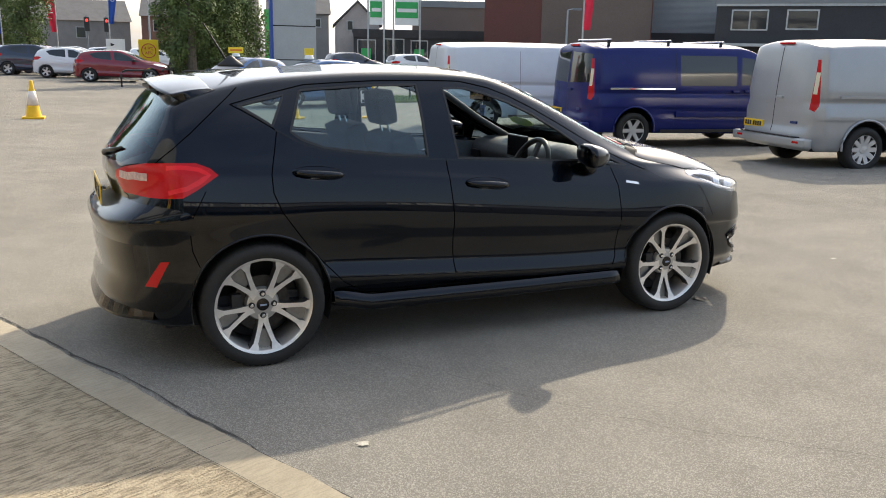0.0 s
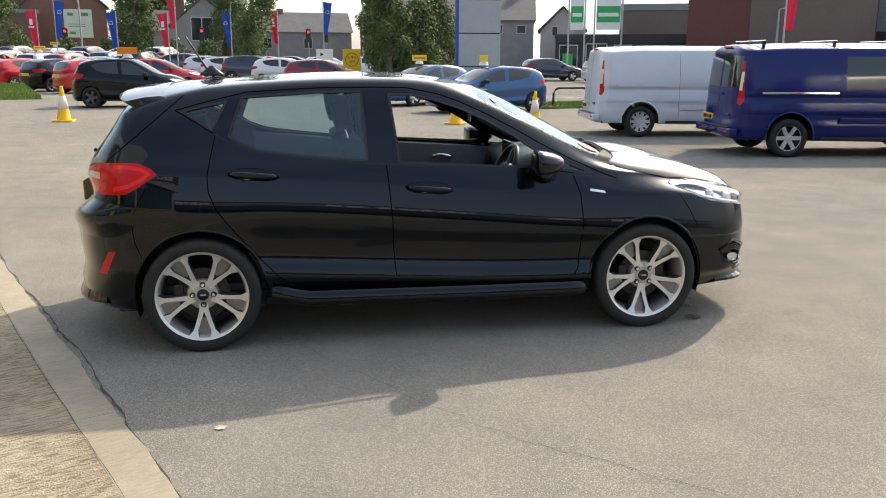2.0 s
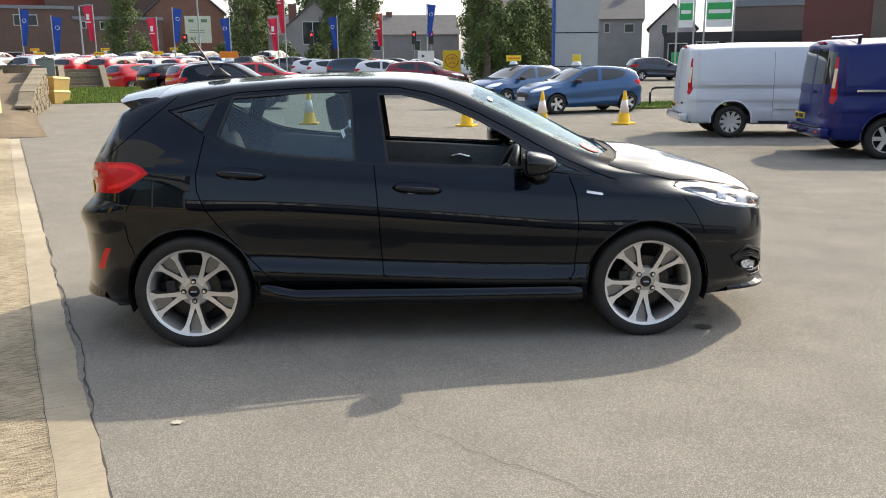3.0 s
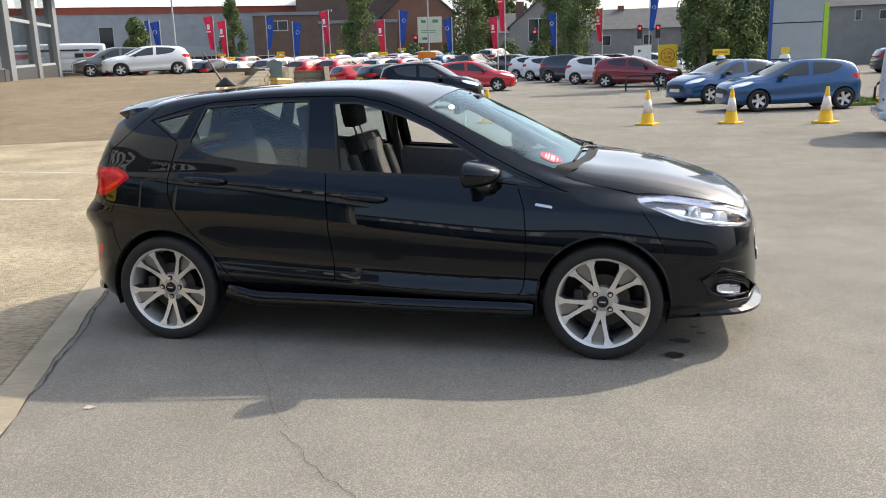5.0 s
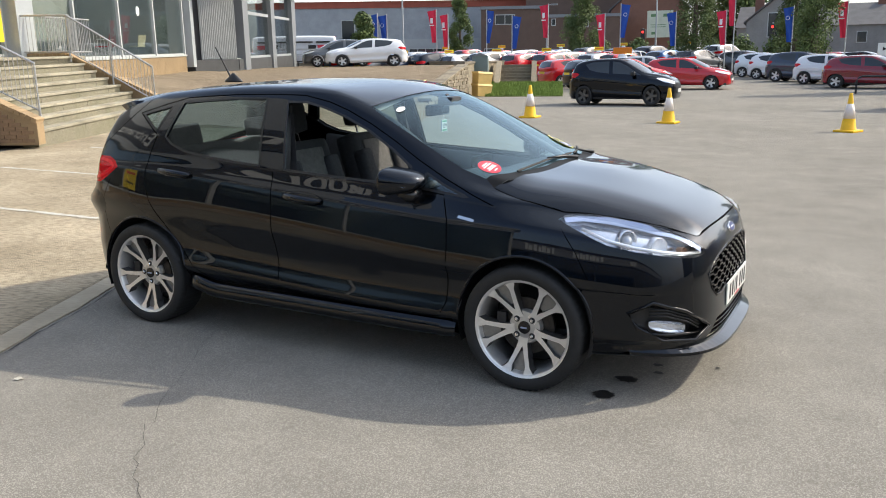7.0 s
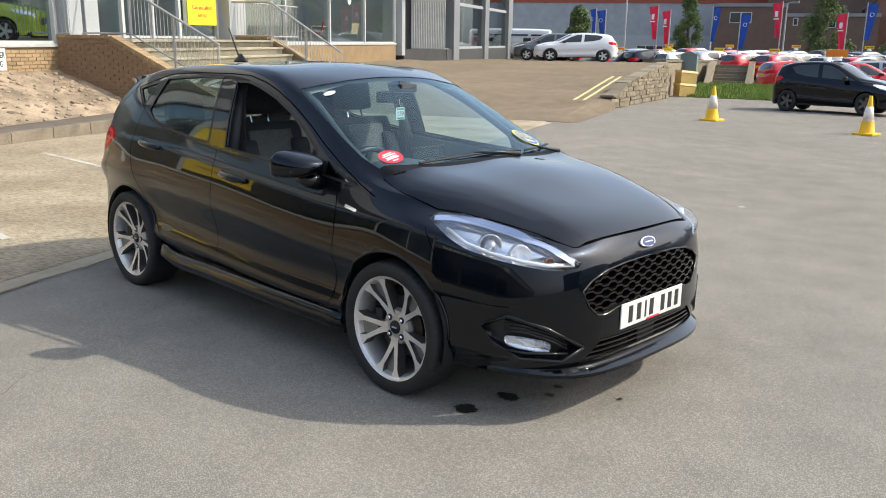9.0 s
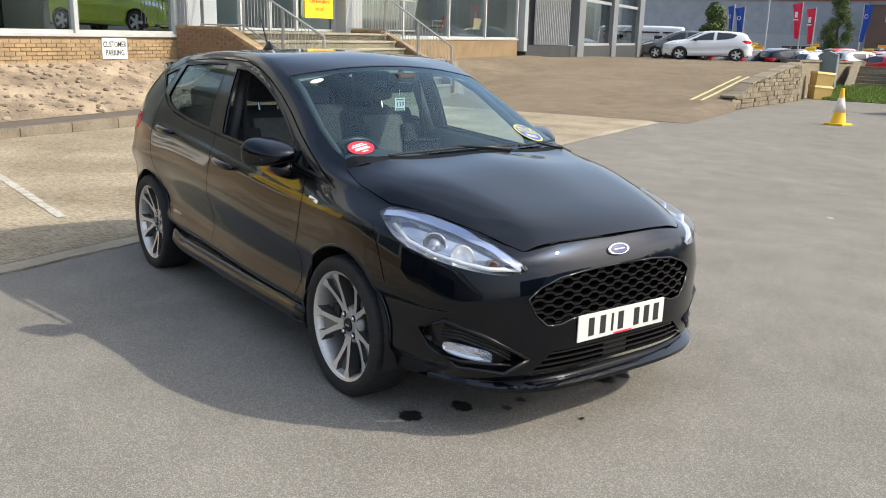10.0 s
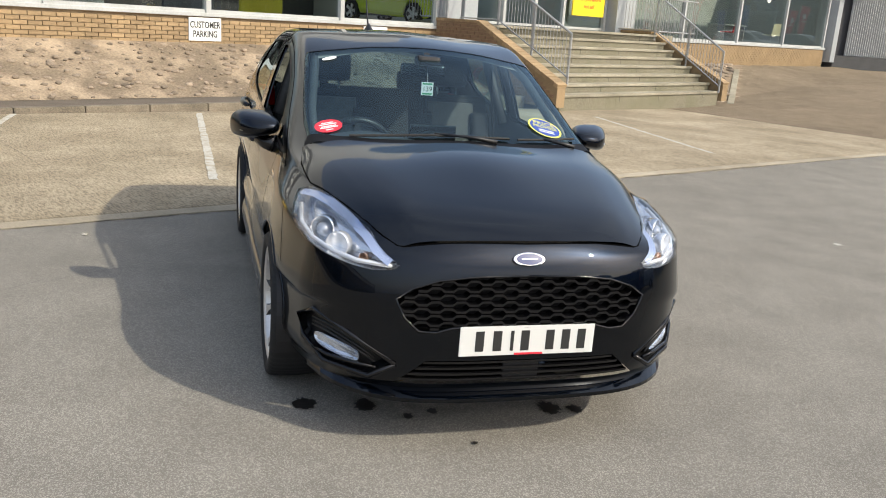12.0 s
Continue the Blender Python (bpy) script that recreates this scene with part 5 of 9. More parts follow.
hatch_glass = take(hatch, cut(hatch, [(-0.05, 1.36), (0.49, 1.35), (0.585, 1.25), (0.640, 1.12), (0.655, 1.055), (0.45, 0.985), (-0.05, 0.965)], *FACE, lambda f, c: c.x < -1.5))

panel("body", both_sides(base), PAINT, car, SKIN, "glossy black bodyshell")
for v in bonnet.verts:
    if abs(v.co.y) < 0.006:
        v.co.y = 0
# the bonnet is one even crown with a soft crease down each side
co = np.array([v.co[:] for v in bonnet.verts])
powers = [(i, j) for i in range(6) for j in range(4) if i + 2 * j < 8]
basis = lambda x, y: np.stack([((x - 1.55) / 0.45) ** i * (y / 0.7) ** (2 * j) for i, j in powers], axis=-1)
heavy = np.array([3.0 if v.is_boundary and abs(v.co.y) > 0.01 else 1.0 for v in bonnet.verts])
fit_z = np.linalg.lstsq(basis(co[:, 0], co[:, 1]) * heavy[:, None], co[:, 2] * heavy, rcond=None)[0]
for v in bonnet.verts:
    fold = 0.56 - 0.16 * (v.co.x - 1.15)
    v.co.z = float(basis(v.co.x, v.co.y) @ fit_z) + 0.002 + 0.006 * smooth_step(fold + 0.045, fold - 0.045, abs(v.co.y))
bonnet.normal_update()
rim(bonnet, 0.014, keep=lambda e: abs(e.verts[0].co.y) + abs(e.verts[1].co.y) > 0.01)
panel("bonnet", both_sides(bonnet), PAINT, car, None, "black bonnet")
panel("tailgate", both_sides(hatch), PAINT, car, SKIN, "black tailgate")
for n, b, m in (("windscreen", screen, CARGLASS), ("rear_window", hatch_glass, HATCHGLASS)):
    bmesh.ops.translate(b, vec=(0, 0, -0.003), verts=b.verts)
    panel(n, both_sides(b), m, car, SKIN).visible_shadow = False
panel("cowl", both_sides(cowl), COWLBLACK, car, SKIN, "black plastic scuttle")
for n, b, m, lab in side_parts:
    for bmx in (b, mirrored(b)):
        ob = panel(n, bmx, m, car, SKIN, lab)
        if m is TINTGLASS:
            ob.visible_shadow = False




def skirt_ledge():
    """The moulded ledge under the doors: flat on top, upright outside, tucked under; it sweeps up towards the rear wheel."""
    bm = bmesh.new()
    prev = None
    for k in range(45):
        x = -0.885 + 1.77 * k / 44
        top = 0.306 - 0.010 * (x + 0.6) / 1.4 + 0.034 * smooth_step(-0.66, -0.87, x)
        y = -curve_at(K_LINES["wide"], x) + 0.010
        end = 0.02 * smooth_step(0.83, 0.885, abs(x))
        ring = [bm.verts.new((x, y + dy + end, top + dz)) for dy, dz in ((0.06, 0.004), (0.014, 0.002), (0.004, -0.003), (-0.006, -0.030), (-0.016, -0.068), (-0.009, -0.080), (0.10, -0.086))]
        if prev:
            for i in range(6):
                bm.faces.new((prev[i], ring[i], ring[i + 1], prev[i + 1]))
        prev = ring
    bmesh.ops.recalc_face_normals(bm, faces=bm.faces)
    return bm


def arch_lip(cx, r):
    """The rolled edge of a wheel arch."""
    return tube(bmesh.new(), [(cx + r * math.cos(a), SKIN.side(cx + r * math.cos(a), HUB + 0.015 + r * math.sin(a)) + 0.003, HUB + 0.015 + r * math.sin(a))
                              for a in (math.radians(2 + 176 * k / 30) for k in range(31))], 0.008, 8)


def ribbon(pts, w, lift=0.0006, skin=None):
    """A thin strip that follows the skin."""
    skin = skin or SKIN
    P = []
    for a, b in zip(pts, pts[1:]):
        n = max(1, int((b - a).length / 0.02))
        P += [a.lerp(b, k / n) for k in range(n)]
    P.append(pts[-1])
    bm = bmesh.new()
    prev = None
    for i, p in enumerate(P):
        at, fn, idx, dist = skin.tree.find_nearest(Vector((p.x, -abs(p.y), p.z)))
        n = skin.normal(at) or fn
        d = (P[min(i + 1, len(P) - 1)] - P[max(0, i - 1)])
        d.y = d.y if p.y < 0 else d.y
        s = n.cross(d).normalized() * w / 2
        q = at + n * lift
        pr = (bm.verts.new(q + s), bm.verts.new(q - s))
        if prev:
            bm.faces.new((prev[0], pr[0], pr[1], prev[1]))
        prev = pr
    return bm


def side_path(poly):
    return [Vector((x, SKIN.side(x, z), z)) for x, z in poly]


def plan_path(poly):
    return [Vector((x, -max(y, 0), SKIN.top(x, y))) for x, y in poly]


def face_path(poly, front=True):
    return [Vector(((SKIN.front if front else SKIN.rear)(y, z), -max(y, 0), z)) for y, z in poly]


def pair(name, make, material, label="", smooth=False, parents=(None, None)):
    """The same part on the right and, mirrored, on the left."""
    out = []
    bm = make()
    for k, b in enumerate((bm, mirrored(bm))):
        out.append(part(name, b, material, parents[k] or car, label, smooth))
    return out


for pts in (side_path(FRONT_DOOR[2:11]), side_path(FRONT_DOOR[10:] + FRONT_DOOR[:1]), side_path(REAR_DOOR[10:] + REAR_DOOR[:1]),
            plan_path(BONNET[:5]), plan_path(BONNET[4:]), face_path(HATCH[5:7], False), face_path(HATCH[8:], False),
            side_path([(-1.30, 1.345), (-1.353, 1.299), (-1.446, 1.221), (-1.54, 1.14), (-1.625, 1.069), (-1.70, 1.005)])):
    pair("panel_gap", lambda pts=pts: ribbon(pts, 0.0055), GAP, "dark shut line")
pair("side_skirt", skirt_ledge, PAINT, "black side skirt", True)
for cx in (1.2465, -1.2465):
    pair("arch_lip", lambda cx=cx: arch_lip(cx, 0.341), PAINT, "", True)


def closed(poly):
    return list(poly) + [poly[0]]


for n, (poly, m) in openings.items():
    pair("window_seal", lambda poly=poly: ribbon(side_path(closed(poly)), 0.013, 0.0012), SATIN, "black rubber seal")
pair("panel_gap", lambda: ribbon(side_path(closed(DLO)), 0.006, 0.0009), GAP, "dark shut line")
pair("belt_strip", lambda: ribbon(side_path([p for p in DLO[13:]]), 0.011, 0.001), GLOSSBLACK)
pair("panel_gap", lambda: ribbon([Vector((1.42, -0.80, 0.80)), Vector((1.50, -0.83, 0.70)), Vector((1.56, -0.82, 0.58))], 0.004), GAP, "dark shut line")
pair("panel_gap", lambda: ribbon([Vector((-1.50, -0.83, 0.88)), Vector((-1.58, -0.82, 0.72)), Vector((-1.57, -0.82, 0.60)), Vector((-1.54, -0.83, 0.52))], 0.004), GAP, "dark shut line")

# the lens swells proud of the wing
lip = {v for e in lens.edges if e.is_boundary for v in e.verts}
for v in lens.verts:
    if v not in lip:
        near = min((v.co - q.co).length for q in lip)
        v.co += (SKIN.normal(v.co) or Vector((0.7, -0.7, 0))) * 0.026 * smooth_step(0, 0.07, near)
# headlamp: lens over a bright bowl with two round lights
def lamp_bowl():
    b = lens.copy()
    for v in b.verts:
        n = SKIN.normal(v.co) or Vector((0.7, -0.7, 0))
        v.co -= n * 0.012
    r = bmesh.ops.inset_region(b, faces=b.faces[:], thickness=0.016, use_boundary=True, depth=0)
    ring = set(r["faces"])
    inner = [v for f in b.faces if f not in ring for v in f.verts]
    for v in set(inner):
        v.co -= Vector((0.7, -0.55, 0.25)).normalized() * 0.085
    return b


BOWL = mat("lamp_bowl", (0.70, 0.73, 0.79), 0.2, metal=0.8)
bowls = pair("headlamp", lamp_bowl, BOWL, "clear headlamp with chrome bowl", True)
rim(lens, 0.02)
for ob in pair("lens", lambda: lens, CLEAR, "clear lens", True, bowls):
    ob.visible_shadow = False


def on_lamp(h, z, sink):
    """A place on the lamp at h along its slant and height z."""
    out = Vector((0.7513, -0.66, 0))
    org = CU * h + CV * z + out * 3
    hit = SKIN.tree.ray_cast(org, -out)[0]
    return (hit or CU * h + CV * z) - out * sink


def in_lamp(h, z, sink):
    """A place inside the lamp, sunk straight in from its lens."""
    p = on_lamp(h, z, 0)
    return p - (SKIN.normal(p) or Vector((0.7, -0.6, 0.3))) * sink


out = Vector((0.80, -0.6, 0.05)).normalized()
for h, z, r, mt in ((0.60, 0.768, 0.047, CHROME), (0.715, 0.742, 0.044, REFLECTOR), (0.84, 0.708, 0.016, mat("faint_amber", (0.45, 0.27, 0.18), 0.25, metal=0.4))):
    def ring_lamp(h=h, z=z, r=r):
        return revolve(bmesh.new(), [(0.0, -0.026), (r * 0.35, -0.022), (r * 0.7, -0.016), (r * 0.92, 0.0), (r, 0.006), (r * 1.04, 0.0), (r * 1.04, -0.03)], 28, Matrix.Translation(in_lamp(h, z, 0.024)) @ out.to_track_quat("Z", "Y").to_matrix().to_4x4())
    pair("reflector", ring_lamp, mt, "round lamp reflector", True, bowls)
    if mt is CHROME:
        pair("projector", lambda h=h, z=z, r=r: revolve(bmesh.new(), [(r * 0.62, -0.02), (r * 0.55, 0.002), (r * 0.35, 0.014), (0, 0.019)], 24, Matrix.Translation(in_lamp(h, z, 0.028)) @ out.to_track_quat("Z", "Y").to_matrix().to_4x4()), mat("projector_glass", (0.42, 0.45, 0.5), 0.06, metal=0.6), "projector lens", True, bowls)
pair("lamp_bar", lambda: ribbon([on_lamp(h, z, 0.0) for h, z in ((0.38, 0.832), (0.46, 0.836), (0.56, 0.826), (0.68, 0.801), (0.80, 0.766), (0.88, 0.731), (0.94, 0.696))], 0.034, -0.004), LAMPBLUE, "blue-grey light bar", True, bowls)
pair("lamp_bar", lambda: tube(bmesh.new(), [on_lamp(h, z, 0.02) for h, z in ((0.43, 0.795), (0.50, 0.752), (0.60, 0.724), (0.72, 0.702), (0.82, 0.686), (0.94, 0.680))], 0.009), REFLECTOR, "bright lower light bar", True, bowls)

rim(tail_lens, 0.015)
BACKLIGHT = mat("reversing_lens", (0.55, 0.40, 0.38), 0.15, spec=0.5, var=0.2, scale=60)
tails = pair("tail_lamp", lambda: tail_lens, REDLENS, "red tail lamp", True)
REDGLOW = mat("red_light_guide", (0.75, 0.012, 0.018), 0.12, spec=0.4)
on_tail = lambda pts: [Vector((x, SKIN.side(x, z), z)) for x, z in pts]
pair("light_guide", lambda: ribbon(on_tail([(-1.66, 0.985), (-1.58, 0.988), (-1.52, 0.978), (-1.478, 0.955), (-1.52, 0.925), (-1.58, 0.895), (-1.66, 0.875)]), 0.022, 0.0015), REDGLOW, "bright red light guide", False, tails)
pair("reverse_light", lambda: ribbon([Vector((-1.87, -0.47, 0.935)), Vector((-1.86, -0.56, 0.937)), Vector((-1.82, -0.66, 0.938)), Vector((-1.76, -0.70, 0.938))], 0.036, 0.0015), BACKLIGHT, "pale reversing light", False, tails)
rim(refl, 0.012)
pair("reflector", lambda: refl, REDLENS, "red bumper reflector", True)

# fog lamp pods
def pod_shape():
    b = pod.copy()
    r = bmesh.ops.inset_region(b, faces=b.faces[:], thickness=0.022, use_boundary=True)
    ring = set(r["faces"])
    for v in {v for f in b.faces if f not in ring for v in f.verts}:
        v.co -= Vector((0.055, -0.018, 0))
    return b


pods = pair("fog_lamp_pod", pod_shape, SATIN, "satin black fog lamp surround", True)
def on_front(y, z, d=0.0):
    return Vector((SKIN.front(y, z) + d, y, z))


def fog(dome=0.0, shrink=1.0):
    """A rounded oblong lamp that follows the bumper; dome lifts its middle."""
    bm = bmesh.new()
    rings = []
    for f, d in ((1.0, 0.0), (0.86, 0.55), (0.55, 0.9)):
        ring = []
        for k in range(20):
            a = 2 * math.pi * k / 20
            c, q = math.cos(a), math.sin(a)
            y = 0.072 * shrink * f * math.copysign(abs(c) ** 0.6, c)
            z = 0.027 * shrink * f * math.copysign(abs(q) ** 0.6, q) - 0.26 * y
            ring.append(bm.verts.new(on_front(y - 0.655, z + 0.355, -0.036 + dome * d)))
        rings.append(ring)
    for p, q in zip(rings, rings[1:]):
        for k in range(20):
            bm.faces.new((p[k], p[(k + 1) % 20], q[(k + 1) % 20], q[k]))
    bm.faces.new(rings[-1])
    bmesh.ops.recalc_face_normals(bm, faces=bm.faces)
    return bm


fogs = pair("fog_lamp", lambda: fog(-0.022), BOWL, "bright fog lamp", False, pods)
pair("fog_lens", lambda: fog(0.012), CLEAR, "clear fog lamp lens", True, fogs)
POD_EDGE = [(-0.47, 0.335), (-0.555, 0.278), (-0.70, 0.298), (-0.765, 0.362), (-0.775, 0.43), (-0.735, 0.482), (-0.63, 0.432), (-0.47, 0.335)]
pair("pod_frame", lambda: tube(bmesh.new(), [on_front(y, z, 0.002) for y, z in POD_EDGE], 0.010, 8), GLOSSBLACK, "gloss black pod frame", True, pods)
for k in range(3):
    pair("pod_slat", lambda k=k: tube(bmesh.new(), [on_front(y, z - 0.014 * k, -0.012) for y, z in ((-0.735, 0.448), (-0.69, 0.443), (-0.60, 0.402), (-0.535, 0.362))], 0.0045, 6), SATIN, "", True, pods)
pair("pod_shelf", lambda: tube(bmesh.new(), [on_front(y, z, -0.012) for y, z in ((-0.748, 0.338), (-0.69, 0.325), (-0.60, 0.318), (-0.53, 0.312))], 0.007, 6), GLOSSBLACK, "", True, pods)

# front splitter and rear valance lip
def lip(front, z0, z1, outd, reach):
    bm = bmesh.new()
    prev = None
    for k in range(41):
        y = -reach + 2 * reach * k / 40
        f = SKIN.front if front else SKIN.rear
        x0 = f(y, (z0 + z1) / 2 + 0.03)
        d = (outd if front else -outd) * (1 - (abs(y) / reach) ** 6)
        rise = 0.10 * max(0, abs(y) - 0.5 * reach) ** 2 / reach
        ring = [bm.verts.new(p) for p in ((x0 - 0.06 * (1 if front else -1), y, z0 + rise), (x0 + d, y, z0 + 0.006 + rise), (x0 + d, y, z0 + 0.02 + rise), (x0 - 0.02 * (1 if front else -1), y, z1 + rise))]
        if prev:
            for i in range(4):
                bm.faces.new((prev[i], ring[i], ring[(i + 1) % 4], prev[(i + 1) % 4]))
        prev = ring
    bmesh.ops.recalc_face_normals(bm, faces=bm.faces)
    return bm


part("splitter", lip(True, 0.200, 0.250, 0.042, 0.74), PAINT, car, "glossy black front splitter")
def bumper_crest():
    """The shoulder of the rear bumper, which swells out below the lamps and runs out round the corner."""
    bm = bmesh.new()
    prev = None
    for k in range(37):
        a = math.radians(14 + 76 * k / 36)
        way = Vector((math.sin(a), math.cos(a), 0))
        swell = smooth_step(14, 40, 14 + 76 * k / 36)
        ring = []
        for z, d in ((0.822, -0.003), (0.812, 0.002), (0.785, 0.014), (0.752, 0.028), (0.722, 0.032), (0.690, 0.024), (0.655, 0.010), (0.625, 0.002), (0.612, -0.003)):
            hit = SKIN.tree.ray_cast(Vector((-1.25, 0, z)) - way * 3, way)[0]
            ring.append(bm.verts.new((hit or Vector((-1.9, 0, z))) - way * (d * swell - 0.004 * (1 - swell))))
        if prev:
            for i in range(len(ring) - 1):
                bm.faces.new((prev[i], ring[i], ring[i + 1], prev[i + 1]))
        prev = ring
    bmesh.ops.recalc_face_normals(bm, faces=bm.faces)
    mid = max(bm.faces, key=lambda f: -f.calc_center_median().x)
    if mid.normal.x > 0:
        bmesh.ops.reverse_faces(bm, faces=bm.faces)
    return bm


pair("bumper_crest", bumper_crest, PAINT, "glossy bumper shoulder", True)
part("valance", lip(False, 0.235, 0.345, 0.02, 0.72), GLOSSBLACK, car, "gloss black rear valance")

# grille: rows of flattened honeycomb behind the opening
grille = part("grille_back", boxes(((1.93, -0.5, 0.44), (1.95, 0.5, 0.68))), RIMDARK, car, "dark honeycomb grille")
for row in range(9):
    z0 = 0.462 + 0.0245 * row
    bm = bmesh.new()
    pts = []
    y = -0.493
    k = row % 2
    while y < 0.52:
        pts += [(y, z0 + (0.0056 if k else -0.0056)), (y + 0.032, z0 + (0.0056 if k else -0.0056))]
        y += 0.046
        k = 1 - k
    prev = None
    for y, z in pts:
        keep = abs(y) < 0.478 and inside(UPPER, (abs(y), z))
        if not keep:
            prev = None
            continue
        x = SKIN.front(y, z)
        ring = [bm.verts.new(p) for p in ((x - 0.004, y, z - 0.0045), (x - 0.004, y, z + 0.0045), (x - 0.05, y, z + 0.0035), (x - 0.05, y, z - 0.0035))]
        if prev:
            for i in range(4):
                bm.faces.new((prev[i], ring[i], ring[(i + 1) % 4], prev[(i + 1) % 4]))
        prev = ring
    if bm.faces:
        bmesh.ops.recalc_face_normals(bm, faces=bm.faces)
        part("grille_bar", bm, GLOSSBLACK, grille)
    else:
        bm.free()
low_grille = part("lower_grille", boxes(((1.90, -0.5, 0.25), (1.92, 0.5, 0.36))), RIMDARK, car, "dark slatted lower grille")
for z in (0.275, 0.297, 0.319, 0.341):
    w = 0.465 - (z - 0.262) / 0.09 * 0.11
    bm = bmesh.new()
    prev = None
    for k in range(21):
        y = -w + 2 * w * k / 20
        x = SKIN.front(y, z)
        ring = [bm.verts.new(p) for p in ((x - 0.008, y, z - 0.004), (x - 0.006, y, z + 0.005), (x - 0.05, y, z + 0.005), (x - 0.05, y, z - 0.004))]
        if prev:
            for i in range(4):
                bm.faces.new((prev[i], ring[i], ring[(i + 1) % 4], prev[(i + 1) % 4]))
        prev = ring
    bmesh.ops.recalc_face_normals(bm, faces=bm.faces)
    part("slat", bm, GLOSSBLACK, low_grille)
part("radar_cover", boxes(((2.0, -0.07, 0.268), (2.052, 0.07, 0.345)), bevel=0.006), SATIN, car)
pair("grille_edge", lambda: tube(bmesh.new(), [on_front(-y, z, 0.001) for y, z in ((0.0, 0.659), (0.2, 0.656), (0.33, 0.642), (0.42, 0.612), (0.478, 0.575), (0.445, 0.505), (0.395, 0.46), (0.335, 0.457), (0.275, 0.474), (0.0, 0.476))], 0.0045, 6), GLOSSBLACK, "", True)

# number plates: the characters stay plain bars
def plate(x, z, face, material, rot):
    pl = new("number_plate")
    pl.parent, pl.matrix_basis = car, pose(x, 0.01, z, 90, 0, rot)
    part("plate_base", boxes(((-0.26, -0.0555, 0), (0.26, 0.0555, 0.006)), bevel=0.003), material, pl, face)
    for k, (a, w) in enumerate(((-0.185, 0.032), (-0.118, 0.032), (-0.062, 0.012), (-0.012, 0.032), (0.085, 0.032), (0.147, 0.032), (0.209, 0.032))):
        part("plate_bar", boxes(((a - w / 2, -0.038, 0.006), (a + w / 2, 0.038, 0.0075))), INK, pl)
    part("red_edge", boxes(((-0.05, -0.0545, 0.006), (0.06, -0.047, 0.0072))), REDP, pl)
    return pl


plate(2.068, 0.426, "white number plate", PLATEWHITE, 90)
plate(-1.918, 0.80, "yellow number plate", PLATEYELLOW, -90)

# oval badge on the nose
badge = new("badge")
badge.parent = car
badge.matrix_basis = Matrix.Translation(on_front(0, 0.715, 0.002)) @ Vector((1, 0, 0.55)).to_track_quat("Z", "Y").to_matrix().to_4x4() @ Matrix.Diagonal((1.0, 0.42, 1, 1))
part("badge_ring", revolve(bmesh.new(), [(0.0, 0), (0.062, 0), (0.060, 0.007), (0.054, 0.008), (0, 0.006)], 40), CHROME, badge, "chrome ring")
part("badge_face", revolve(bmesh.new(), [(0.0, 0.005), (0.052, 0.005), (0.050, 0.0085), (0, 0.0095)], 40), BLUEP, badge, "blue oval")
part("badge_mark", boxes(((-0.030, -0.005, 0.0085), (0.030, 0.005, 0.0105)), bevel=0.001), SIGNWHITE, badge, "pale mark")

# wheels and arch liners
for x in (1.2465, -1.2465):
    for sgn in (-1, 1):
        build_wheel(car, pose(x, sgn * 0.752, HUB, 90 if sgn < 0 else -90) @ Matrix.Rotation(0, 4, "Z"), turn=(-math.pi / 2 if x < 0 else -math.pi / 2 - 0.10), nuts=0.0 if x < 0 else math.pi / 4)
def liner(cx, r):
    bm = bmesh.new()
    rings = []
    for k in range(25):
        a = math.radians(-20 + 220 * k / 24)
        rings.append([bm.verts.new((cx + (r + 0.004) * math.cos(a), y, HUB + 0.015 + (r + 0.004) * math.sin(a))) for y in (-0.842, -0.5)])
    for a, b in zip(rings, rings[1:]):
        bm.faces.new((a[0], b[0], b[1], a[1]))
    bm.faces.new([rg[1] for rg in rings])
    return bm


for cx, r in ((1.2465, 0.338), (-1.2465, 0.338)):
    pair("arch_liner", lambda cx=cx, r=r: liner(cx, r), RIMDARK)
part("underbody", boxes(((-1.70, -0.70, 0.2), (1.62, 0.70, 0.29)), bevel=0.02), RIMDARK, car)

# door handles, mirrors, badge plates
def handle(x, z, slope):
    y = SKIN.side(x, z)
    h = bmesh.new()
    pts = []
    for k in range(13):
        t = k / 12
        bow = math.sin(math.pi * t) ** 0.5
        pts.append((x - 0.125 + 0.25 * t, y - 0.004 - 0.032 * bow, z + slope * (t - 0.5)))
    tube(h, pts, [0.008 + 0.012 * math.sin(math.pi * k / 12) ** 0.4 for k in range(13)], 10)
    return h


def handle_dish(x, z, slope):
    y = SKIN.side(x, z)
    bm = bmesh.new()
    ring, deep = [], bm.verts.new((x, y + 0.022, z - 0.004))
    for k in range(24):
        a = 2 * math.pi * k / 24
        px, pz = x + 0.135 * math.cos(a), z + 0.034 * math.sin(a) + slope * 0.5 * math.cos(a)
        ring.append(bm.verts.new((px, SKIN.side(px, pz) - 0.0015, pz)))
    for k in range(24):
        bm.faces.new((deep, ring[k], ring[(k + 1) % 24]))
    bmesh.ops.recalc_face_normals(bm, faces=bm.faces)
    return bm


for x, z in ((-0.955, 0.942), (-0.024, 0.850)):
    pair("handle_dish", lambda: handle_dish(x, z, -0.02), PAINT, "", True)
    pair("door_handle", lambda: handle(x, z, -0.02), PAINT, "black door handle", True)
    pair("handle_bar", lambda: tube(bmesh.new(), [(x - 0.05, SKIN.side(x, z) - 0.03, z - 0.017), (x + 0.05, SKIN.side(x, z) - 0.03, z - 0.018)], 0.003), CHROME, "thin chrome strip")


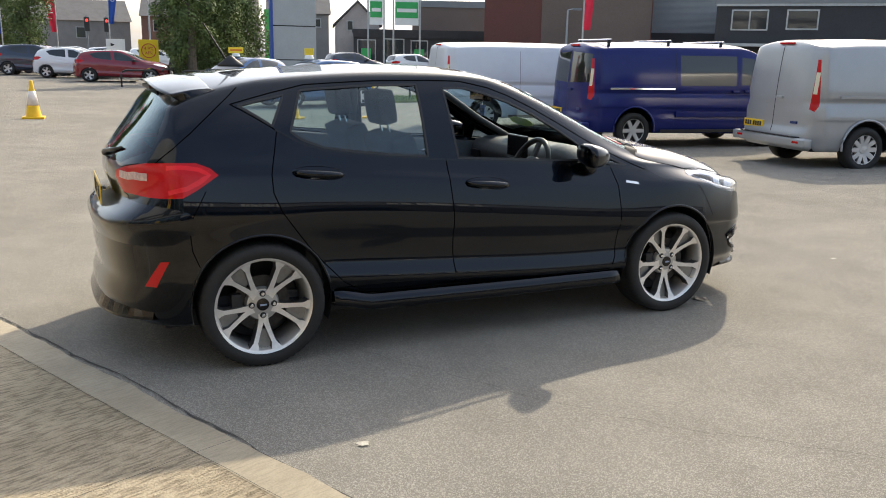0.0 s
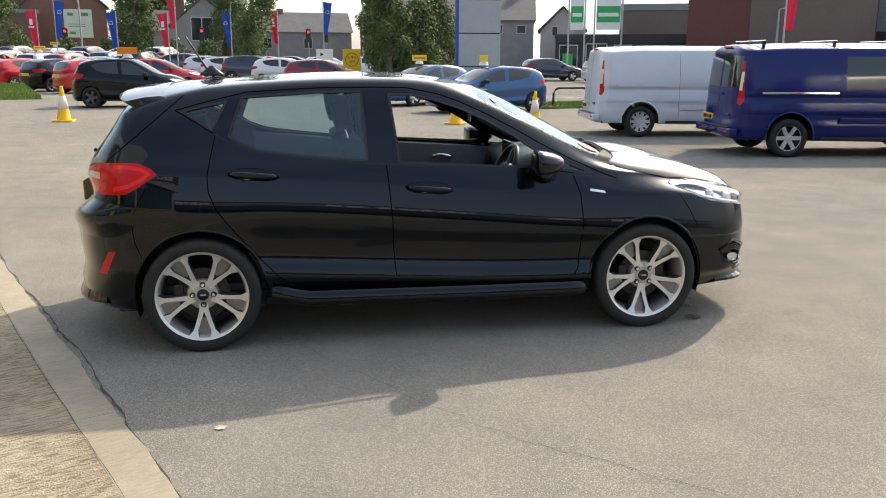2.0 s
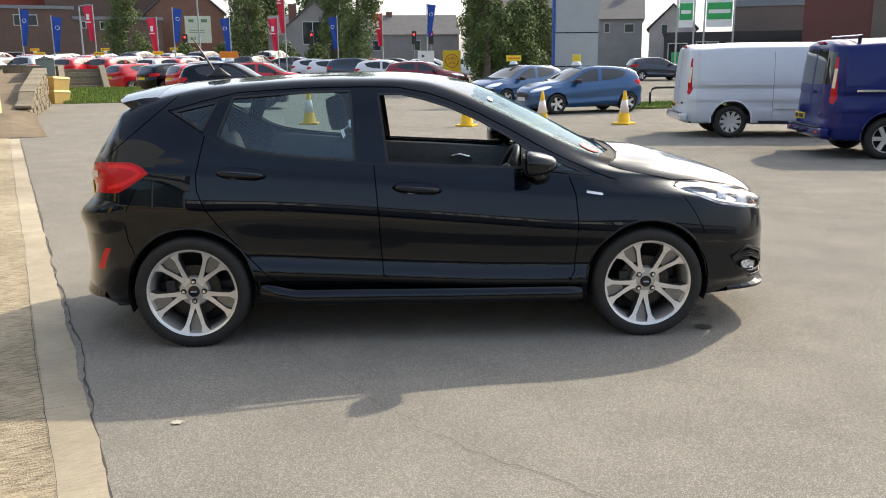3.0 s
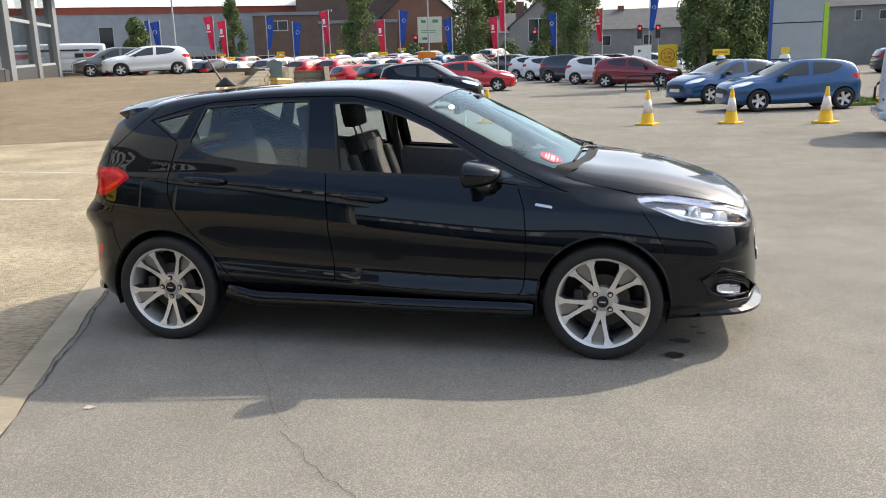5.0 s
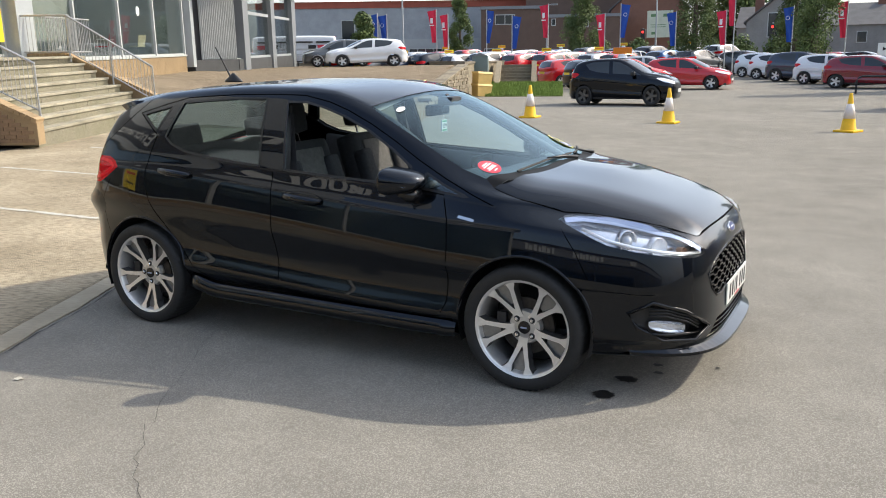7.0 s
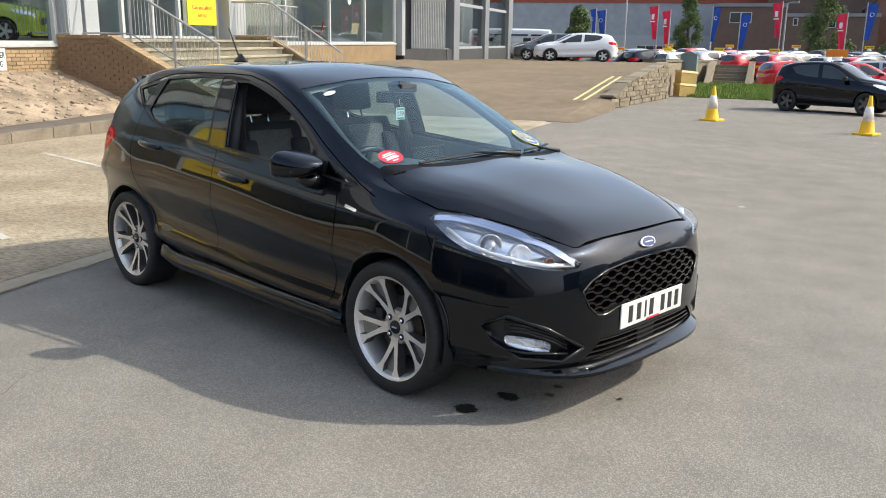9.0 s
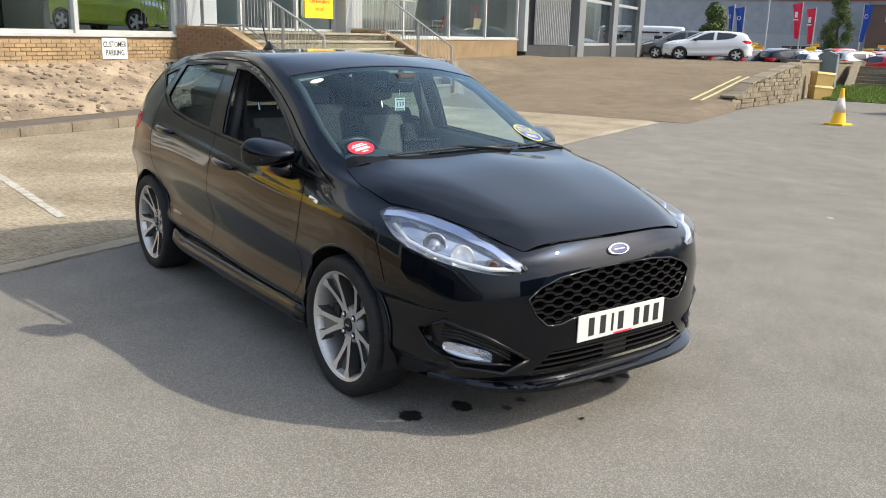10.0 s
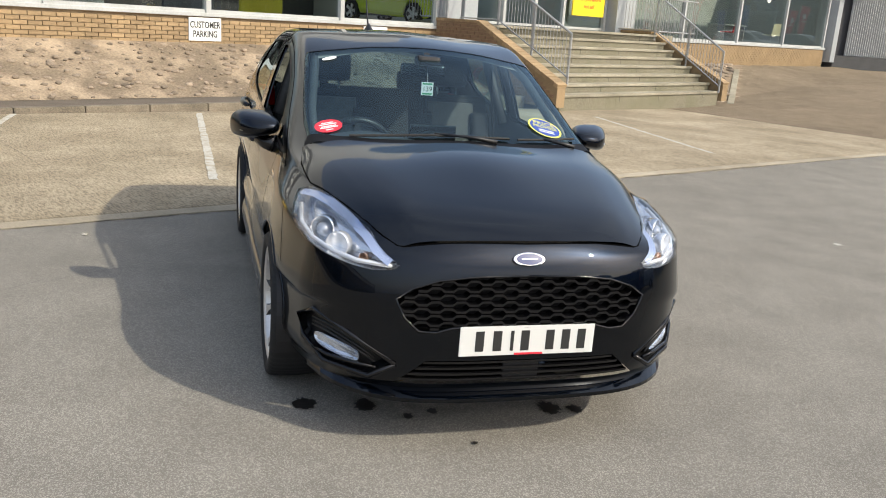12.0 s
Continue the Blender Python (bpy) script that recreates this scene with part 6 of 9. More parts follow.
def mirror_shell():
    bm = bmesh.new()
    bmesh.ops.create_uvsphere(bm, u_segments=28, v_segments=16, radius=1)
    for v in bm.verts:
        p = v.co
        sq = lambda a, e: math.copysign(abs(a) ** e, a)
        x, y, z = sq(p.x, 0.8), sq(p.y, 0.72), sq(p.z, 0.72)
        if x < 0:
            x *= 0.25
        thin = 1 - 0.22 * max(0, x)
        v.co = Vector((0.570 + 0.155 * x, -0.885 + 0.10 * y + 0.055 * x, 0.99 + 0.062 * z * (1 - 0.16 * y) * thin + 0.01 * y - 0.012 * max(0, x)))
    return bm


mir = pair("door_mirror", mirror_shell, PAINT, "black door mirror", True)
pair("mirror_glass", lambda: prism(bmesh.new(), [(0.5545, -0.955, 0.945), (0.5545, -0.815, 0.94), (0.5545, -0.815, 1.03), (0.5545, -0.95, 1.025)], (-0.004, 0, 0)), CHROME, "mirror glass", False, mir)
pair("mirror_foot", lambda: tube(bmesh.new(), [(0.61, -0.86, 0.93), (0.63, -0.82, 0.905), (0.66, -0.775, 0.90)], [0.03, 0.035, 0.045], 12), GLOSSBLACK, "", True, mir)
pair("indicator", lambda: tube(bmesh.new(), [(0.66, -0.945, 0.962), (0.69, -0.90, 0.957), (0.70, -0.86, 0.954)], 0.005), CLEAR, "", True, mir)
pair("side_badge", lambda: prism(bmesh.new(), [(0.895, SKIN.side(0.9, 0.815) - 0.001, 0.812), (0.985, SKIN.side(0.98, 0.80) - 0.001, 0.798), (0.985, SKIN.side(0.98, 0.82) - 0.001, 0.811), (0.90, SKIN.side(0.9, 0.83) - 0.001, 0.824)], (0, -0.003, 0)), CHROME, "small chrome trim badge")

# spoiler, aerial, wipers
def spoiler():
    bm = bmesh.new()
    prev = None
    for k in range(41):
        y = -0.60 + 1.2 * k / 40
        edge = (abs(y) / 0.60) ** 5
        xb, xf = -1.668 + 0.070 * edge, -1.40
        zm, zf = SKIN.top(xf, 0), SKIN.top(xf, min(abs(y), 0.575))
        zr = zm - 0.036 - 0.75 * (zm - zf) - 0.006 * edge
        ring = [bm.verts.new(p) for p in ((xf, y, zf - 0.006), (xf - 0.03, y, zf - 0.002), ((xf + xb) / 2, y, (zf + zr) / 2 + 0.005), (xb + 0.02, y, zr + 0.001), (xb, y, zr - 0.006),
                                          (xb + 0.012, y, zr - 0.014), (xb + 0.07, y, zr - 0.026 - 0.03 * edge), (-1.56, y, zr - 0.066 - 0.03 * edge), (xf, y, zf - 0.05))]
        n = len(ring)
        if prev:
            for i in range(n):
                bm.faces.new((prev[i], ring[i], ring[(i + 1) % n], prev[(i + 1) % n]))
        else:
            bm.faces.new(ring[::-1])
        prev = ring
    bm.faces.new(prev)
    bmesh.ops.recalc_face_normals(bm, faces=bm.faces)
    return bm


part("spoiler", spoiler(), PAINT, car, "black roof spoiler", True)
part("brake_light", boxes(((-1.650, -0.16, 1.318), (-1.61, 0.16, 1.338)), bevel=0.006), SATIN, car)
fin = part("aerial", revolve(bmesh.new(), [(0.05, 0), (0.045, 0.012), (0.02, 0.035), (0.008, 0.05), (0, 0.052)], 20, Matrix.Translation((-1.20, 0, 1.432)) @ Matrix.Diagonal((1.5, 0.7, 1.15, 1))), SATIN, car, "black stubby roof aerial", True)
part("aerial_rod", tube(bmesh.new(), [(-1.22, 0, 1.46), (-1.34, 0, 1.66)], [0.007, 0.0035], 8), SATIN, fin)
lift = lambda p, d: (p[0], p[1], SKIN.top(p[0], p[1]) + d)
for arm, blade in ((((1.15, 0.16), (1.11, 0.05), (1.085, -0.12)), ((1.075, -0.50), (1.09, -0.12), (1.085, 0.24))), (((1.11, 0.56), (1.08, 0.50), (1.06, 0.42)), ((1.085, 0.28), (1.055, 0.44), (0.99, 0.605)))):
    w = part("wiper", tube(bmesh.new(), [lift(p, 0.014) for p in arm], [0.012, 0.008, 0.005], 8), SATIN, car, "black wiper", True)
    part("wiper_blade", tube(bmesh.new(), [lift(p, 0.010) for p in blade], 0.006, 6), RUBBER, w)
part("rear_wiper", tube(bmesh.new(), [(SKIN.rear(y, z) - d, y, z) for y, z, d in ((0.0, 0.985, 0.006), (-0.06, 1.0, 0.02), (-0.2, 1.02, 0.014), (-0.36, 1.045, 0.008))], [0.02, 0.012, 0.009, 0.006], 8), SATIN, car, "black rear wiper", True)

# cabin
cab = new("cabin")
cab.parent = car
tagged(cab, "dark cloth car interior")
part("floor", boxes(((-1.5, -0.68, 0.25), (1.0, 0.68, 0.33)), bevel=0.02), TRIM, cab)
bm = bmesh.new()
rows = []
for i in range(13):
    x = -1.45 + 1.75 * i / 12
    rows.append([bm.verts.new((x, y, SKIN.top(x, y) - 0.035)) for y in (-0.55, -0.3, 0, 0.3, 0.55)])
for r1, r2 in zip(rows, rows[1:]):
    for k in range(4):
        bm.faces.new((r1[k], r2[k], r2[k + 1], r1[k + 1]))
part("headlining", bm, LINER, cab, "pale headlining", True)


def dash():
    bm = bmesh.new()
    prof = [(1.12, 0.93), (0.95, 0.955), (0.78, 0.95), (0.68, 0.925), (0.655, 0.86), (0.70, 0.78), (0.74, 0.62), (0.86, 0.45), (1.1, 0.4)]
    prev = None
    for k in range(25):
        y = -0.70 + 1.4 * k / 24
        hump = 0.045 * math.exp(-((y + 0.37) / 0.2) ** 2)
        ring = [bm.verts.new((x - 0.04 * hump * 10 * (0.6 < x < 0.8), y, z + (hump if 0.85 < z and x < 0.95 else 0))) for x, z in prof]
        if prev:
            for i in range(len(prof) - 1):
                bm.faces.new((prev[i], ring[i], ring[i + 1], prev[i + 1]))
        prev = ring
    bmesh.ops.recalc_face_normals(bm, faces=bm.faces)
    return bm


dashb = part("dashboard", dash(), TRIM, cab, "black moulded dashboard", True)
part("screen", boxes(((0.62, -0.12, 0.88), (0.64, 0.12, 1.02)), bevel=0.008), GLOSSBLACK, dashb, "black touchscreen")
for y in (-0.64, -0.12, 0.12, 0.64):
    part("air_vent", boxes(((0.645, y - 0.055, 0.80), (0.665, y + 0.055, 0.86)), bevel=0.008), SATIN, dashb)
sw = new("steering_wheel")
sw.parent, sw.matrix_basis = cab, pose(0.50, -0.37, 0.86, 0, -66, 0)
def torus(R, r, n=40, k=10):
    bm = bmesh.new()
    rings = [[bm.verts.new(((R + r * math.cos(b)) * math.cos(a), (R + r * math.cos(b)) * math.sin(a), r * math.sin(b))) for b in (2 * math.pi * j / k for j in range(k))] for a in (2 * math.pi * i / n for i in range(n))]
    for i in range(n):
        for j in range(k):
            bm.faces.new((rings[i][j], rings[(i + 1) % n][j], rings[(i + 1) % n][(j + 1) % k], rings[i][(j + 1) % k]))
    return bm


part("wheel_rim", torus(0.178, 0.017), SATIN, sw, "black leather rim", True)
part("airbag_cover", revolve(bmesh.new(), [(0.0, -0.03), (0.075, -0.03), (0.072, 0.01), (0.05, 0.028), (0, 0.033)], 24), TRIM, sw, "", True)
for a in (0, 180, 90):
    part("wheel_spoke", boxes(((0.06, -0.018, -0.012), (0.175, 0.018, 0.008)), bevel=0.006), TRIM, sw).matrix_basis = Matrix.Rotation(radians(a + 0), 4, "Z")
part("column", tube(bmesh.new(), [(0.52, -0.37, 0.85), (0.75, -0.37, 0.76)], 0.045, 12), TRIM, cab)


def car_seat(x, y, lean=18):
    st = new("seat")
    st.parent, st.matrix_basis = cab, pose(x, y, 0.32)
    def pad(name, lo, hi, m, mt, lab=""):
        ob = part(name, boxes((lo, hi), bevel=min(0.05, 0.45 * min(b - a for a, b in zip(lo, hi)))), mt, st, lab, True)
        ob.matrix_basis = m
        return ob
    pad("cushion", (-0.27, -0.25, 0.06), (0.27, 0.25, 0.24), pose(0, 0, 0, 0, -8), CLOTH)
    back = pad("backrest", (-0.07, -0.245, 0), (0.07, 0.245, 0.62), pose(-0.22, 0, 0.18, 0, -lean), CLOTH)
    ob = part("back_insert", boxes(((0.055, -0.15, 0.06), (0.085, 0.15, 0.56)), bevel=0.012), CLOTHGREY, back, "grey woven panel", True)
    for s in (-1, 1):
        part("bolster", boxes(((0.03, s * 0.16 - 0.035, 0.04), (0.12, s * 0.21 + 0.035, 0.5)) if s > 0 else ((0.03, -0.245, 0.04), (0.12, -0.125, 0.5)), bevel=0.035), CLOTH, back, "", True)
        part("headrest_post", tube(bmesh.new(), [(0, s * 0.06, 0.6), (0, s * 0.06, 0.68)], 0.006, 6), CHROME, back)
    pad("headrest", (-0.05, -0.13, 0), (0.05, 0.13, 0.19), pose(-0.43, 0, 0.82, 0, -lean + 8), CLOTH)
    return st


car_seat(-0.02, -0.37)
car_seat(-0.02, 0.37)
part("rear_bench", boxes(((-1.05, -0.62, 0.42), (-0.62, 0.62, 0.62)), bevel=0.05), CLOTH, cab, "", True)
ob = part("rear_backrest", boxes(((-0.07, -0.62, 0), (0.07, 0.62, 0.58)), bevel=0.05), CLOTH, cab, "", True)
ob.matrix_basis = pose(-1.08, 0, 0.50, 0, -20)
for y in (-0.38, 0.38):
    ob = part("rear_headrest", boxes(((-0.05, -0.13, 0), (0.05, 0.13, 0.15)), bevel=0.04), CLOTH, cab, "", True)
    ob.matrix_basis = pose(-1.30, y, 1.03, 0, -12)
part("console", boxes(((-0.4, -0.10, 0.3), (0.72, 0.10, 0.58)), bevel=0.04), TRIM, cab, "", True)
part("gear_lever", tube(bmesh.new(), [(0.36, 0, 0.56), (0.33, 0, 0.70)], [0.012, 0.024], 10), GLOSSBLACK, cab)
part("parcel_shelf", boxes(((-1.62, -0.6, 0.98), (-1.22, 0.6, 1.0)), bevel=0.008), TRIM, cab)
def door_card():
    bm = bmesh.new()
    xs = [-1.0 + 1.75 * i / 20 for i in range(21)]
    prev = None
    for x in xs:
        zt = curve_at(K_LINES["belt"], x) - 0.012
        w = curve_at(K_LINES["wide"], x)
        ring = [bm.verts.new((x, -y, z)) for y, z in ((w - 0.095, zt), (w - 0.125, zt - 0.01), (w - 0.14, zt - 0.15), (w - 0.185, zt - 0.22), (w - 0.185, zt - 0.28), (w - 0.14, zt - 0.34), (w - 0.14, 0.34))]
        if prev:
            for i in range(6):
                bm.faces.new((prev[i], ring[i], ring[i + 1], prev[i + 1]))
        prev = ring
    bmesh.ops.recalc_face_normals(bm, faces=bm.faces)
    return bm


cards = pair("door_card", door_card, TRIM, "black door lining", True, (cab, cab))
pair("pull_handle", lambda: tube(bmesh.new(), [(0.25, -0.70, 0.85), (0.32, -0.695, 0.862), (0.38, -0.70, 0.845), (0.40, -0.71, 0.83)], 0.011, 8), CHROME, "satin chrome door pull", True, cards)
def pillar_trim():
    bm = bmesh.new()
    return tube(bm, [(1.0, -0.635, 0.90), (0.66, -0.615, 1.08), (0.38, -0.57, 1.25), (0.2, -0.545, 1.32)], 0.022, 8)


pair("pillar_trim", pillar_trim, TRIM, "", True, (cab, cab))
pair("post_trim", lambda: tube(bmesh.new(), [(-0.25, -0.69, 0.95), (-0.30, -0.575, 1.32)], 0.032, 8), TRIM, "", True, (cab, cab))
pair("belt_strap", lambda: prism(bmesh.new(), [(-0.22, -0.665, 0.42), (-0.18, -0.665, 0.42), (-0.24, -0.595, 1.28), (-0.28, -0.595, 1.28)], (0, 0.004, 0)), CLOTH, "", False, (cab, cab))
part("rear_view_mirror", boxes(((0.33, -0.12, 1.24), (0.365, 0.12, 1.305)), bevel=0.015), GLOSSBLACK, cab, "", True)
part("mirror_stalk", tube(bmesh.new(), [(0.36, 0, 1.29), (0.42, 0, 1.355)], 0.018, 8), SATIN, cab)
part("sensor_cover", boxes(((0.38, -0.06, 1.30), (0.48, 0.06, 1.35)), bevel=0.02), SATIN, cab).matrix_basis = pose(0, 0, 0)

# stickers on the screen and a numbered hang tag
def on_screen(x, y, d=0.004):
    z = SKIN.top(x, y)
    a = Vector((0.02, 0, SKIN.top(x + 0.02, y) - z))
    b = Vector((0, 0.02, SKIN.top(x, y + 0.02) - z))
    n = a.cross(b).normalized()
    ex = b.normalized()
    ez = n
    ey = ez.cross(ex)
    m = Matrix((ex, ey, ez)).transposed().to_4x4()
    return Matrix.Translation(Vector((x, y, z - 0.003)) + n * d) @ m


def sticker(m, r, ratio, material, label):
    st = thing("sticker", m, label, "sticker")
    part("disc", revolve(bmesh.new(), [(0, 0), (r, 0), (r, 0.001), (0, 0.001)], 40, Matrix.Diagonal((1, ratio, 1, 1))), material, st)
    return st


REDSTICK = mat("red_sticker", (0.75, 0.03, 0.05), 0.4)
BLUESTICK = mat("blue_sticker", (0.02, 0.06, 0.35), 0.4)
YELSTICK = mat("yellow_sticker", (0.80, 0.75, 0.12), 0.4)
st = sticker(on_screen(0.955, -0.575), 0.062, 0.95, REDSTICK, "round red sticker with white print on the windscreen")
for z, w in ((0.028, 0.028), (0.014, 0.04), (-0.004, 0.034), (-0.016, 0.04), (-0.036, 0.016)):
    part("print_bar", boxes(((-w, z - 0.004, 0.001), (w, z + 0.004, 0.002))), SIGNWHITE, st)
st = sticker(on_screen(0.93, 0.475), 0.088, 0.95, YELSTICK, "round blue and yellow price promise sticker on the windscreen")
part("disc_inner", revolve(bmesh.new(), [(0, 0.001), (0.078, 0.001), (0.078, 0.002), (0, 0.002)], 40, Matrix.Diagonal((1, 0.95, 1, 1))), BLUESTICK, st)
words("lettering", "PRICE", 0.045, YELSTICK, st, pose(0, 0.034, 0.0025), depth=0.0005)
words("lettering", "PROMISE", 0.033, YELSTICK, st, pose(0, 0.002, 0.0025), depth=0.0005)
for z in (-0.028, -0.043):
    part("print_bar", boxes(((-0.04, z - 0.004, 0.002), (0.04, z + 0.004, 0.003))), SIGNWHITE, st)
sticker(on_screen(0.40, -0.50), 0.038, 0.45, SIGNWHITE, "small pale oval sticker at the top of the windscreen")
tag = thing("hang_tag", pose(0.378, 0.024, 1.18, 90, 0, 90), "white numbered card hanging from the inside mirror", "tag")
part("card", boxes(((-0.032, -0.034, -0.001), (0.032, 0.034, 0.001))), SIGNWHITE, tag)
part("card_back", boxes(((-0.032, -0.034, -0.003), (0.032, 0.034, -0.0015))), mat("tag_blue", (0.05, 0.22, 0.62), 0.5), tag, "blue back")
part("string", tube(bmesh.new(), [(0, 0.034, 0), (0, 0.08, -0.01)], 0.001, 5), SIGNWHITE, tag)
words("lettering", "139", 0.036, INK, tag, pose(0, -0.002, 0.0015), depth=0.0004)
words("lettering", "139", 0.036, INK, tag, pose(0, -0.002, -0.0035, 0, 180, 0), depth=0.0004)
for z in (0.025, -0.026):
    part("print_bar", boxes(((-0.026, z - 0.004, 0.001), (0.026, z + 0.004, 0.0018))), mat("tag_green", (0.05, 0.3, 0.12), 0.5), tag)


# ---- vans ----
DARKGLASS = mat("dark_car_glass", (0.012, 0.014, 0.016), 0.06, coat=0.5)
SMOKEGLASS = mat("smoked_glass", (0.024, 0.029, 0.033), 0.05, coat=0.5)
SILVERRIM = mat("silver_wheel", (0.6, 0.6, 0.6), 0.35, metal=0.6)
BLUEVAN = mat("deep_blue_paint", (0.010, 0.017, 0.118), 0.15, spec=0.3, var=0.05)
WHITEVAN = mat("white_van_paint", (0.57, 0.60, 0.65), 0.3, coat=0.3, var=0.04)
SILVERVAN = mat("silver_van_paint", (0.36, 0.37, 0.38), 0.3, metal=0.35, coat=0.3, var=0.04)
SEAM = mat("panel_gap", (0.01, 0.01, 0.01), 0.8)

VAN = dict(
    wide=[(-2.3, 0.965), (-1.9, 0.985), (0.6, 0.985), (1.4, 0.985), (1.8, 0.95), (2.1, 0.88)],
    low=[(-2.3, 0.30), (2.1, 0.24)],
    crease=[(-2.3, 0.56), (2.1, 0.52)],
    shoulder=[(-2.3, 0.98), (1.4, 0.98), (2.1, 0.86)],
    belt=[(-2.3, 1.12), (1.2, 1.10), (1.6, 1.06), (2.1, 0.94)],
    belt_in=[(-2.3, 0.012), (1.0, 0.02), (1.6, 0.05), (2.1, 0.14)],
    cant=[(-2.3, 1.80), (-1.5, 1.84), (0.7, 1.85), (1.0, 1.80), (1.25, 1.66), (1.5, 1.45), (1.75, 1.22), (1.95, 1.08), (2.1, 1.00)],
    cant_y=[(-2.3, 0.86), (0.7, 0.87), (1.25, 0.86), (1.75, 0.86), (2.1, 0.62)],
    top=[(-2.3, 1.95), (-1.0, 1.985), (0.7, 1.98), (1.0, 1.93), (1.25, 1.80), (1.5, 1.60), (1.75, 1.38), (1.95, 1.20), (2.1, 1.12)],
)
VAN_NOSE = [(2.2, 0.24), (2.35, 0.24), (2.42, 0.27), (2.46, 0.36), (2.47, 0.48), (2.468, 0.54), (2.46, 0.62), (2.44, 0.74), (2.42, 0.84), (2.39, 0.90), (2.34, 0.96), (2.30, 1.0), (2.25, 1.03), (2.21, 1.06), (2.15, 1.10), (2.1, 1.12)]
VAN_TAIL = [(-2.35, 0.3), (-2.43, 0.3), (-2.5, 0.32), (-2.54, 0.40), (-2.54, 0.52), (-2.53, 0.58), (-2.51, 0.66), (-2.505, 0.86), (-2.50, 0.98), (-2.50, 1.04), (-2.495, 1.12), (-2.47, 1.46), (-2.44, 1.76), (-2.42, 1.86), (-2.36, 1.93), (-2.3, 1.95)]


def plain_wheel(parent, m, r, w, spokes, rim_mat, k=1.0):
    wh = new("wheel")
    wh.parent, wh.matrix_basis = parent, m
    part("tyre", revolve(bmesh.new(), [(r * 0.66, -w), (r * 0.9, -w), (r, -w * 0.7), (r, w * 0.7), (r * 0.9, w), (r * 0.68, w * 0.95)], 28, closed=True), RUBBER, wh, smooth=True)
    bm = revolve(bmesh.new(), [(r * 0.70, w * 0.9), (r * 0.66, w * 0.95), (r * 0.62, w * 0.6), (r * 0.60, w * 0.2), (0, w * 0.2)], 28, caps=False)
    part("rim", bm, RIMDARK, wh, smooth=True)
    for i in range(spokes):
        a = 2 * math.pi * i / spokes
        b = prism(bmesh.new(), [(r * 0.12, -0.035, w * 0.72), (r * 0.66, -0.022 * k, w * 0.9), (r * 0.66, 0.022 * k, w * 0.9), (r * 0.12, 0.035, w * 0.72)], (0, 0, -0.03))
        part("spoke", b, rim_mat, wh).matrix_basis = Matrix.Rotation(a, 4, "Z")
    part("rim_ring", revolve(bmesh.new(), [(r * 0.62, w * 0.88), (r * 0.70, w * 0.93), (r * 0.68, w * 0.8)], 28, closed=True), rim_mat, wh, smooth=True)
    part("hub", revolve(bmesh.new(), [(r * 0.2, w * 0.6), (r * 0.19, w * 0.78), (0, w * 0.82)], 16), rim_mat, wh)
    return wh


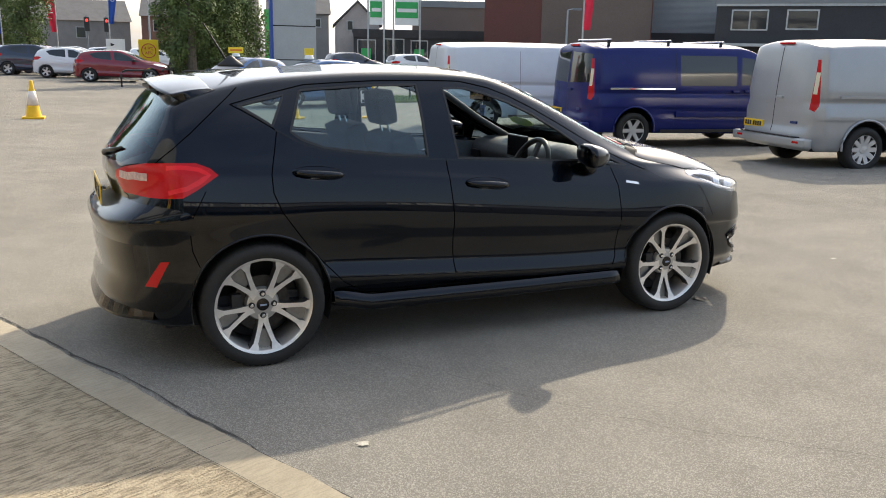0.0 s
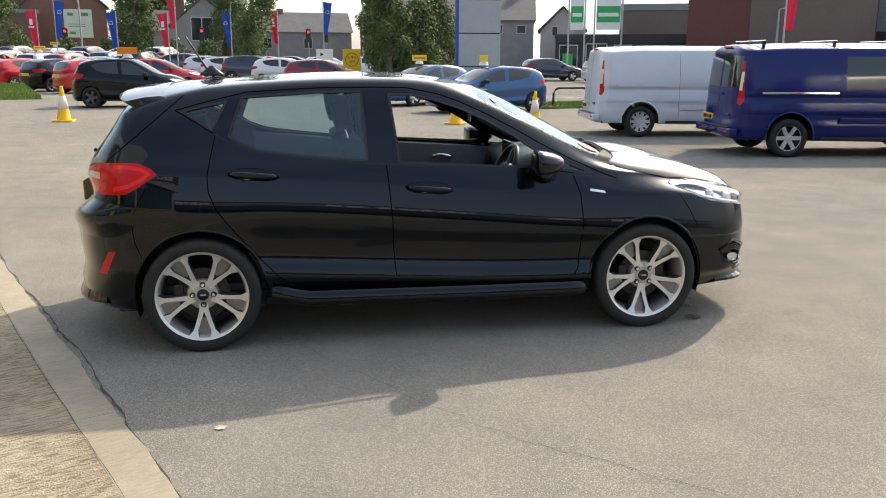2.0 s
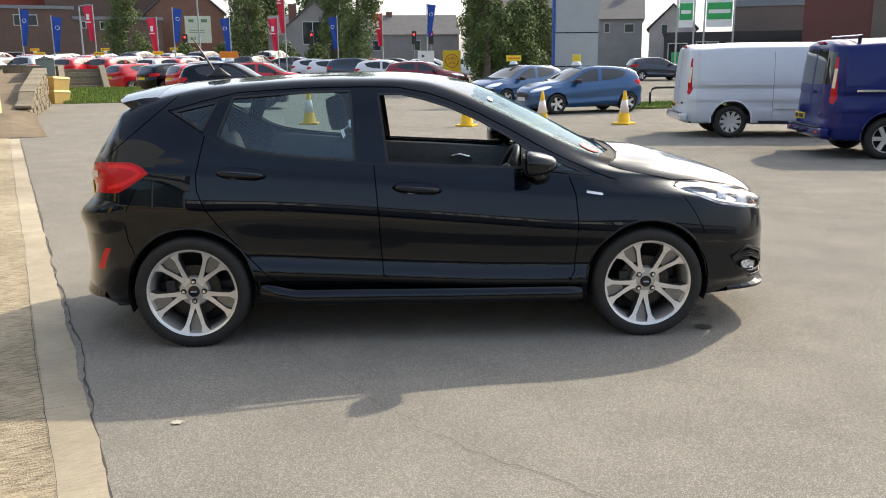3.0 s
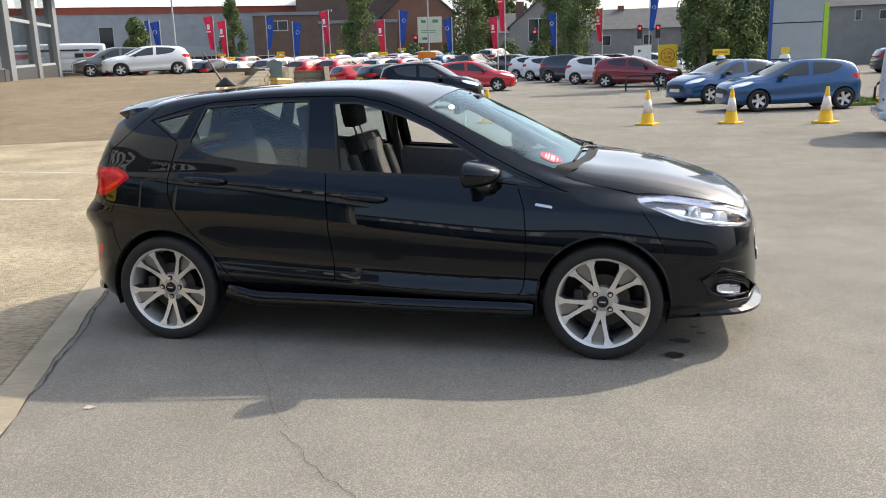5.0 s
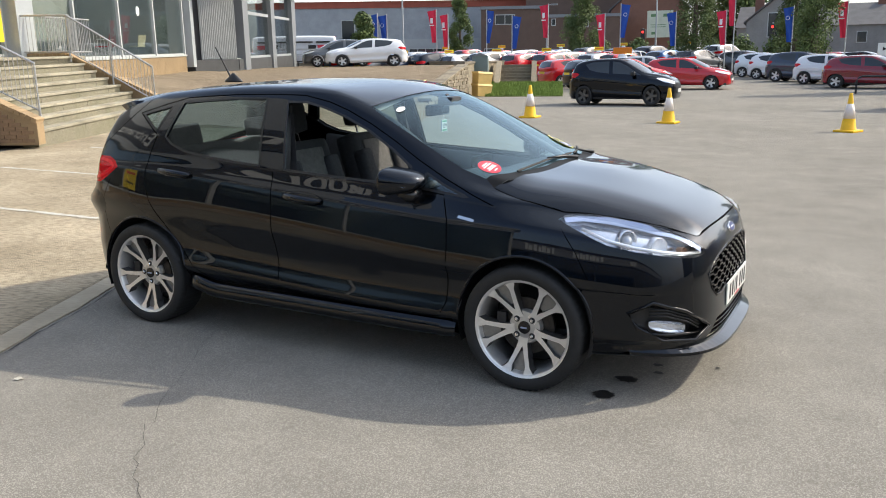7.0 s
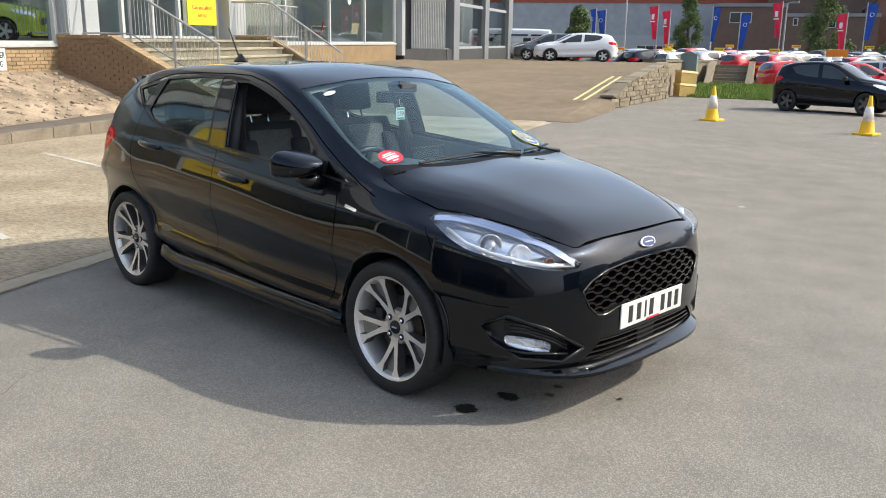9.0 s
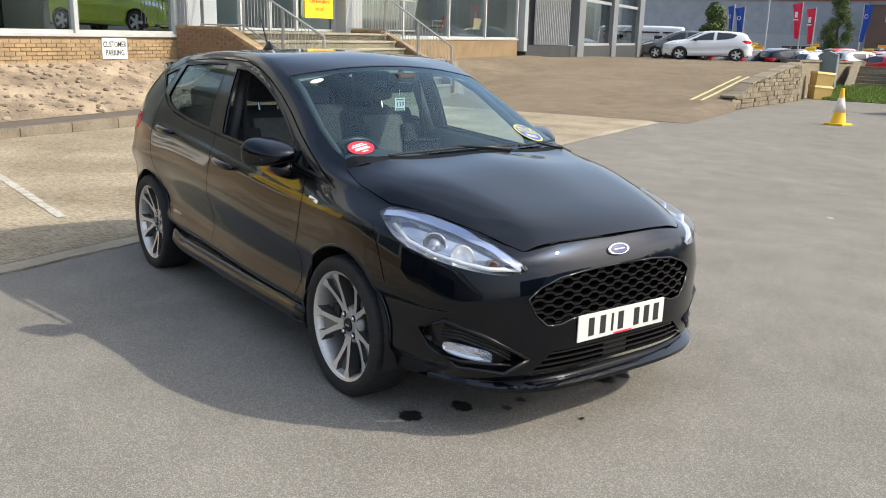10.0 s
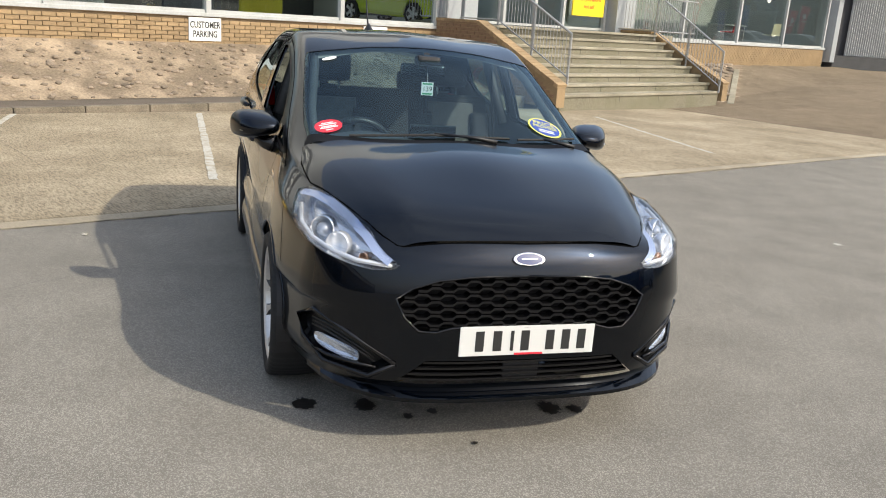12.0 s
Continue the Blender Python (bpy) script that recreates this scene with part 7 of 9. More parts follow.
def van(m, paint, label, glazed, bars, alloy_spokes):
    v = thing("van", m, label, "van", "vans on the lot")
    bm = shell(VAN, VAN_NOSE, VAN_TAIL, -2.3, 2.1, 0.1, 14, 3, corner=(0.24, 0.40), tail_corner=(0.24, 0.40))
    sk = Skin(bm)
    rt = lambda f, c: f.normal.y < -0.3
    for cx in (1.40, -1.56):
        bmesh.ops.delete(bm, geom=cut(bm, circle(cx, 0.36, 0.42, 28), *SIDE, lambda f, c: c.y < -0.5), context="FACES")
    sides = []
    win = [("door_window", [(0.72, 1.20), (0.72, 1.72), (0.98, 1.70), (1.22, 1.56), (1.50, 1.30), (1.58, 1.20)])]
    if glazed:
        win += [("side_window", [(-0.62, 1.18), (-0.62, 1.74), (0.60, 1.74), (0.60, 1.18)])]
    for n, poly in win:
        sides.append((n, take(bm, cut(bm, poly, *SIDE, rt)), SMOKEGLASS))
    ws = take(bm, cut(bm, [(1.02, -0.05), (1.0, 0.80), (1.72, 0.83), (1.82, 0.6), (1.90, -0.05)], *PLAN, lambda f, c: f.normal.z > 0.2 and c.z > 1.05))
    lamp = take(bm, cut(bm, [(1.9, 0.92), (2.25, 0.88), (2.40, 0.80), (2.2, 0.72), (1.95, 0.80)], *SIDE, lambda f, c: c.y < -0.4))
    tl = take(bm, cut(bm, [(h - 0.09, z) for h, z in ((-1.10, 0.93), (-1.02, 0.90), (-0.965, 0.98), (-0.965, 1.12), (-0.985, 1.40), (-1.01, 1.66), (-1.055, 1.66), (-1.06, 1.40), (-1.075, 1.20))], (s2, -s2, 0), (0, 0, 1), lambda f, c: c.y < -0.5 and c.x < -2.0))
    rear_glass = None
    if glazed:
        rear_glass = take(bm, cut(bm, [(0.05, 1.20), (0.05, 1.78), (0.78, 1.74), (0.80, 1.22)], *FACE, lambda f, c: c.x < -2.3))
    panel("body", both_sides(bm), paint, v, sk)
    panel("windscreen", both_sides(ws), DARKGLASS, v, sk)
    for n, b, mt in sides + [("headlamp", lamp, REFLECTOR), ("tail_lamp", tl, REDLENS)] + ([("rear_window", rear_glass, DARKGLASS)] if rear_glass else []):
        for q in (b, mirrored(b)):
            o = panel(n, q, mt, v, sk)
            if n == "tail_lamp":
                sgn = 1 if o.data.vertices[0].co.y > 0 else -1
                part("lamp_inset", ribbon([Vector((-2.47, sgn * 0.86, 1.16)), Vector((-2.46, sgn * 0.86, 1.30)), Vector((-2.44, sgn * 0.85, 1.48))], 0.060, 0.002, sk) if sgn < 0 else mirrored(ribbon([Vector((-2.47, -0.86, 1.16)), Vector((-2.46, -0.86, 1.30)), Vector((-2.44, -0.85, 1.48))], 0.060, 0.002, sk)), CREAM, o, "clear lamp inset")
    for x in (-1.56, 1.40):
        for s in (-1, 1):
            plain_wheel(v, pose(x, s * 0.87, 0.34, 90 if s < 0 else -90), 0.34, 0.11, alloy_spokes, SILVERRIM, 1.5)
        part("arch", tube(bmesh.new(), [(x + 0.425 * math.cos(a), sk.side(x, 0.8) - 0.002, 0.36 + 0.425 * math.sin(a)) for a in (math.radians(-5 + 190 * k / 16) for k in range(17))], 0.018, 6), paint, v)
    part("underbody", boxes(((-2.4, -0.85, 0.3), (2.2, 0.85, 0.5)), bevel=0.02), RIMDARK, v)
    for s in (-1, 1):
        y = s * 0.987
        for x in (-0.72, 0.66, 1.34):
            b = ribbon([Vector((x, sk.side(x, z), z)) for z in ((0.42, 0.8, 1.1, 1.4, 1.78) if x < 1 else (0.8, 0.95, 1.08))], 0.007, 0.002, sk)
            part("door_gap", b if s < 0 else mirrored(b), SEAM, v)
        part("slide_rail", boxes(((-2.1, y - 0.012, 1.10), (-0.75, y + 0.012, 1.135)), bevel=0.004), CHROME if glazed else paint, v)
        part("rub_strip", boxes(((-0.70, y - 0.02, 0.60), (1.05, y + 0.012, 0.70)), bevel=0.01), paint, v)
        part("sill_strip", boxes(((-1.0, y - 0.012, 0.30), (1.0, y + 0.012, 0.36)), bevel=0.01), RIMDARK, v)
        for x in (0.50, 0.78):
            part("door_handle", boxes(((x, y - 0.03, 1.06), (x + 0.16, y + 0.03, 1.10)), bevel=0.012), paint, v)
        part("door_mirror", boxes(((1.42, s * 1.02 - 0.09, 1.12), (1.55, s * 1.02 + 0.13 * s + 0.05, 1.38)), bevel=0.03), RIMDARK, v, smooth=True)
    part("bumper", boxes(((-2.60, -0.93, 0.36), (-2.46, 0.93, 0.50)), bevel=0.03), paint, v, smooth=True)
    part("bumper_step", boxes(((-2.61, -0.7, 0.50), (-2.50, 0.7, 0.515)), bevel=0.004), RIMDARK, v)
    part("door_gap", ribbon([Vector((sk.rear(0.002, z), -0.002, z)) for z in (0.55, 0.8, 1.1, 1.5, 1.85)], 0.016, 0.002, sk), SEAM, v)
    part("high_brake_light", boxes(((-2.435, -0.22, 1.885), (-2.40, 0.12, 1.915)), bevel=0.005), REDLENS, v)
    part("rear_handle", boxes(((-2.535, -0.20, 1.06), (-2.48, -0.04, 1.10)), bevel=0.012), paint, v)
    part("rear_badge", boxes(((-2.525, -0.60, 0.70), (-2.49, -0.45, 0.74)), bevel=0.008), BLUEP, v)
    np_ = part("number_plate", boxes(((-2.525, 0.22, 0.58), (-2.50, 0.74, 0.70)), bevel=0.003), PLATEYELLOW, v, "yellow number plate")
    for k, y in enumerate((0.29, 0.35, 0.41, 0.47, 0.56, 0.62, 0.68)):
        part("plate_bar", boxes(((-2.531, y - 0.02, 0.605), (-2.525, y + 0.02, 0.675))), INK, np_)
    for s in (-1, 1):
        part("bumper_reflector", boxes(((-2.606, s * 0.72 - 0.07, 0.42), (-2.598, s * 0.72 + 0.07, 0.455))), REDLENS, v)
    if bars:
        for x in (-2.0, -0.75, 0.4):
            b = part("roof_bar", tube(bmesh.new(), [(x, -0.72, 2.006), (x, 0.72, 2.006)], 0.013), CHROME, v, "aluminium roof bar")
            for y in (-0.62, 0.62):
                part("bar_foot", boxes(((x - 0.025, y - 0.015, 1.90), (x + 0.025, y + 0.015, 2.0))), RIMDARK, b)
        part("tow_bar", tube(bmesh.new(), [(-2.45, 0, 0.4), (-2.68, 0, 0.4), (-2.70, 0, 0.46)], 0.03), RIMDARK, v)
    return v


van(pose(9.58, 8.88, -0.155, 0, 0, -9.0), BLUEVAN, "deep blue panel van with roof bars and dark windows", True, True, 6)
van(pose(8.62, 13.06, -0.16, 0, 0, -9.0), WHITEVAN, "plain white panel van with silver wheels", False, False, 10)
van(pose(10.77, 4.73, -0.11, 0, 0, -11.0), SILVERVAN, "silver panel van with tall red and clear tail lamps", False, False, 10)
yard_van = van(pose(-33.0, 41.5, 1.2, 0, 0, 218), WHITEVAN, "white panel van with printed bars on the upper yard", False, False, 10)
for k, (x0, x1, z0, z1, mt) in enumerate(((-2.0, -1.1, 1.50, 1.60, INK), (-0.9, 0.3, 1.50, 1.60, INK), (-2.0, -1.2, 1.12, 1.36, REDP), (-1.1, -0.6, 1.12, 1.36, INK))):
    part("print_bar", boxes(((x0, 0.95, z0), (x1, 1.004, z1))), mt, yard_van)


# ---- parked cars ----
def parked_car(name="parked_car"):
    """A simple hatchback, built once and then copied in other colours."""
    c = thing(name, Matrix(), "red hatchback parked on the sales lot", "car", "cars for sale")
    bm = shell(K_LINES, NOSE, TAIL, -1.6, 1.75, 0.09, 10, 2)
    sk = Skin(bm)
    for cx, r in ((1.2465, 0.362), (-1.2465, 0.352)):
        bmesh.ops.delete(bm, geom=cut(bm, circle(cx, HUB, r, 20), *SIDE, lambda f, c: c.y < -0.45), context="FACES")
    sides = []
    for poly in ([(-1.22, 1.26), (-0.95, 1.33), (-0.35, 1.36), (-0.32, 0.99), (-0.75, 1.03), (-1.05, 1.10)], [(-0.22, 1.355), (0.05, 1.32), (0.32, 1.21), (0.60, 1.05), (0.85, 0.93), (-0.19, 0.985)]):
        sides.append(("side_window", take(bm, cut(bm, poly, *SIDE, right)), SMOKEGLASS))
    sides.append(("headlamp", take(bm, cut(bm, LAMP, CU, CV, lambda f, c: c.x > 1.2 and c.y < -0.25)), REFLECTOR))
    sides.append(("tail_lamp", take(bm, cut(bm, TAILLAMP, RU, CV, behind)), REDLENS))
    gr = take(bm, cut(bm, UPPER, *FACE, lambda f, c: c.x > 1.6))
    ws = take(bm, cut(bm, SCREEN, *PLAN, upward))
    rg = take(bm, cut(bm, [(-0.05, 1.34), (0.46, 1.32), (0.56, 1.06), (-0.05, 0.98)], *FACE, lambda f, c: c.x < -1.5))
    body = panel("body", both_sides(bm), PAINT, c, sk)
    for n, b, mt in (("windscreen", ws, SMOKEGLASS), ("rear_window", rg, DARKGLASS), ("grille", gr, RIMDARK)):
        panel(n, both_sides(b), mt, c, sk)
    for n, b, mt in sides:
        for q in (b, mirrored(b)):
            panel(n, q, mt, c, sk)
    for x in (1.2465, -1.2465):
        for s in (-1, 1):
            plain_wheel(c, pose(x, s * 0.76, 0.31, 90 if s < 0 else -90), 0.31, 0.10, 5, SILVERRIM, 2.0)
    part("underbody", boxes(((-1.75, -0.72, 0.2), (1.9, 0.72, 0.3))), RIMDARK, c)
    for s in (-1, 1):
        part("door_mirror", boxes(((0.52, s * 0.93 - 0.09, 0.92), (0.66, s * 0.93 + 0.09, 1.04)), bevel=0.03), RIMDARK, c, smooth=True)
    for x, mt in ((2.07, PLATEWHITE), (-1.93, PLATEYELLOW)):
        part("number_plate", boxes(((x - 0.008, -0.26, 0.40 if x > 0 else 0.70), (x + 0.008, 0.26, 0.51 if x > 0 else 0.81))), mt, c)
    return c


CARCOL = dict(
    red=mat("red_car_paint", (0.50, 0.012, 0.018), 0.2, coat=0.9), blue=mat("blue_car_paint", (0.006, 0.068, 0.195), 0.3, metal=0.35, coat=1.0),
    white=mat("white_car_paint", (0.72, 0.73, 0.74), 0.25, coat=0.7), black=PAINT, grey=mat("grey_car_paint", (0.12, 0.125, 0.13), 0.25, coat=0.8, metal=0.3),
    silver=mat("silver_car_paint", (0.45, 0.46, 0.47), 0.28, coat=0.6, metal=0.4), maroon=mat("maroon_car_paint", (0.20, 0.008, 0.018), 0.2, coat=0.9),
    lime=mat("lime_car_paint", (0.42, 0.50, 0.03), 0.25, coat=0.8), navy=mat("navy_car_paint", (0.02, 0.03, 0.055), 0.2, coat=0.9))
SAY = dict(red="bright red", blue="mid blue", white="white", black="black", grey="dark grey", silver="silver", maroon="dark red", lime="lime green", navy="dark navy")
first_car = None


def put_car(x, y, yaw, colour, size=(1, 1, 1), z=None, what="hatchback", extra="on the sales lot", rims=SILVERRIM):
    """One more parked car; size stretches it to another model, rims gives its wheels another finish."""
    global first_car
    z = lot(x, y) if z is None else z
    if first_car is None:
        first_car = parked_car()
        c = first_car
        c.matrix_basis = pose(x, y, z, 0, 0, yaw)
    else:
        c = copy_thing(first_car, pose(x, y, z, 0, 0, yaw))
    c.scale = size
    for o in c.children:
        if o.name.split(".")[0] == "body":
            o.material_slots[0].link = "OBJECT"
            o.material_slots[0].material = CARCOL[colour]
        elif o.name.split(".")[0] == "wheel":
            for q in o.children:
                if q.name.split(".")[0] in ("spoke", "rim_ring", "hub"):
                    q.material_slots[0].link = "OBJECT"
                    q.material_slots[0].material = rims
    tagged(c, f"{SAY[colour]} {what} parked {extra}", "car", "cars for sale")
    return c


def roof_board(x, y, z, yaw, face=YELLOW):
    """A yellow price board on a magnetic foot, standing on a car's roof."""
    b = thing("roof_board", pose(x, y, z, 0, 0, yaw), "small yellow price board on a car roof", "sign", "roof price boards")
    part("foot", revolve(bmesh.new(), [(0.16, 0), (0.12, 0.10), (0, 0.12)], 16), SIGNWHITE, b)
    part("board", boxes(((-0.30, -0.02, 0.11), (0.30, 0.02, 0.32)), bevel=0.01), face, b)
    part("print_bar", boxes(((-0.24, -0.024, 0.18), (0.24, -0.02, 0.25))), ORANGE, b)


near_cars = [
    (5.75, 21.75, 196, "blue", (1, 1, 1), "hot hatchback", "beside the cones"), (4.35, 26.2, 214, "blue", (1, 1, 1), "hatchback", "beside another blue car"),
    (-5.5, 23.2, 3, "black", (0.88, 0.96, 1.03), "city car", "near the traffic cones"), (-6.4, 36.2, 2, "red", (1, 1, 1), "hatchback", "behind a small black car"),
    (1.3, 38.1, -10, "maroon", (1.06, 1.02, 0.99), "hatchback", "at the end of a row"), (-0.5, 42.2, -12, "white", (1, 1, 1.02), "hatchback", "in a row of cars"),
    (-2.2, 45.6, -12, "navy", (1.05, 1.03, 1.10), "crossover car", "in a row of cars"), (-3.8, 49.2, -12, "white", (1, 1, 1.02), "hatchback", "in a row of cars"),
    (-5.2, 52.8, -12, "white", (1, 1, 1.04), "hatchback", "in a row of cars"), (-7.0, 57.2, -12, "grey", (1.08, 1.04, 1.13), "crossover car", "in a row of cars"),
    (-9.4, 40.5, 20, "silver", (1.03, 1, 1.05), "hatchback", "behind a red car"), (-10.6, 36.6, 48, "black", (1, 1, 1), "hatchback", "with its tail to the steps"),
    (-8.7, 34.6, 40, "red", (1, 1, 1), "hatchback", "beside a small black car"), (-12.9, 38.9, 52, "red", (1, 1, 1), "hatchback", "beyond the stone steps"),
]
for x, y, yaw, col, size, what, extra in near_cars:
    put_car(x, y, yaw, col, size, None, what, extra, ALLOYGREY if col == "black" else SILVERRIM)
# a white crossover and others on the upper yard
put_car(-23.05, 34.65, 216, "white", (1.10, 1.04, 1.02), 1.2, "crossover car", "on the upper yard")
put_car(-25.9, 36.1, 216, "grey", (1.02, 1.02, 1.04), 1.2, "crossover car", "on the upper yard")
put_car(-27.6, 38.3, 216, "white", (1.02, 1.02, 1.02), 1.2, "hatchback", "on the upper yard")
lime_car = put_car(0, 0, 0, "lime", (0.92, 0.98, 1.0), 0, "hatchback", "on the showroom floor behind the window")
lime_car.matrix_basis = FRONT @ pose(8.4, 4.7, SILL + 0.01, 0, 0, -80) @ Matrix.Diagonal((0.92, 0.98, 1.0, 1.0))
# long rows beyond, of which mostly the roofs show
rnd = random.Random(11)
cols = ["red", "white", "grey", "red", "silver", "navy", "white", "red", "black", "blue"]
k = 0
for row, (ax, ay, bx, by, n, z) in enumerate(((-15.5, 43.5, -27.5, 39.6, 8, 0.36), (-12.5, 47.5, -31, 46.0, 12, 0.3), (-9.5, 53.5, -34, 51.0, 13, 0.45), (-9.0, 60, -38, 57.5, 13, 0.7))):
    for i in range(n):
        t = i / (n - 1)
        put_car(ax + (bx - ax) * t + rnd.uniform(-0.2, 0.2), ay + (by - ay) * t, 68 + rnd.uniform(-3, 3), cols[(k * 7 + row) % 10], (1, 1, rnd.choice((1, 1, 1.08))), z, "car", "in a long row on the sales lot")
        if row in (1, 3) and i % 2:
            roof_board(ax + (bx - ax) * t - 0.15, ay + (by - ay) * t, z + 1.5, 20)
        k += 1
for x, y in ((0.2, 58), (2.6, 59), (5.4, 60), (-1.6, 62)):
    put_car(x, y, -10, cols[int(x * 3 + y) % 10], z=lot(x, y), what="car", extra="at the far edge of the lot")
for x, y, yaw, col in ((19.6, 46, 5, "white"), (21.8, 43.2, 8, "black"), (16.5, 49, 5, "navy"), (24.0, 40.5, 150, "silver"), (12.3, 20.6, 20, "silver")):
    put_car(x, y, yaw, col, what="car", extra="in the next car park")
roof_board(5.6, 21.8, lot(5.6, 21.8) + 1.47, 100)
roof_board(4.2, 26.2, lot(4, 26) + 1.47, 20)
roof_board(-5.55, 23.2, 1.51, 15, ORANGE)

# ---- cones ----
CONEY = mat("cone_yellow", (0.86, 0.50, 0.01), 0.5, var=0.1, scale=8)
CONEW = mat("cone_sleeve", (0.74, 0.66, 0.60), 0.4, var=0.1, scale=10)


def traffic_cone(x, y, first=[None]):
    z = lot(x, y)
    if first[0] is None:
        c = thing("traffic_cone", pose(x, y, z), "yellow traffic cone with a pale reflective sleeve on asphalt", "traffic cone", "traffic cones")
        bm = boxes(((-0.23, -0.23, 0), (0.23, 0.23, 0.05)), bevel=0.02)
        part("base", bm, CONEY, c)
        part("body", revolve(bmesh.new(), [(0.175, 0.045), (0.165, 0.06), (0.125, 0.30), (0.06, 0.66), (0.035, 0.84), (0.03, 0.85), (0, 0.85)], 24), CONEY, c, smooth=True)
        part("sleeve", revolve(bmesh.new(), [(0.128, 0.30), (0.130, 0.30), (0.071, 0.62), (0.069, 0.62)], 24, closed=True), CONEW, c, "pale reflective sleeve", True)
        first[0] = c
    else:
        copy_thing(first[0], pose(x, y, z, 0, 0, x * 40))


for x, y in ((-6.02, 16.6), (-2.36, 16.6), (1.66, 16.4), (3.64, 16.6), (5.75, 16.45)):
    traffic_cone(x, y)


# ---- signs and flags ----
pylon = thing("pylon_sign", pose(7.0, 28.8, -0.1, 0, 0, 0), "tall grey dealership pylon with a blue edge", "sign")
for k in range(5):
    part("panel", boxes(((-0.815, -0.12, 0.02 + 1.30 * k), (0.9, 0.12, 1.30 * k + 1.28)), bevel=0.006), LIGHTGREY, pylon)
part("core", boxes(((-0.80, -0.10, 0), (0.88, 0.10, 6.5))), SEAM, pylon)
part("edge", boxes(((-0.91, -0.14, 0), (-0.82, 0.14, 6.5))), mat("pylon_blue", (0.02, 0.07, 0.30), 0.4), pylon, "blue edge strip")
part("mark", boxes(((-0.25, -0.126, 4.18), (0.45, -0.12, 4.46))), GREY, pylon, "dark wordmark as a plain bar")
forecourt = thing("forecourt_sign", pose(10.75, 46, lot(10.75, 46)), "green forecourt sign with a lime edge on the next lot", "sign")
part("panel", boxes(((-0.75, -0.08, 0), (0.50, 0.08, 3.85)), bevel=0.01), mat("forecourt_green", (0.06, 0.36, 0.08), 0.45, var=0.08), forecourt)
part("edge", boxes(((0.50, -0.10, 0), (0.75, 0.10, 3.9)), bevel=0.01), mat("lime_edge", (0.40, 0.62, 0.03), 0.45, var=0.06), forecourt, "lime green edge")
board = thing("offer_board", pose(2.9, 41.2, lot(2.9, 41), 0, 0, 0), "yellow finance board with a red ring on legs", "sign")
part("panel", boxes(((-0.48, -0.03, 0.45), (0.48, 0.03, 1.95)), bevel=0.01), YELLOW, board)
for r0, r1 in ((0.32, 0.36),):
    part("ring", revolve(bmesh.new(), [(r0, 0), (r1, 0), (r1, 0.012), (r0, 0.012)], 32, pose(0, -0.03, 1.4, 90), closed=True), REDP, board, "red ring")
words("lettering", "4.9%", 0.25, REDP, board, pose(0, -0.034, 1.50, 90))
words("lettering", "APR", 0.22, REDP, board, pose(0, -0.034, 1.28, 90))
for x in (-0.4, 0.4):
    part("leg", boxes(((x - 0.03, -0.02, 0), (x + 0.03, 0.02, 0.5))), STEEL, board)
sales = thing("sales_sign", pose(1.65, 45.2, lot(1.6, 45)), "white sales sign on two posts", "sign")
part("panel", boxes(((-0.48, -0.02, 1.0), (0.48, 0.02, 1.95)), bevel=0.01), SIGNWHITE, sales)
words("lettering", "SALES", 0.24, GREY, sales, pose(0, -0.024, 1.22, 90))
part("arrow", prism(bmesh.new(), [(-0.25, -0.024, 1.55), (-0.05, -0.024, 1.65), (-0.25, -0.024, 1.75)], (0, -0.004, 0)), INK, sales)
for x in (-0.4, 0.4):
    part("post", boxes(((x - 0.03, 0, 0), (x + 0.03, 0.04, 1.9))), STEEL, sales)
FLAGRED = mat("red_flag", (0.70, 0.02, 0.06), 0.7, var=0.1, scale=2)
FLAGBLUE = mat("blue_flag", (0.012, 0.07, 0.36), 0.7, var=0.1, scale=2)


def flag(x, y, ztop, colour, lean=1, drop=2.2, width=0.62, zg=None):
    """A cloth banner that hangs from a leaning pole."""
    zg = lot(x, y) if zg is None else zg
    f = thing("flag", pose(x, y, zg, 0, 0, random.Random(int(x * 10)).uniform(-25, 25)), ("red" if colour is FLAGRED else "blue") + " cloth banner hanging on a white pole", "flag", "banners on poles")
    top = ztop - zg
    part("pole", tube(bmesh.new(), [(0, 0, 0), (0, 0, top)], [0.045, 0.03], 8), WHITEPAINT, f)
    bm = bmesh.new()
    rows = []
    for i in range(11):
        t = i / 10
        z = top - 0.05 - drop * t
        w = width * (1 - 0.55 * t ** 0.8) if lean else width
        rows.append([bm.verts.new((-lean * w * s - (0.03 if lean > 0 else -0.03), 0.06 * math.sin(6 * s + 5 * t), z - 0.10 * s * (1 - t))) for s in (0, 0.2, 0.4, 0.6, 0.8, 1)])
    for a, b in zip(rows, rows[1:]):
        for k in range(5):
            bm.faces.new((a[k], b[k], b[k + 1], a[k + 1]))
    part("cloth", bm, colour, f, smooth=True)
    if colour is FLAGBLUE:
        part("mark", revolve(bmesh.new(), [(0.10, 0), (0.125, 0), (0.125, 0.01), (0.10, 0.01)], 20, pose(-lean * 0.32, -0.08, top - 0.75, 90), closed=True), SIGNWHITE, f, "white oval ring")
    else:
        part("mark", boxes(((-lean * 0.32 - 0.09, -0.09, top - 0.95), (-lean * 0.32 + 0.09, -0.08, top - 0.6))), SIGNWHITE, f, "pale emblem")
        part("mark_bar", boxes(((-lean * 0.32 - 0.16, -0.09, top - 1.12), (-lean * 0.32 + 0.16, -0.08, top - 1.05))), SIGNWHITE, f, "pale bar")


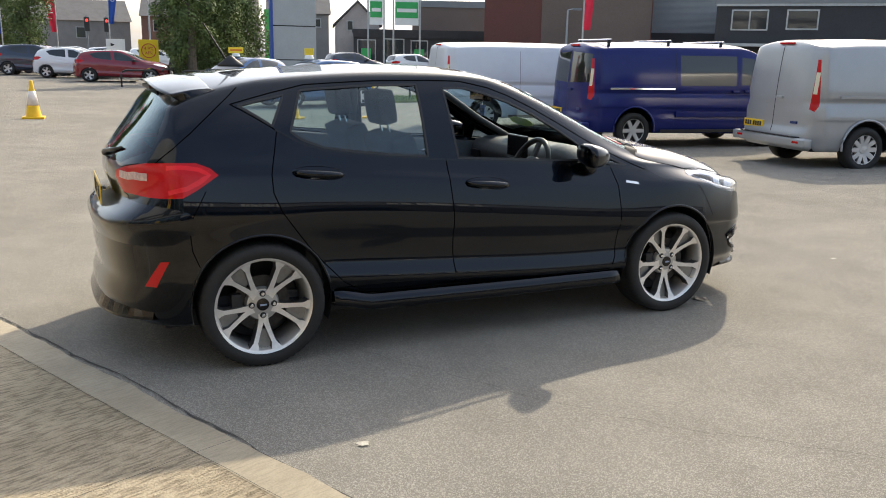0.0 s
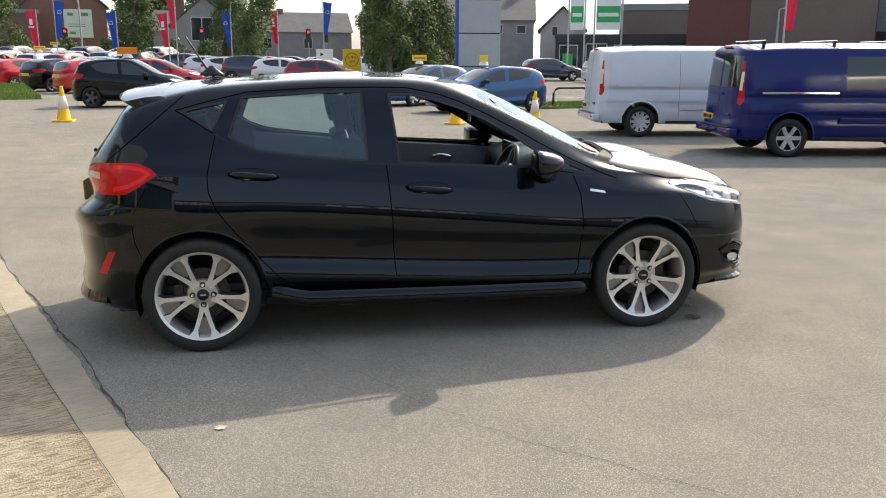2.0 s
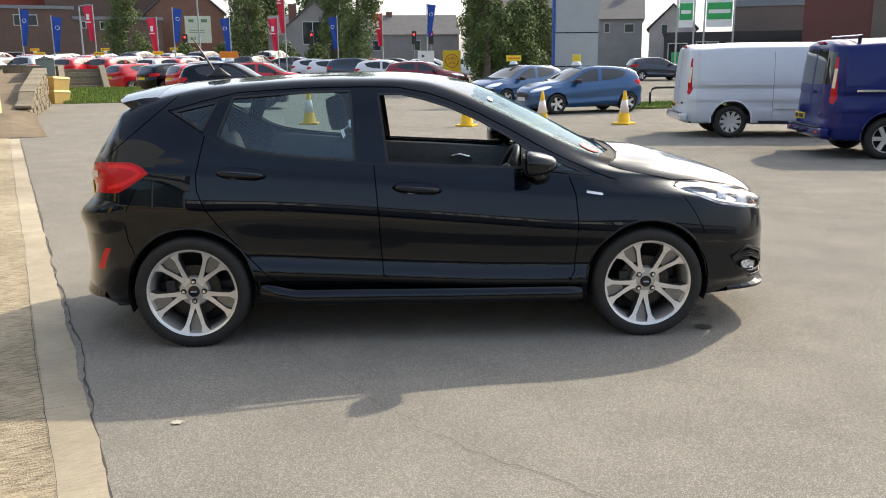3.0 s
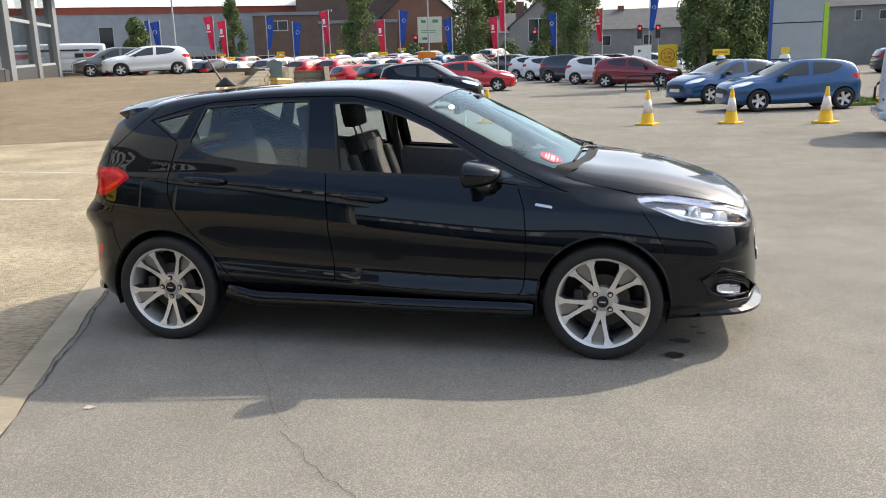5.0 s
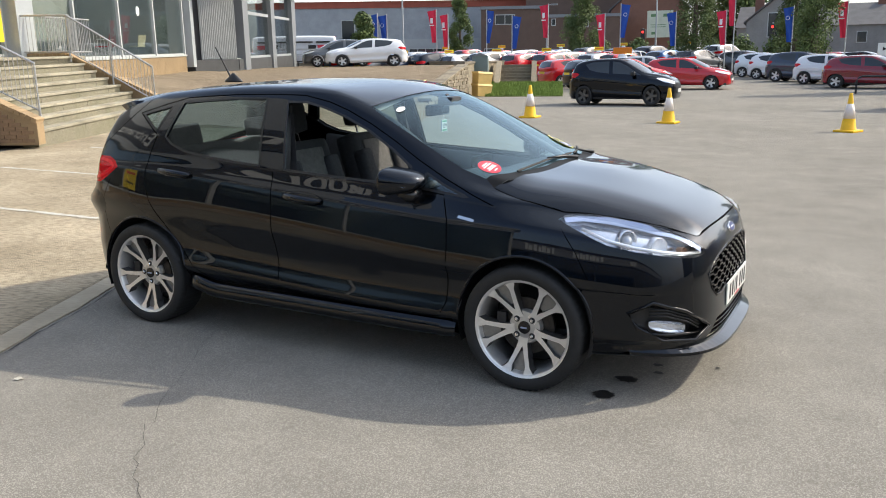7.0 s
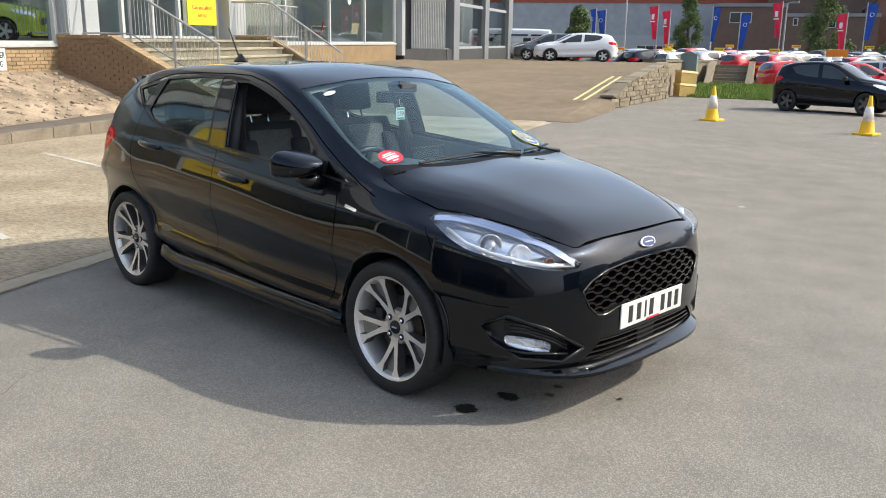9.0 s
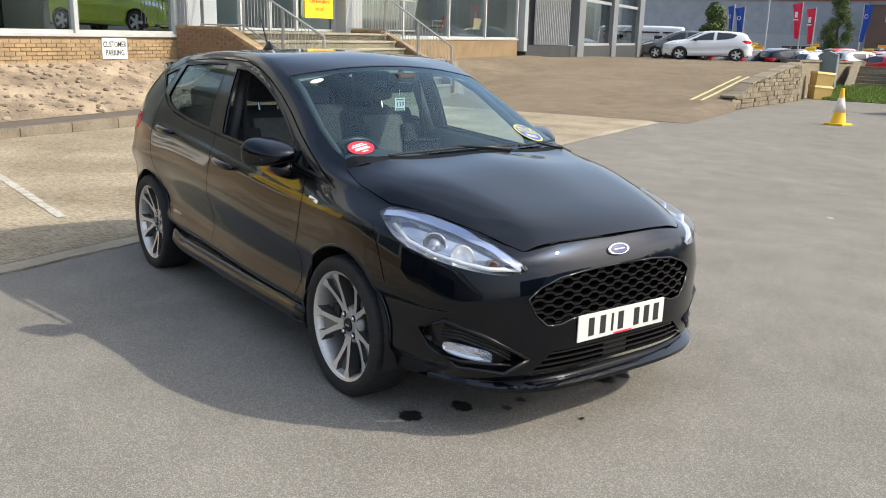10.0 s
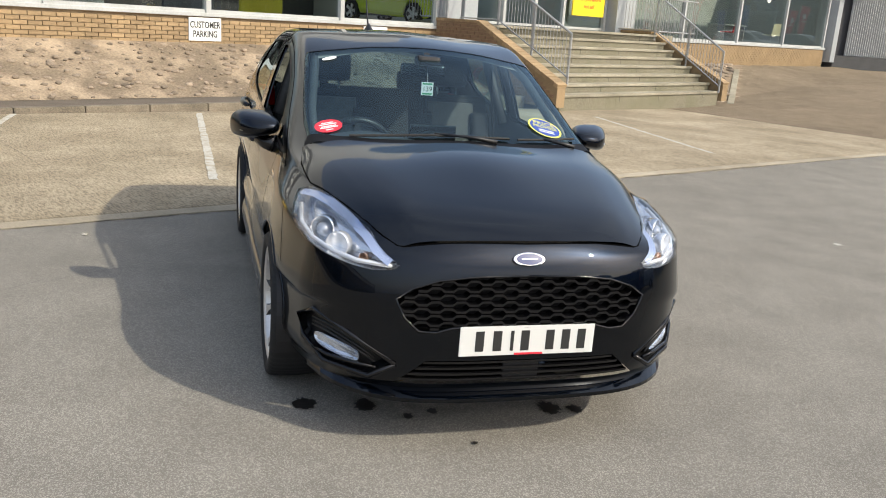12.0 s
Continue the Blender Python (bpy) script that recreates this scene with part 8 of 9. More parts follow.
for x, y, z, c, s in ((-26.37, 48.38, 4.9, FLAGRED, 1), (-25.64, 48.72, 4.6, FLAGRED, 1), (-19.3, 51.4, 5.1, FLAGRED, 1), (-15.7, 52.63, 4.4, FLAGRED, 1), (-23.2, 49.8, 4.8, FLAGBLUE, -1), (-21.6, 50.5, 4.4, FLAGBLUE, -1),
                      (-29.86, 46.29, 4.7, FLAGBLUE, 1), (-29.25, 46.53, 4.6, FLAGBLUE, 1), (-14.7, 52.9, 5.0, FLAGBLUE, -1), (-11.2, 53.8, 4.4, FLAGBLUE, 1), (-8.1, 54.4, 4.4, FLAGRED, 1), (-7.6, 54.5, 6.4, FLAGRED, 1),
                      (-4.1, 55.0, 4.5, FLAGBLUE, 1), (-1.0, 55.2, 4.7, FLAGRED, 1), (2.1, 55.2, 5.3, FLAGBLUE, -1), (19.0, 26.4, 5.7, FLAGRED, -1)):
    flag(x, y, z, c, s, drop=3.0 if z > 5.5 else 2.2)


# ---- trees ----
LEAF = mat("tree_leaves", (0.075, 0.115, 0.028), 0.75, var=0.45, scale=1.5, fine=8, second=(0.115, 0.15, 0.04))
BARK = mat("bark", (0.10, 0.08, 0.06), 0.9, var=0.3, scale=8, bump=0.5)


def tree(x, y, z, height, radius, bare, seed, label, leaves=2600, size=0.20):
    """A tapered trunk with limbs, and a crown of many small leaves in loose clumps."""
    rnd = random.Random(seed)
    t = thing("tree", pose(x, y, z), label, "tree", "trees")
    bm = tube(bmesh.new(), [(0, 0, -0.1), (0.03, 0, height * 0.3), (0, 0.05, height * 0.8)], [radius * 0.13 + 0.05, radius * 0.09 + 0.03, 0.02], 10)
    part("trunk", bm, BARK, t)
    clumps = []
    for k in range(46):
        h = bare + (height - bare) * (k + rnd.random()) / 46
        f = (h - bare) / (height - bare)
        r = radius * (math.sin(math.pi * min(1, 0.12 + 0.88 * f)) ** 0.55) * (1 - 0.45 * f)
        a = rnd.uniform(0, 2 * math.pi)
        d = r * rnd.uniform(0.35, 0.95)
        clumps.append((d * math.cos(a), d * math.sin(a), h, radius * rnd.uniform(0.28, 0.46)))
    for k in range(0, 46, 5):
        cx, cy, cz, cr = clumps[k]
        part("limb", tube(bmesh.new(), [(0, 0, max(0.2, cz - 0.9)), (cx * 0.9, cy * 0.9, cz)], [0.05, 0.012], 6), BARK, t)
    verts, faces = [], []
    for i in range(leaves):
        cx, cy, cz, cr = clumps[rnd.randrange(46)]
        v = Vector((rnd.gauss(0, 1), rnd.gauss(0, 1), rnd.gauss(0, 1))).normalized() * cr * rnd.random() ** 0.35
        p = Vector((cx, cy, cz)) + v
        n = (v.normalized() + Vector((rnd.uniform(-1, 1), rnd.uniform(-1, 1), rnd.uniform(-0.3, 1)))).normalized()
        a = n.orthogonal().normalized()
        b = n.cross(a)
        s = size * rnd.uniform(0.5, 1.1)
        ang = rnd.uniform(0, 6.28)
        a, b = a * math.cos(ang) + b * math.sin(ang), b * math.cos(ang) - a * math.sin(ang)
        q = len(verts)
        verts += [p - a * s * 0.5, p + b * s * 0.28, p + a * s * 0.5, p - b * s * 0.28]
        faces.append((q, q + 1, q + 2, q + 3))
    me = bpy.data.meshes.new("crown")
    me.from_pydata([tuple(v) for v in verts], [], faces)
    me.materials.append(LEAF)
    ob = new("crown", me)
    ob.parent = t
    tagged(ob, "dense green leaves", kind="stuff")
    return t


COLUMN = "dense upright green tree at the edge of the lot"
for k, (x, y, z, h, r, bare) in enumerate(((4.3, 36.6, 0.0, 7.8, 1.35, 1.3), (-2.6, 52.8, 0.2, 9.0, 1.75, 1.2), (-10.5, 56.2, 0.4, 9.0, 1.9, 1.0), (-21.2, 63.6, 0.6, 7.5, 1.6, 1.0), (-34.1, 66.8, 1.0, 6.4, 1.3, 0.9),
                                        (-28.1, 41.9, 1.2, 3.1, 0.95, 0.2), (4.8, 45.2, 0.1, 8, 1.4, 0.8), (-4.6, 60.5, 0.3, 8.0, 1.6, 1.0))):
    tree(x, y, z, h, r, bare, 100 + k, COLUMN, 15000 if r > 1.45 else 12000, 0.185)
for k, (x, y, h, r) in enumerate(((6.2, 38.6, 4.2, 1.7), (7.4, 41, 4.6, 1.9), (5.2, 41, 3.6, 1.5))):
    tree(x, y, 0.0, h, r, 0.3, 140 + k, "broad dark green bush beside the pylon", 11000, 0.18)
for k, (x, y, r) in enumerate(((-11.9, 69, 1.3), (-9.5, 69.4, 1.5), (-6.8, 69.8, 1.4), (-14.5, 68.4, 1.3), (-20.3, 66, 1.2), (-17.5, 67.5, 1.4))):
    tree(x, y, 0.3, 2.4, r, 0.1, 160 + k, "low green shrub at the roadside", 2600, 0.28)
for k, (x, y, h, r) in enumerate(((-18, 112, 13, 4.5), (-10, 118, 14, 5), (-58, 118, 12, 4))):
    tree(x, y, 0, h, r, 3, 180 + k, "tall leafy tree far behind the roofs", 6000, 0.7)

# ---- buildings beyond the lot ----
def wallmat(name, base, second=None, scale=1.2):
    return mat(name, base, 0.85, var=0.14, scale=scale, fine=14, second=second)


REDBRICK = wallmat("red_brick_far", (0.21, 0.105, 0.075), (0.17, 0.085, 0.06))
DARKBRICK = wallmat("dark_brick_far", (0.13, 0.085, 0.065))
SHEDGREY = wallmat("shed_cladding", (0.30, 0.32, 0.34))
SHEDWHITE = wallmat("shed_roof", (0.72, 0.71, 0.68))
SHEDRED = wallmat("shed_band", (0.30, 0.08, 0.05))
SLATE = wallmat("slate_roof", (0.13, 0.125, 0.125), (0.10, 0.095, 0.095))
RENDER = wallmat("grey_render", (0.24, 0.23, 0.22))
PALE = wallmat("pale_render", (0.42, 0.37, 0.34))
CHAR = wallmat("charcoal_cladding", (0.045, 0.045, 0.048))
MAROON = wallmat("maroon_cladding", (0.15, 0.055, 0.045), (0.12, 0.05, 0.04), 0.4)
BROWNC = wallmat("brown_cladding", (0.16, 0.12, 0.10), None, 0.4)
GREEN = mat("green_panel", (0.03, 0.38, 0.10), 0.5, var=0.1)


def building(name, a, b, z0, z1, deep, wall, label, roof=None, ridge=0.0, windows=(), band=None, gable=False, chimney=()):
    """A block whose front runs from a to b; windows: (along, height, width, tall); ridge: how far a pitched roof rises."""
    a, b = Vector((*a, 0)), Vector((*b, 0))
    L = (b - a).length
    ang = math.atan2(b.y - a.y, b.x - a.x)
    t = thing(name, Matrix.Translation(a) @ Matrix.Rotation(ang, 4, "Z"), label, "building", "buildings round the lot")
    bm = bmesh.new()
    if gable:
        prism(bm, [(0, 0, z0), (L, 0, z0), (L, 0, z1), (L / 2, 0, z1 + ridge), (0, 0, z1)], (0, deep, 0))
    else:
        box(bm, (0, 0, z0), (L, deep, z1))
    w = part("wall", bm, wall, t)
    rm = roof or SLATE
    if gable:
        for s in (0, 1):
            e, m = (-0.25, L / 2) if s == 0 else (L + 0.25, L / 2)
            part("roof", prism(bmesh.new(), [(e, -0.25, z1 - 0.12), (m, -0.25, z1 + ridge + 0.05), (m, -0.25, z1 + ridge + 0.2), (e, -0.25, z1 + 0.03)], (0, deep + 0.5, 0)), rm, t)
    elif ridge:
        part("roof", prism(bmesh.new(), [(-0.2, -0.3, z1), (-0.2, deep / 2, z1 + ridge), (-0.2, deep + 0.3, z1)], (L + 0.4, 0, 0)), rm, t)
    else:
        part("roof", boxes(((-0.1, -0.12, z1), (L + 0.1, deep + 0.1, z1 + 0.3))), rm, t)
    if band:
        part("band", boxes(((-0.02, -0.1, z1 - band[0]), (L + 0.02, 0.0, z1))), band[1], t)
    for x, z, ww, hh in windows:
        win = part("window", boxes(((x, -0.06, z), (x + ww, 0.04, z + hh))), WHITEPAINT, t)
        nx = max(1, round(ww / 1.1))
        for i in range(nx):
            x0, x1 = x + 0.08 + (ww - 0.08) * i / nx, x + (ww - 0.08) * (i + 1) / nx
            part("pane", boxes(((x0, -0.075, z + 0.08), (x1, -0.062, z + hh - 0.08))), SMOKEGLASS, win)
    for x, y, h in chimney:
        part("chimney", boxes(((x, y, z1), (x + 0.8, y + 0.6, z1 + h))), REDBRICK, t)
    return t


building("warehouse", (-66, 76), (-36.9, 93.0), 0, 8.3, 34, SHEDGREY, "long grey metal warehouse with a red band and white roof", SHEDWHITE, 3.4, band=(0.75, SHEDRED), windows=((18, 1.6, 5, 1.2), (10, 3.6, 1.6, 2.6)))
part("base_band", boxes(((0, -0.05, 0), (32, 0.0, 3.9))), LIGHTGREY, bpy.data.objects["warehouse"])
building("workshop", (-35.8, 74.8), (-29.9, 77.4), 0, 6.3, 12, DARKBRICK, "flat-roofed brown brick workshop with white windows", GREY, windows=((1.4, 4.8, 2.0, 1.0), (0.3, 1.2, 1.6, 1.3)))
building("workshop", (-29.9, 77.4), (-22.6, 80.2), 0, 5.4, 12, DARKBRICK, "low brown brick workshop range", GREY, windows=((0.6, 4.6, 0.45, 0.7), (2.2, 4.5, 0.5, 0.75), (3.6, 4.4, 0.7, 0.8)))
building("brick_hall", (-36.4, 87.7), (-23.4, 91.7), 0, 9.6, 20, DARKBRICK, "tall dark brick hall behind the workshops", SLATE)
building("brick_hall", (-24.8, 82.8), (-17.6, 85.2), 0, 6.2, 18, REDBRICK, "red brick gabled hall facing the lot", SLATE, 3.4, gable=True)
hb = thing("billboard", pose(-19.7, 82.5, 3.3, 0, 0, 17), "pale printed billboard on a brick wall", "sign")
part("panel", boxes(((-1.25, -0.08, 0), (1.25, 0.02, 2.6)), bevel=0.02), mat("billboard_face", (0.55, 0.58, 0.46), 0.6, var=0.12, scale=1.5), hb)
for x, z, w, h in ((-0.9, 2.0, 0.5, 0.28), (0.3, 2.0, 0.6, 0.3), (-0.9, 1.2, 1.5, 0.06), (-0.9, 1.0, 1.5, 0.06), (-0.8, 0.3, 0.5, 0.25)):
    part("print_bar", boxes(((x, -0.085, z), (x + w, -0.08, z + h))), mat("print_green", (0.12, 0.22, 0.10), 0.6), hb)
building("pub", (-10.9, 79.3), (-4.8, 80.1), 0, 4.4, 10, RENDER, "grey rendered gabled house with a wide white window", SLATE, 2.6, gable=True, windows=((1.8, 3.0, 4.0, 2.2),), chimney=((0.6, 3, 2.6),))
building("terrace", (-16, 104), (8, 105.4), 0, 4.6, 9, RENDER, "row of grey terraced houses", SLATE, 2.6, windows=((3, 2.6, 1.1, 1.3), (8, 2.6, 1.1, 1.3), (13, 2.6, 1.1, 1.3), (18, 2.6, 1.1, 1.3)), chimney=((4, 4, 3.0), (15, 4, 3.0)))
building("terrace", (8.2, 95), (18, 93), 0, 5.0, 9, REDBRICK, "row of red brick terraced houses with chimneys", SLATE, 2.6, windows=((1.2, 3.4, 0.9, 1.2), (4.2, 3.4, 0.9, 1.2), (7, 3.4, 0.9, 1.2), (1.0, 1.2, 1.6, 1.3), (6.5, 1.2, 1.6, 1.3)), chimney=((3, 4, 3.2), (8, 4, 3.2)))
building("house", (16.8, 73), (22.0, 71.6), 0, 4.9, 9, RENDER, "dark grey rendered house with small white windows", SLATE, 2.6, windows=((2.0, 3.7, 0.55, 0.9), (3.8, 3.7, 0.9, 0.8)), chimney=((1.0, 4, 3.3), (3.6, 4, 3.3)))
building("house", (22.6, 71.4), (26.4, 70.2), 0, 4.0, 9, PALE, "pale rendered gabled house", SLATE, 2.0, gable=True, windows=((1.0, 3.5, 0.6, 0.9),))
building("office_block", (14, 118), (26, 116), 0, 13, 10, PALE, "pale flat-roofed block far behind the houses", GREY)
building("supermarket", (20.9, 61.6), (31.1, 57.4), 0, 3.1, 14, CHAR, "low dark supermarket with glazed entrance", CHAR, windows=((0.3, 0.3, 1.5, 2.3), (2.4, 0.3, 1.7, 2.4), (4.6, 0.4, 1.4, 2.2), (6.6, 0.6, 2.4, 1.6)), band=(0.35, CHAR))
for x in (0.6, 4.9):
    part("green_panel", boxes(((x, -0.1, 0.35), (x + 0.8, -0.09, 1.9))), GREEN, bpy.data.objects["supermarket"])
building("hall", (31.2, 73.8), (38, 70.8), 0, 6.3, 12, BROWNC, "brown-grey clad hall behind the supermarket", GREY, band=(0.3, GREY))
sg = thing("hoarding", pose(20.9, 53.1, 0, 0, 0, -20), "tall twin-post hoarding with green and white panels", "sign")
for x in (-1.75, -0.62, 0.05, 1.95):
    part("post", boxes(((x - 0.06, -0.06, 0), (x + 0.06, 0.06, 7.2))), WHITEPAINT, sg)
for x0, x1 in ((-1.65, -0.7), (0.15, 1.85)):
    part("panel", boxes(((x0, -0.05, 3.5), (x1, 0.05, 6.9)), bevel=0.01), SIGNWHITE, sg)
    part("green_panel", boxes(((x0 + 0.05, -0.07, 4.0), (x1 - 0.05, -0.05, 5.1)), bevel=0.004), GREEN, sg)
    part("print_bar", boxes(((x0 + 0.15, -0.08, 4.4), (x1 - 0.15, -0.07, 4.65))), SIGNWHITE, sg)
building("clad_store", (23.6, 44.2), (32.2, 38.4), 0, 6.4, 16, MAROON, "tall maroon-brown clad store", MAROON)
part("brown_face", boxes(((3.6, -0.06, 0), (10.3, 0, 6.4))), BROWNC, bpy.data.objects["clad_store"])
building("corrugated_shed", (34.4, 43.0), (39.4, 38.8), 0, 6.0, 14, SHEDGREY, "grey corrugated shed with a dark base", GREY, band=(0.2, GREY))
for k in range(36):
    part("cladding_rib", boxes(((0.02, -0.04, 3.3 + 0.075 * k), (6.5, 0, 3.335 + 0.075 * k))), LIGHTGREY, bpy.data.objects["corrugated_shed"])
part("base_band", boxes(((0, -0.05, 0), (6.5, 0, 3.2))), CHAR, bpy.data.objects["corrugated_shed"])
building("dark_house", (31.7, 32.3), (38.6, 25.0), 0, 4.5, 10, CHAR, "charcoal clad building with two white windows", GREY, windows=((0.8, 3.1, 1.9, 1.1), (3.6, 3.15, 1.6, 1.05)), band=(0.12, WHITEPAINT))
part("canopy", boxes(((0.3, -1.2, 2.25), (9, 0, 2.4))), WHITEPAINT, bpy.data.objects["dark_house"])
building("long_shed", (38.7, 24.8), (52, 4), 0, 5.5, 12, BROWNC, "long brown clad shed at the side of the lot", GREY)
# the showroom across the yard, seen only in the car's paint and glass
opp = building("facing_showroom", (74, -45.5), (-24, -20), 0, 4.6, 20, CHAR, "dark glazed showroom across the yard with pale lettering", CHAR, band=(0.9, GREY))
for k in range(10):
    part("pane", boxes(((2 + 9.8 * k, -0.06, 0.4), (11.4 + 9.8 * k, -0.05, 3.5))), DARKGLASS, opp)
for x, n in ((61, 6), (69, 9), (79, 7), (89, 8)):
    for k in range(n):
        part("sign_bar", boxes(((x + 0.72 * k, -0.2, 3.85), (x + 0.72 * k + 0.42 + 0.1 * (k % 3), -0.1, 4.4 + 0.15 * (k % 2 == 0)))), SIGNWHITE, opp, "pale sign letter as a plain bar")

# posts, signals and hoop rails
def lamp_post(x, y, h, zg=0.0):
    p = thing("lamp_post", pose(x, y, zg), "slim grey street lamp post", "lamp post", "street posts")
    part("pole", tube(bmesh.new(), [(0, 0, 0), (0, 0, h)], [0.09, 0.05], 10), LIGHTGREY, p)
    part("arm", tube(bmesh.new(), [(0, 0, h), (0.5, 0, h + 0.1)], 0.03, 8), LIGHTGREY, p)
    part("lantern", boxes(((0.4, -0.1, h), (0.95, 0.1, h + 0.14)), bevel=0.03), GREY, p)


for x, y, h, z in ((-33.5, 55.7, 9, 1.0), (-17.3, 72, 10, 0), (6.0, 68, 10, 0.2), (27.2, 40.2, 4.3, 0), (-5.2, 76, 8, 0), (-26, 68, 6, 0)):
    lamp_post(x, y, h, z)
for x, y in ((-7.3, 69.7), (1.5, 70.2), (-19.0, 74), (3.0, 70.5)):
    s = thing("traffic_light", pose(x, y, 0.1), "black traffic light on a post, showing red", "traffic light", "traffic lights")
    part("pole", tube(bmesh.new(), [(0, 0, 0), (0, 0, 3.9)], 0.06, 8), GREY, s)
    part("head", boxes(((-0.2, -0.15, 2.7), (0.2, 0.1, 3.8)), bevel=0.04), INK, s)
    part("red_light", revolve(bmesh.new(), [(0.11, 0), (0.1, 0.03), (0, 0.05)], 16, pose(0, -0.15, 3.55, 90)), mat("red_signal", (1.0, 0.04, 0.03), 0.4, emit=1.5), s)
for k, (x, y, yaw) in enumerate(((9.2, 23.6, 12), (12.0, 24.4, 12), (4.0, 33.5, 5), (1.6, 33.6, 5), (3.0, 35.2, 60), (14.9, 25.1, 12))):
    h = thing("hoop_rail", pose(x, y, lot(x, y), 0, 0, yaw), "low dark steel hoop barrier at the grass edge", "barrier", "hoop rails")
    part("hoop", tube(bmesh.new(), [(-0.7, 0, 0), (-0.7, 0, 0.5), (-0.62, 0, 0.63), (-0.5, 0, 0.68), (0.5, 0, 0.68), (0.62, 0, 0.63), (0.7, 0, 0.5), (0.7, 0, 0)], 0.04, 8), RIMDARK, h)


def lawn(name, corners, z, n, seed, rise=0.0):
    """A patch of grass: a bed and many blades."""
    rnd = random.Random(seed)
    c = [Vector((*p, 0)) for p in corners]
    bm = bmesh.new()
    prism(bm, [(p.x, p.y, z - 0.2 + rise * (i > 1)) for i, p in enumerate(c)], (0, 0, 0.23))
    bed = tagged(part(name, bm, GRASSBED), "strip of mown grass beside the asphalt", "grass", kind="structure")
    verts, faces = [], []
    for i in range(n):
        u, v = rnd.random(), rnd.random()
        p = (c[0] * (1 - u) + c[1] * u) * (1 - v) + (c[3] * (1 - u) + c[2] * u) * v
        a = rnd.uniform(0, 6.28)
        h, w = rnd.uniform(0.05, 0.13), 0.018
        q = len(verts)
        verts += [(p.x - w * math.cos(a), p.y - w * math.sin(a), z + 0.02 + rise * v), (p.x + w * math.cos(a), p.y + w * math.sin(a), z + 0.02 + rise * v), (p.x + rnd.uniform(-0.05, 0.05), p.y + rnd.uniform(-0.05, 0.05), z + 0.02 + rise * v + h)]
        faces.append((q, q + 1, q + 2))
    me = bpy.data.meshes.new("grass_blades")
    me.from_pydata(verts, [], faces)
    me.materials.append(GRASS)
    tagged(new("grass_blades", me), "short green grass blades", "grass", kind="stuff")


lawn("lawn", ((7.6, 22.6), (19, 25.2), (19.5, 27.2), (7.6, 25.0)), -0.11, 9000, 1)
lawn("lawn", ((-12.6, 27.5), (-9.5, 28.3), (-11.6, 33.8), (-15.2, 33.4)), 0.0, 16000, 2, 0.36)
lawn("lawn", ((2.6, 35.6), (6.5, 35.6), (6.5, 37.6), (2.6, 37.6)), 0.06, 4000, 3)

# road beyond the lot
for k, (a, b) in enumerate((((-2, 66), (40, 50)), ((10, 29), (30, 31)))):
    painted_line("road_line", a, b, 0.15, LINE, "white line on the road beyond the lot", lambda t, a=a, b=b: lot(a[0] + (b[0] - a[0]) * t, a[1] + (b[1] - a[1]) * t) + 0.05)

# yellow grit box, stone steps and parapet at the end of the ramp
grit = thing("grit_box", pose(-12.95, 27.85, 0.0, 0, 4, 62) @ Matrix.Diagonal((0.72, 0.72, 0.80, 1)), "two stacked yellow plastic grit boxes against the wall", "box")
for k in range(2):
    m = mat("grit_yellow", (0.62, 0.42, 0.14), 0.6, var=0.12, scale=4)
    part("bin", prism(bmesh.new(), [(-0.45, -0.3, 0.62 * k), (0.45, -0.3, 0.62 * k), (0.52, -0.36, 0.62 * k + 0.54), (-0.52, -0.36, 0.62 * k + 0.54)], (0, 0.62, 0)), m, grit)
    part("lid", prism(bmesh.new(), [(-0.54, -0.38, 0.62 * k + 0.54), (0.54, -0.38, 0.62 * k + 0.54), (0.50, -0.30, 0.62 * k + 0.64), (-0.50, -0.30, 0.62 * k + 0.64)], (0, 0.68, 0)), m, grit)
bst = thing("steps", pose(-14.2, 34.3, 0.2, 0, 0, 22) @ Matrix.Diagonal((0.8, 0.9, 0.85, 1)), "worn stone steps between sloping walls", "stairs", kind="structure")
for k in range(7):
    part("step", boxes(((-0.95, 0.28 * k, 0), (0.95, 0.28 * k + 0.3, 0.17 * (k + 1))), bevel=0.01), STONE, bst)
for x in (-1.25, 0.95):
    part("flank_wall", prism(bmesh.new(), [(x, -1.5, -0.3), (x, 2.3, -0.3), (x, 2.3, 1.4), (x, 1.5, 1.4), (x, -1.5, 0.2)], (0.3, 0, 0)), STONE, bst)
cab2 = thing("utility_cabinet", pose(-14.6, 31.2, 0.3, 0, 0, 20), "grey green metal utility cabinet by the wall", "cabinet")
part("body", boxes(((-0.35, -0.25, 0), (0.35, 0.25, 1.35)), bevel=0.02), mat("cabinet_green", (0.18, 0.22, 0.21), 0.5, var=0.08), cab2)
part("lid", prism(bmesh.new(), [(-0.38, -0.28, 1.35), (0.38, -0.28, 1.35), (0.0, -0.28, 1.5)], (0, 0.56, 0)), GREY, cab2)
par = thing("parapet", Matrix(), "low stone parapet along the upper yard", "wall", kind="structure")
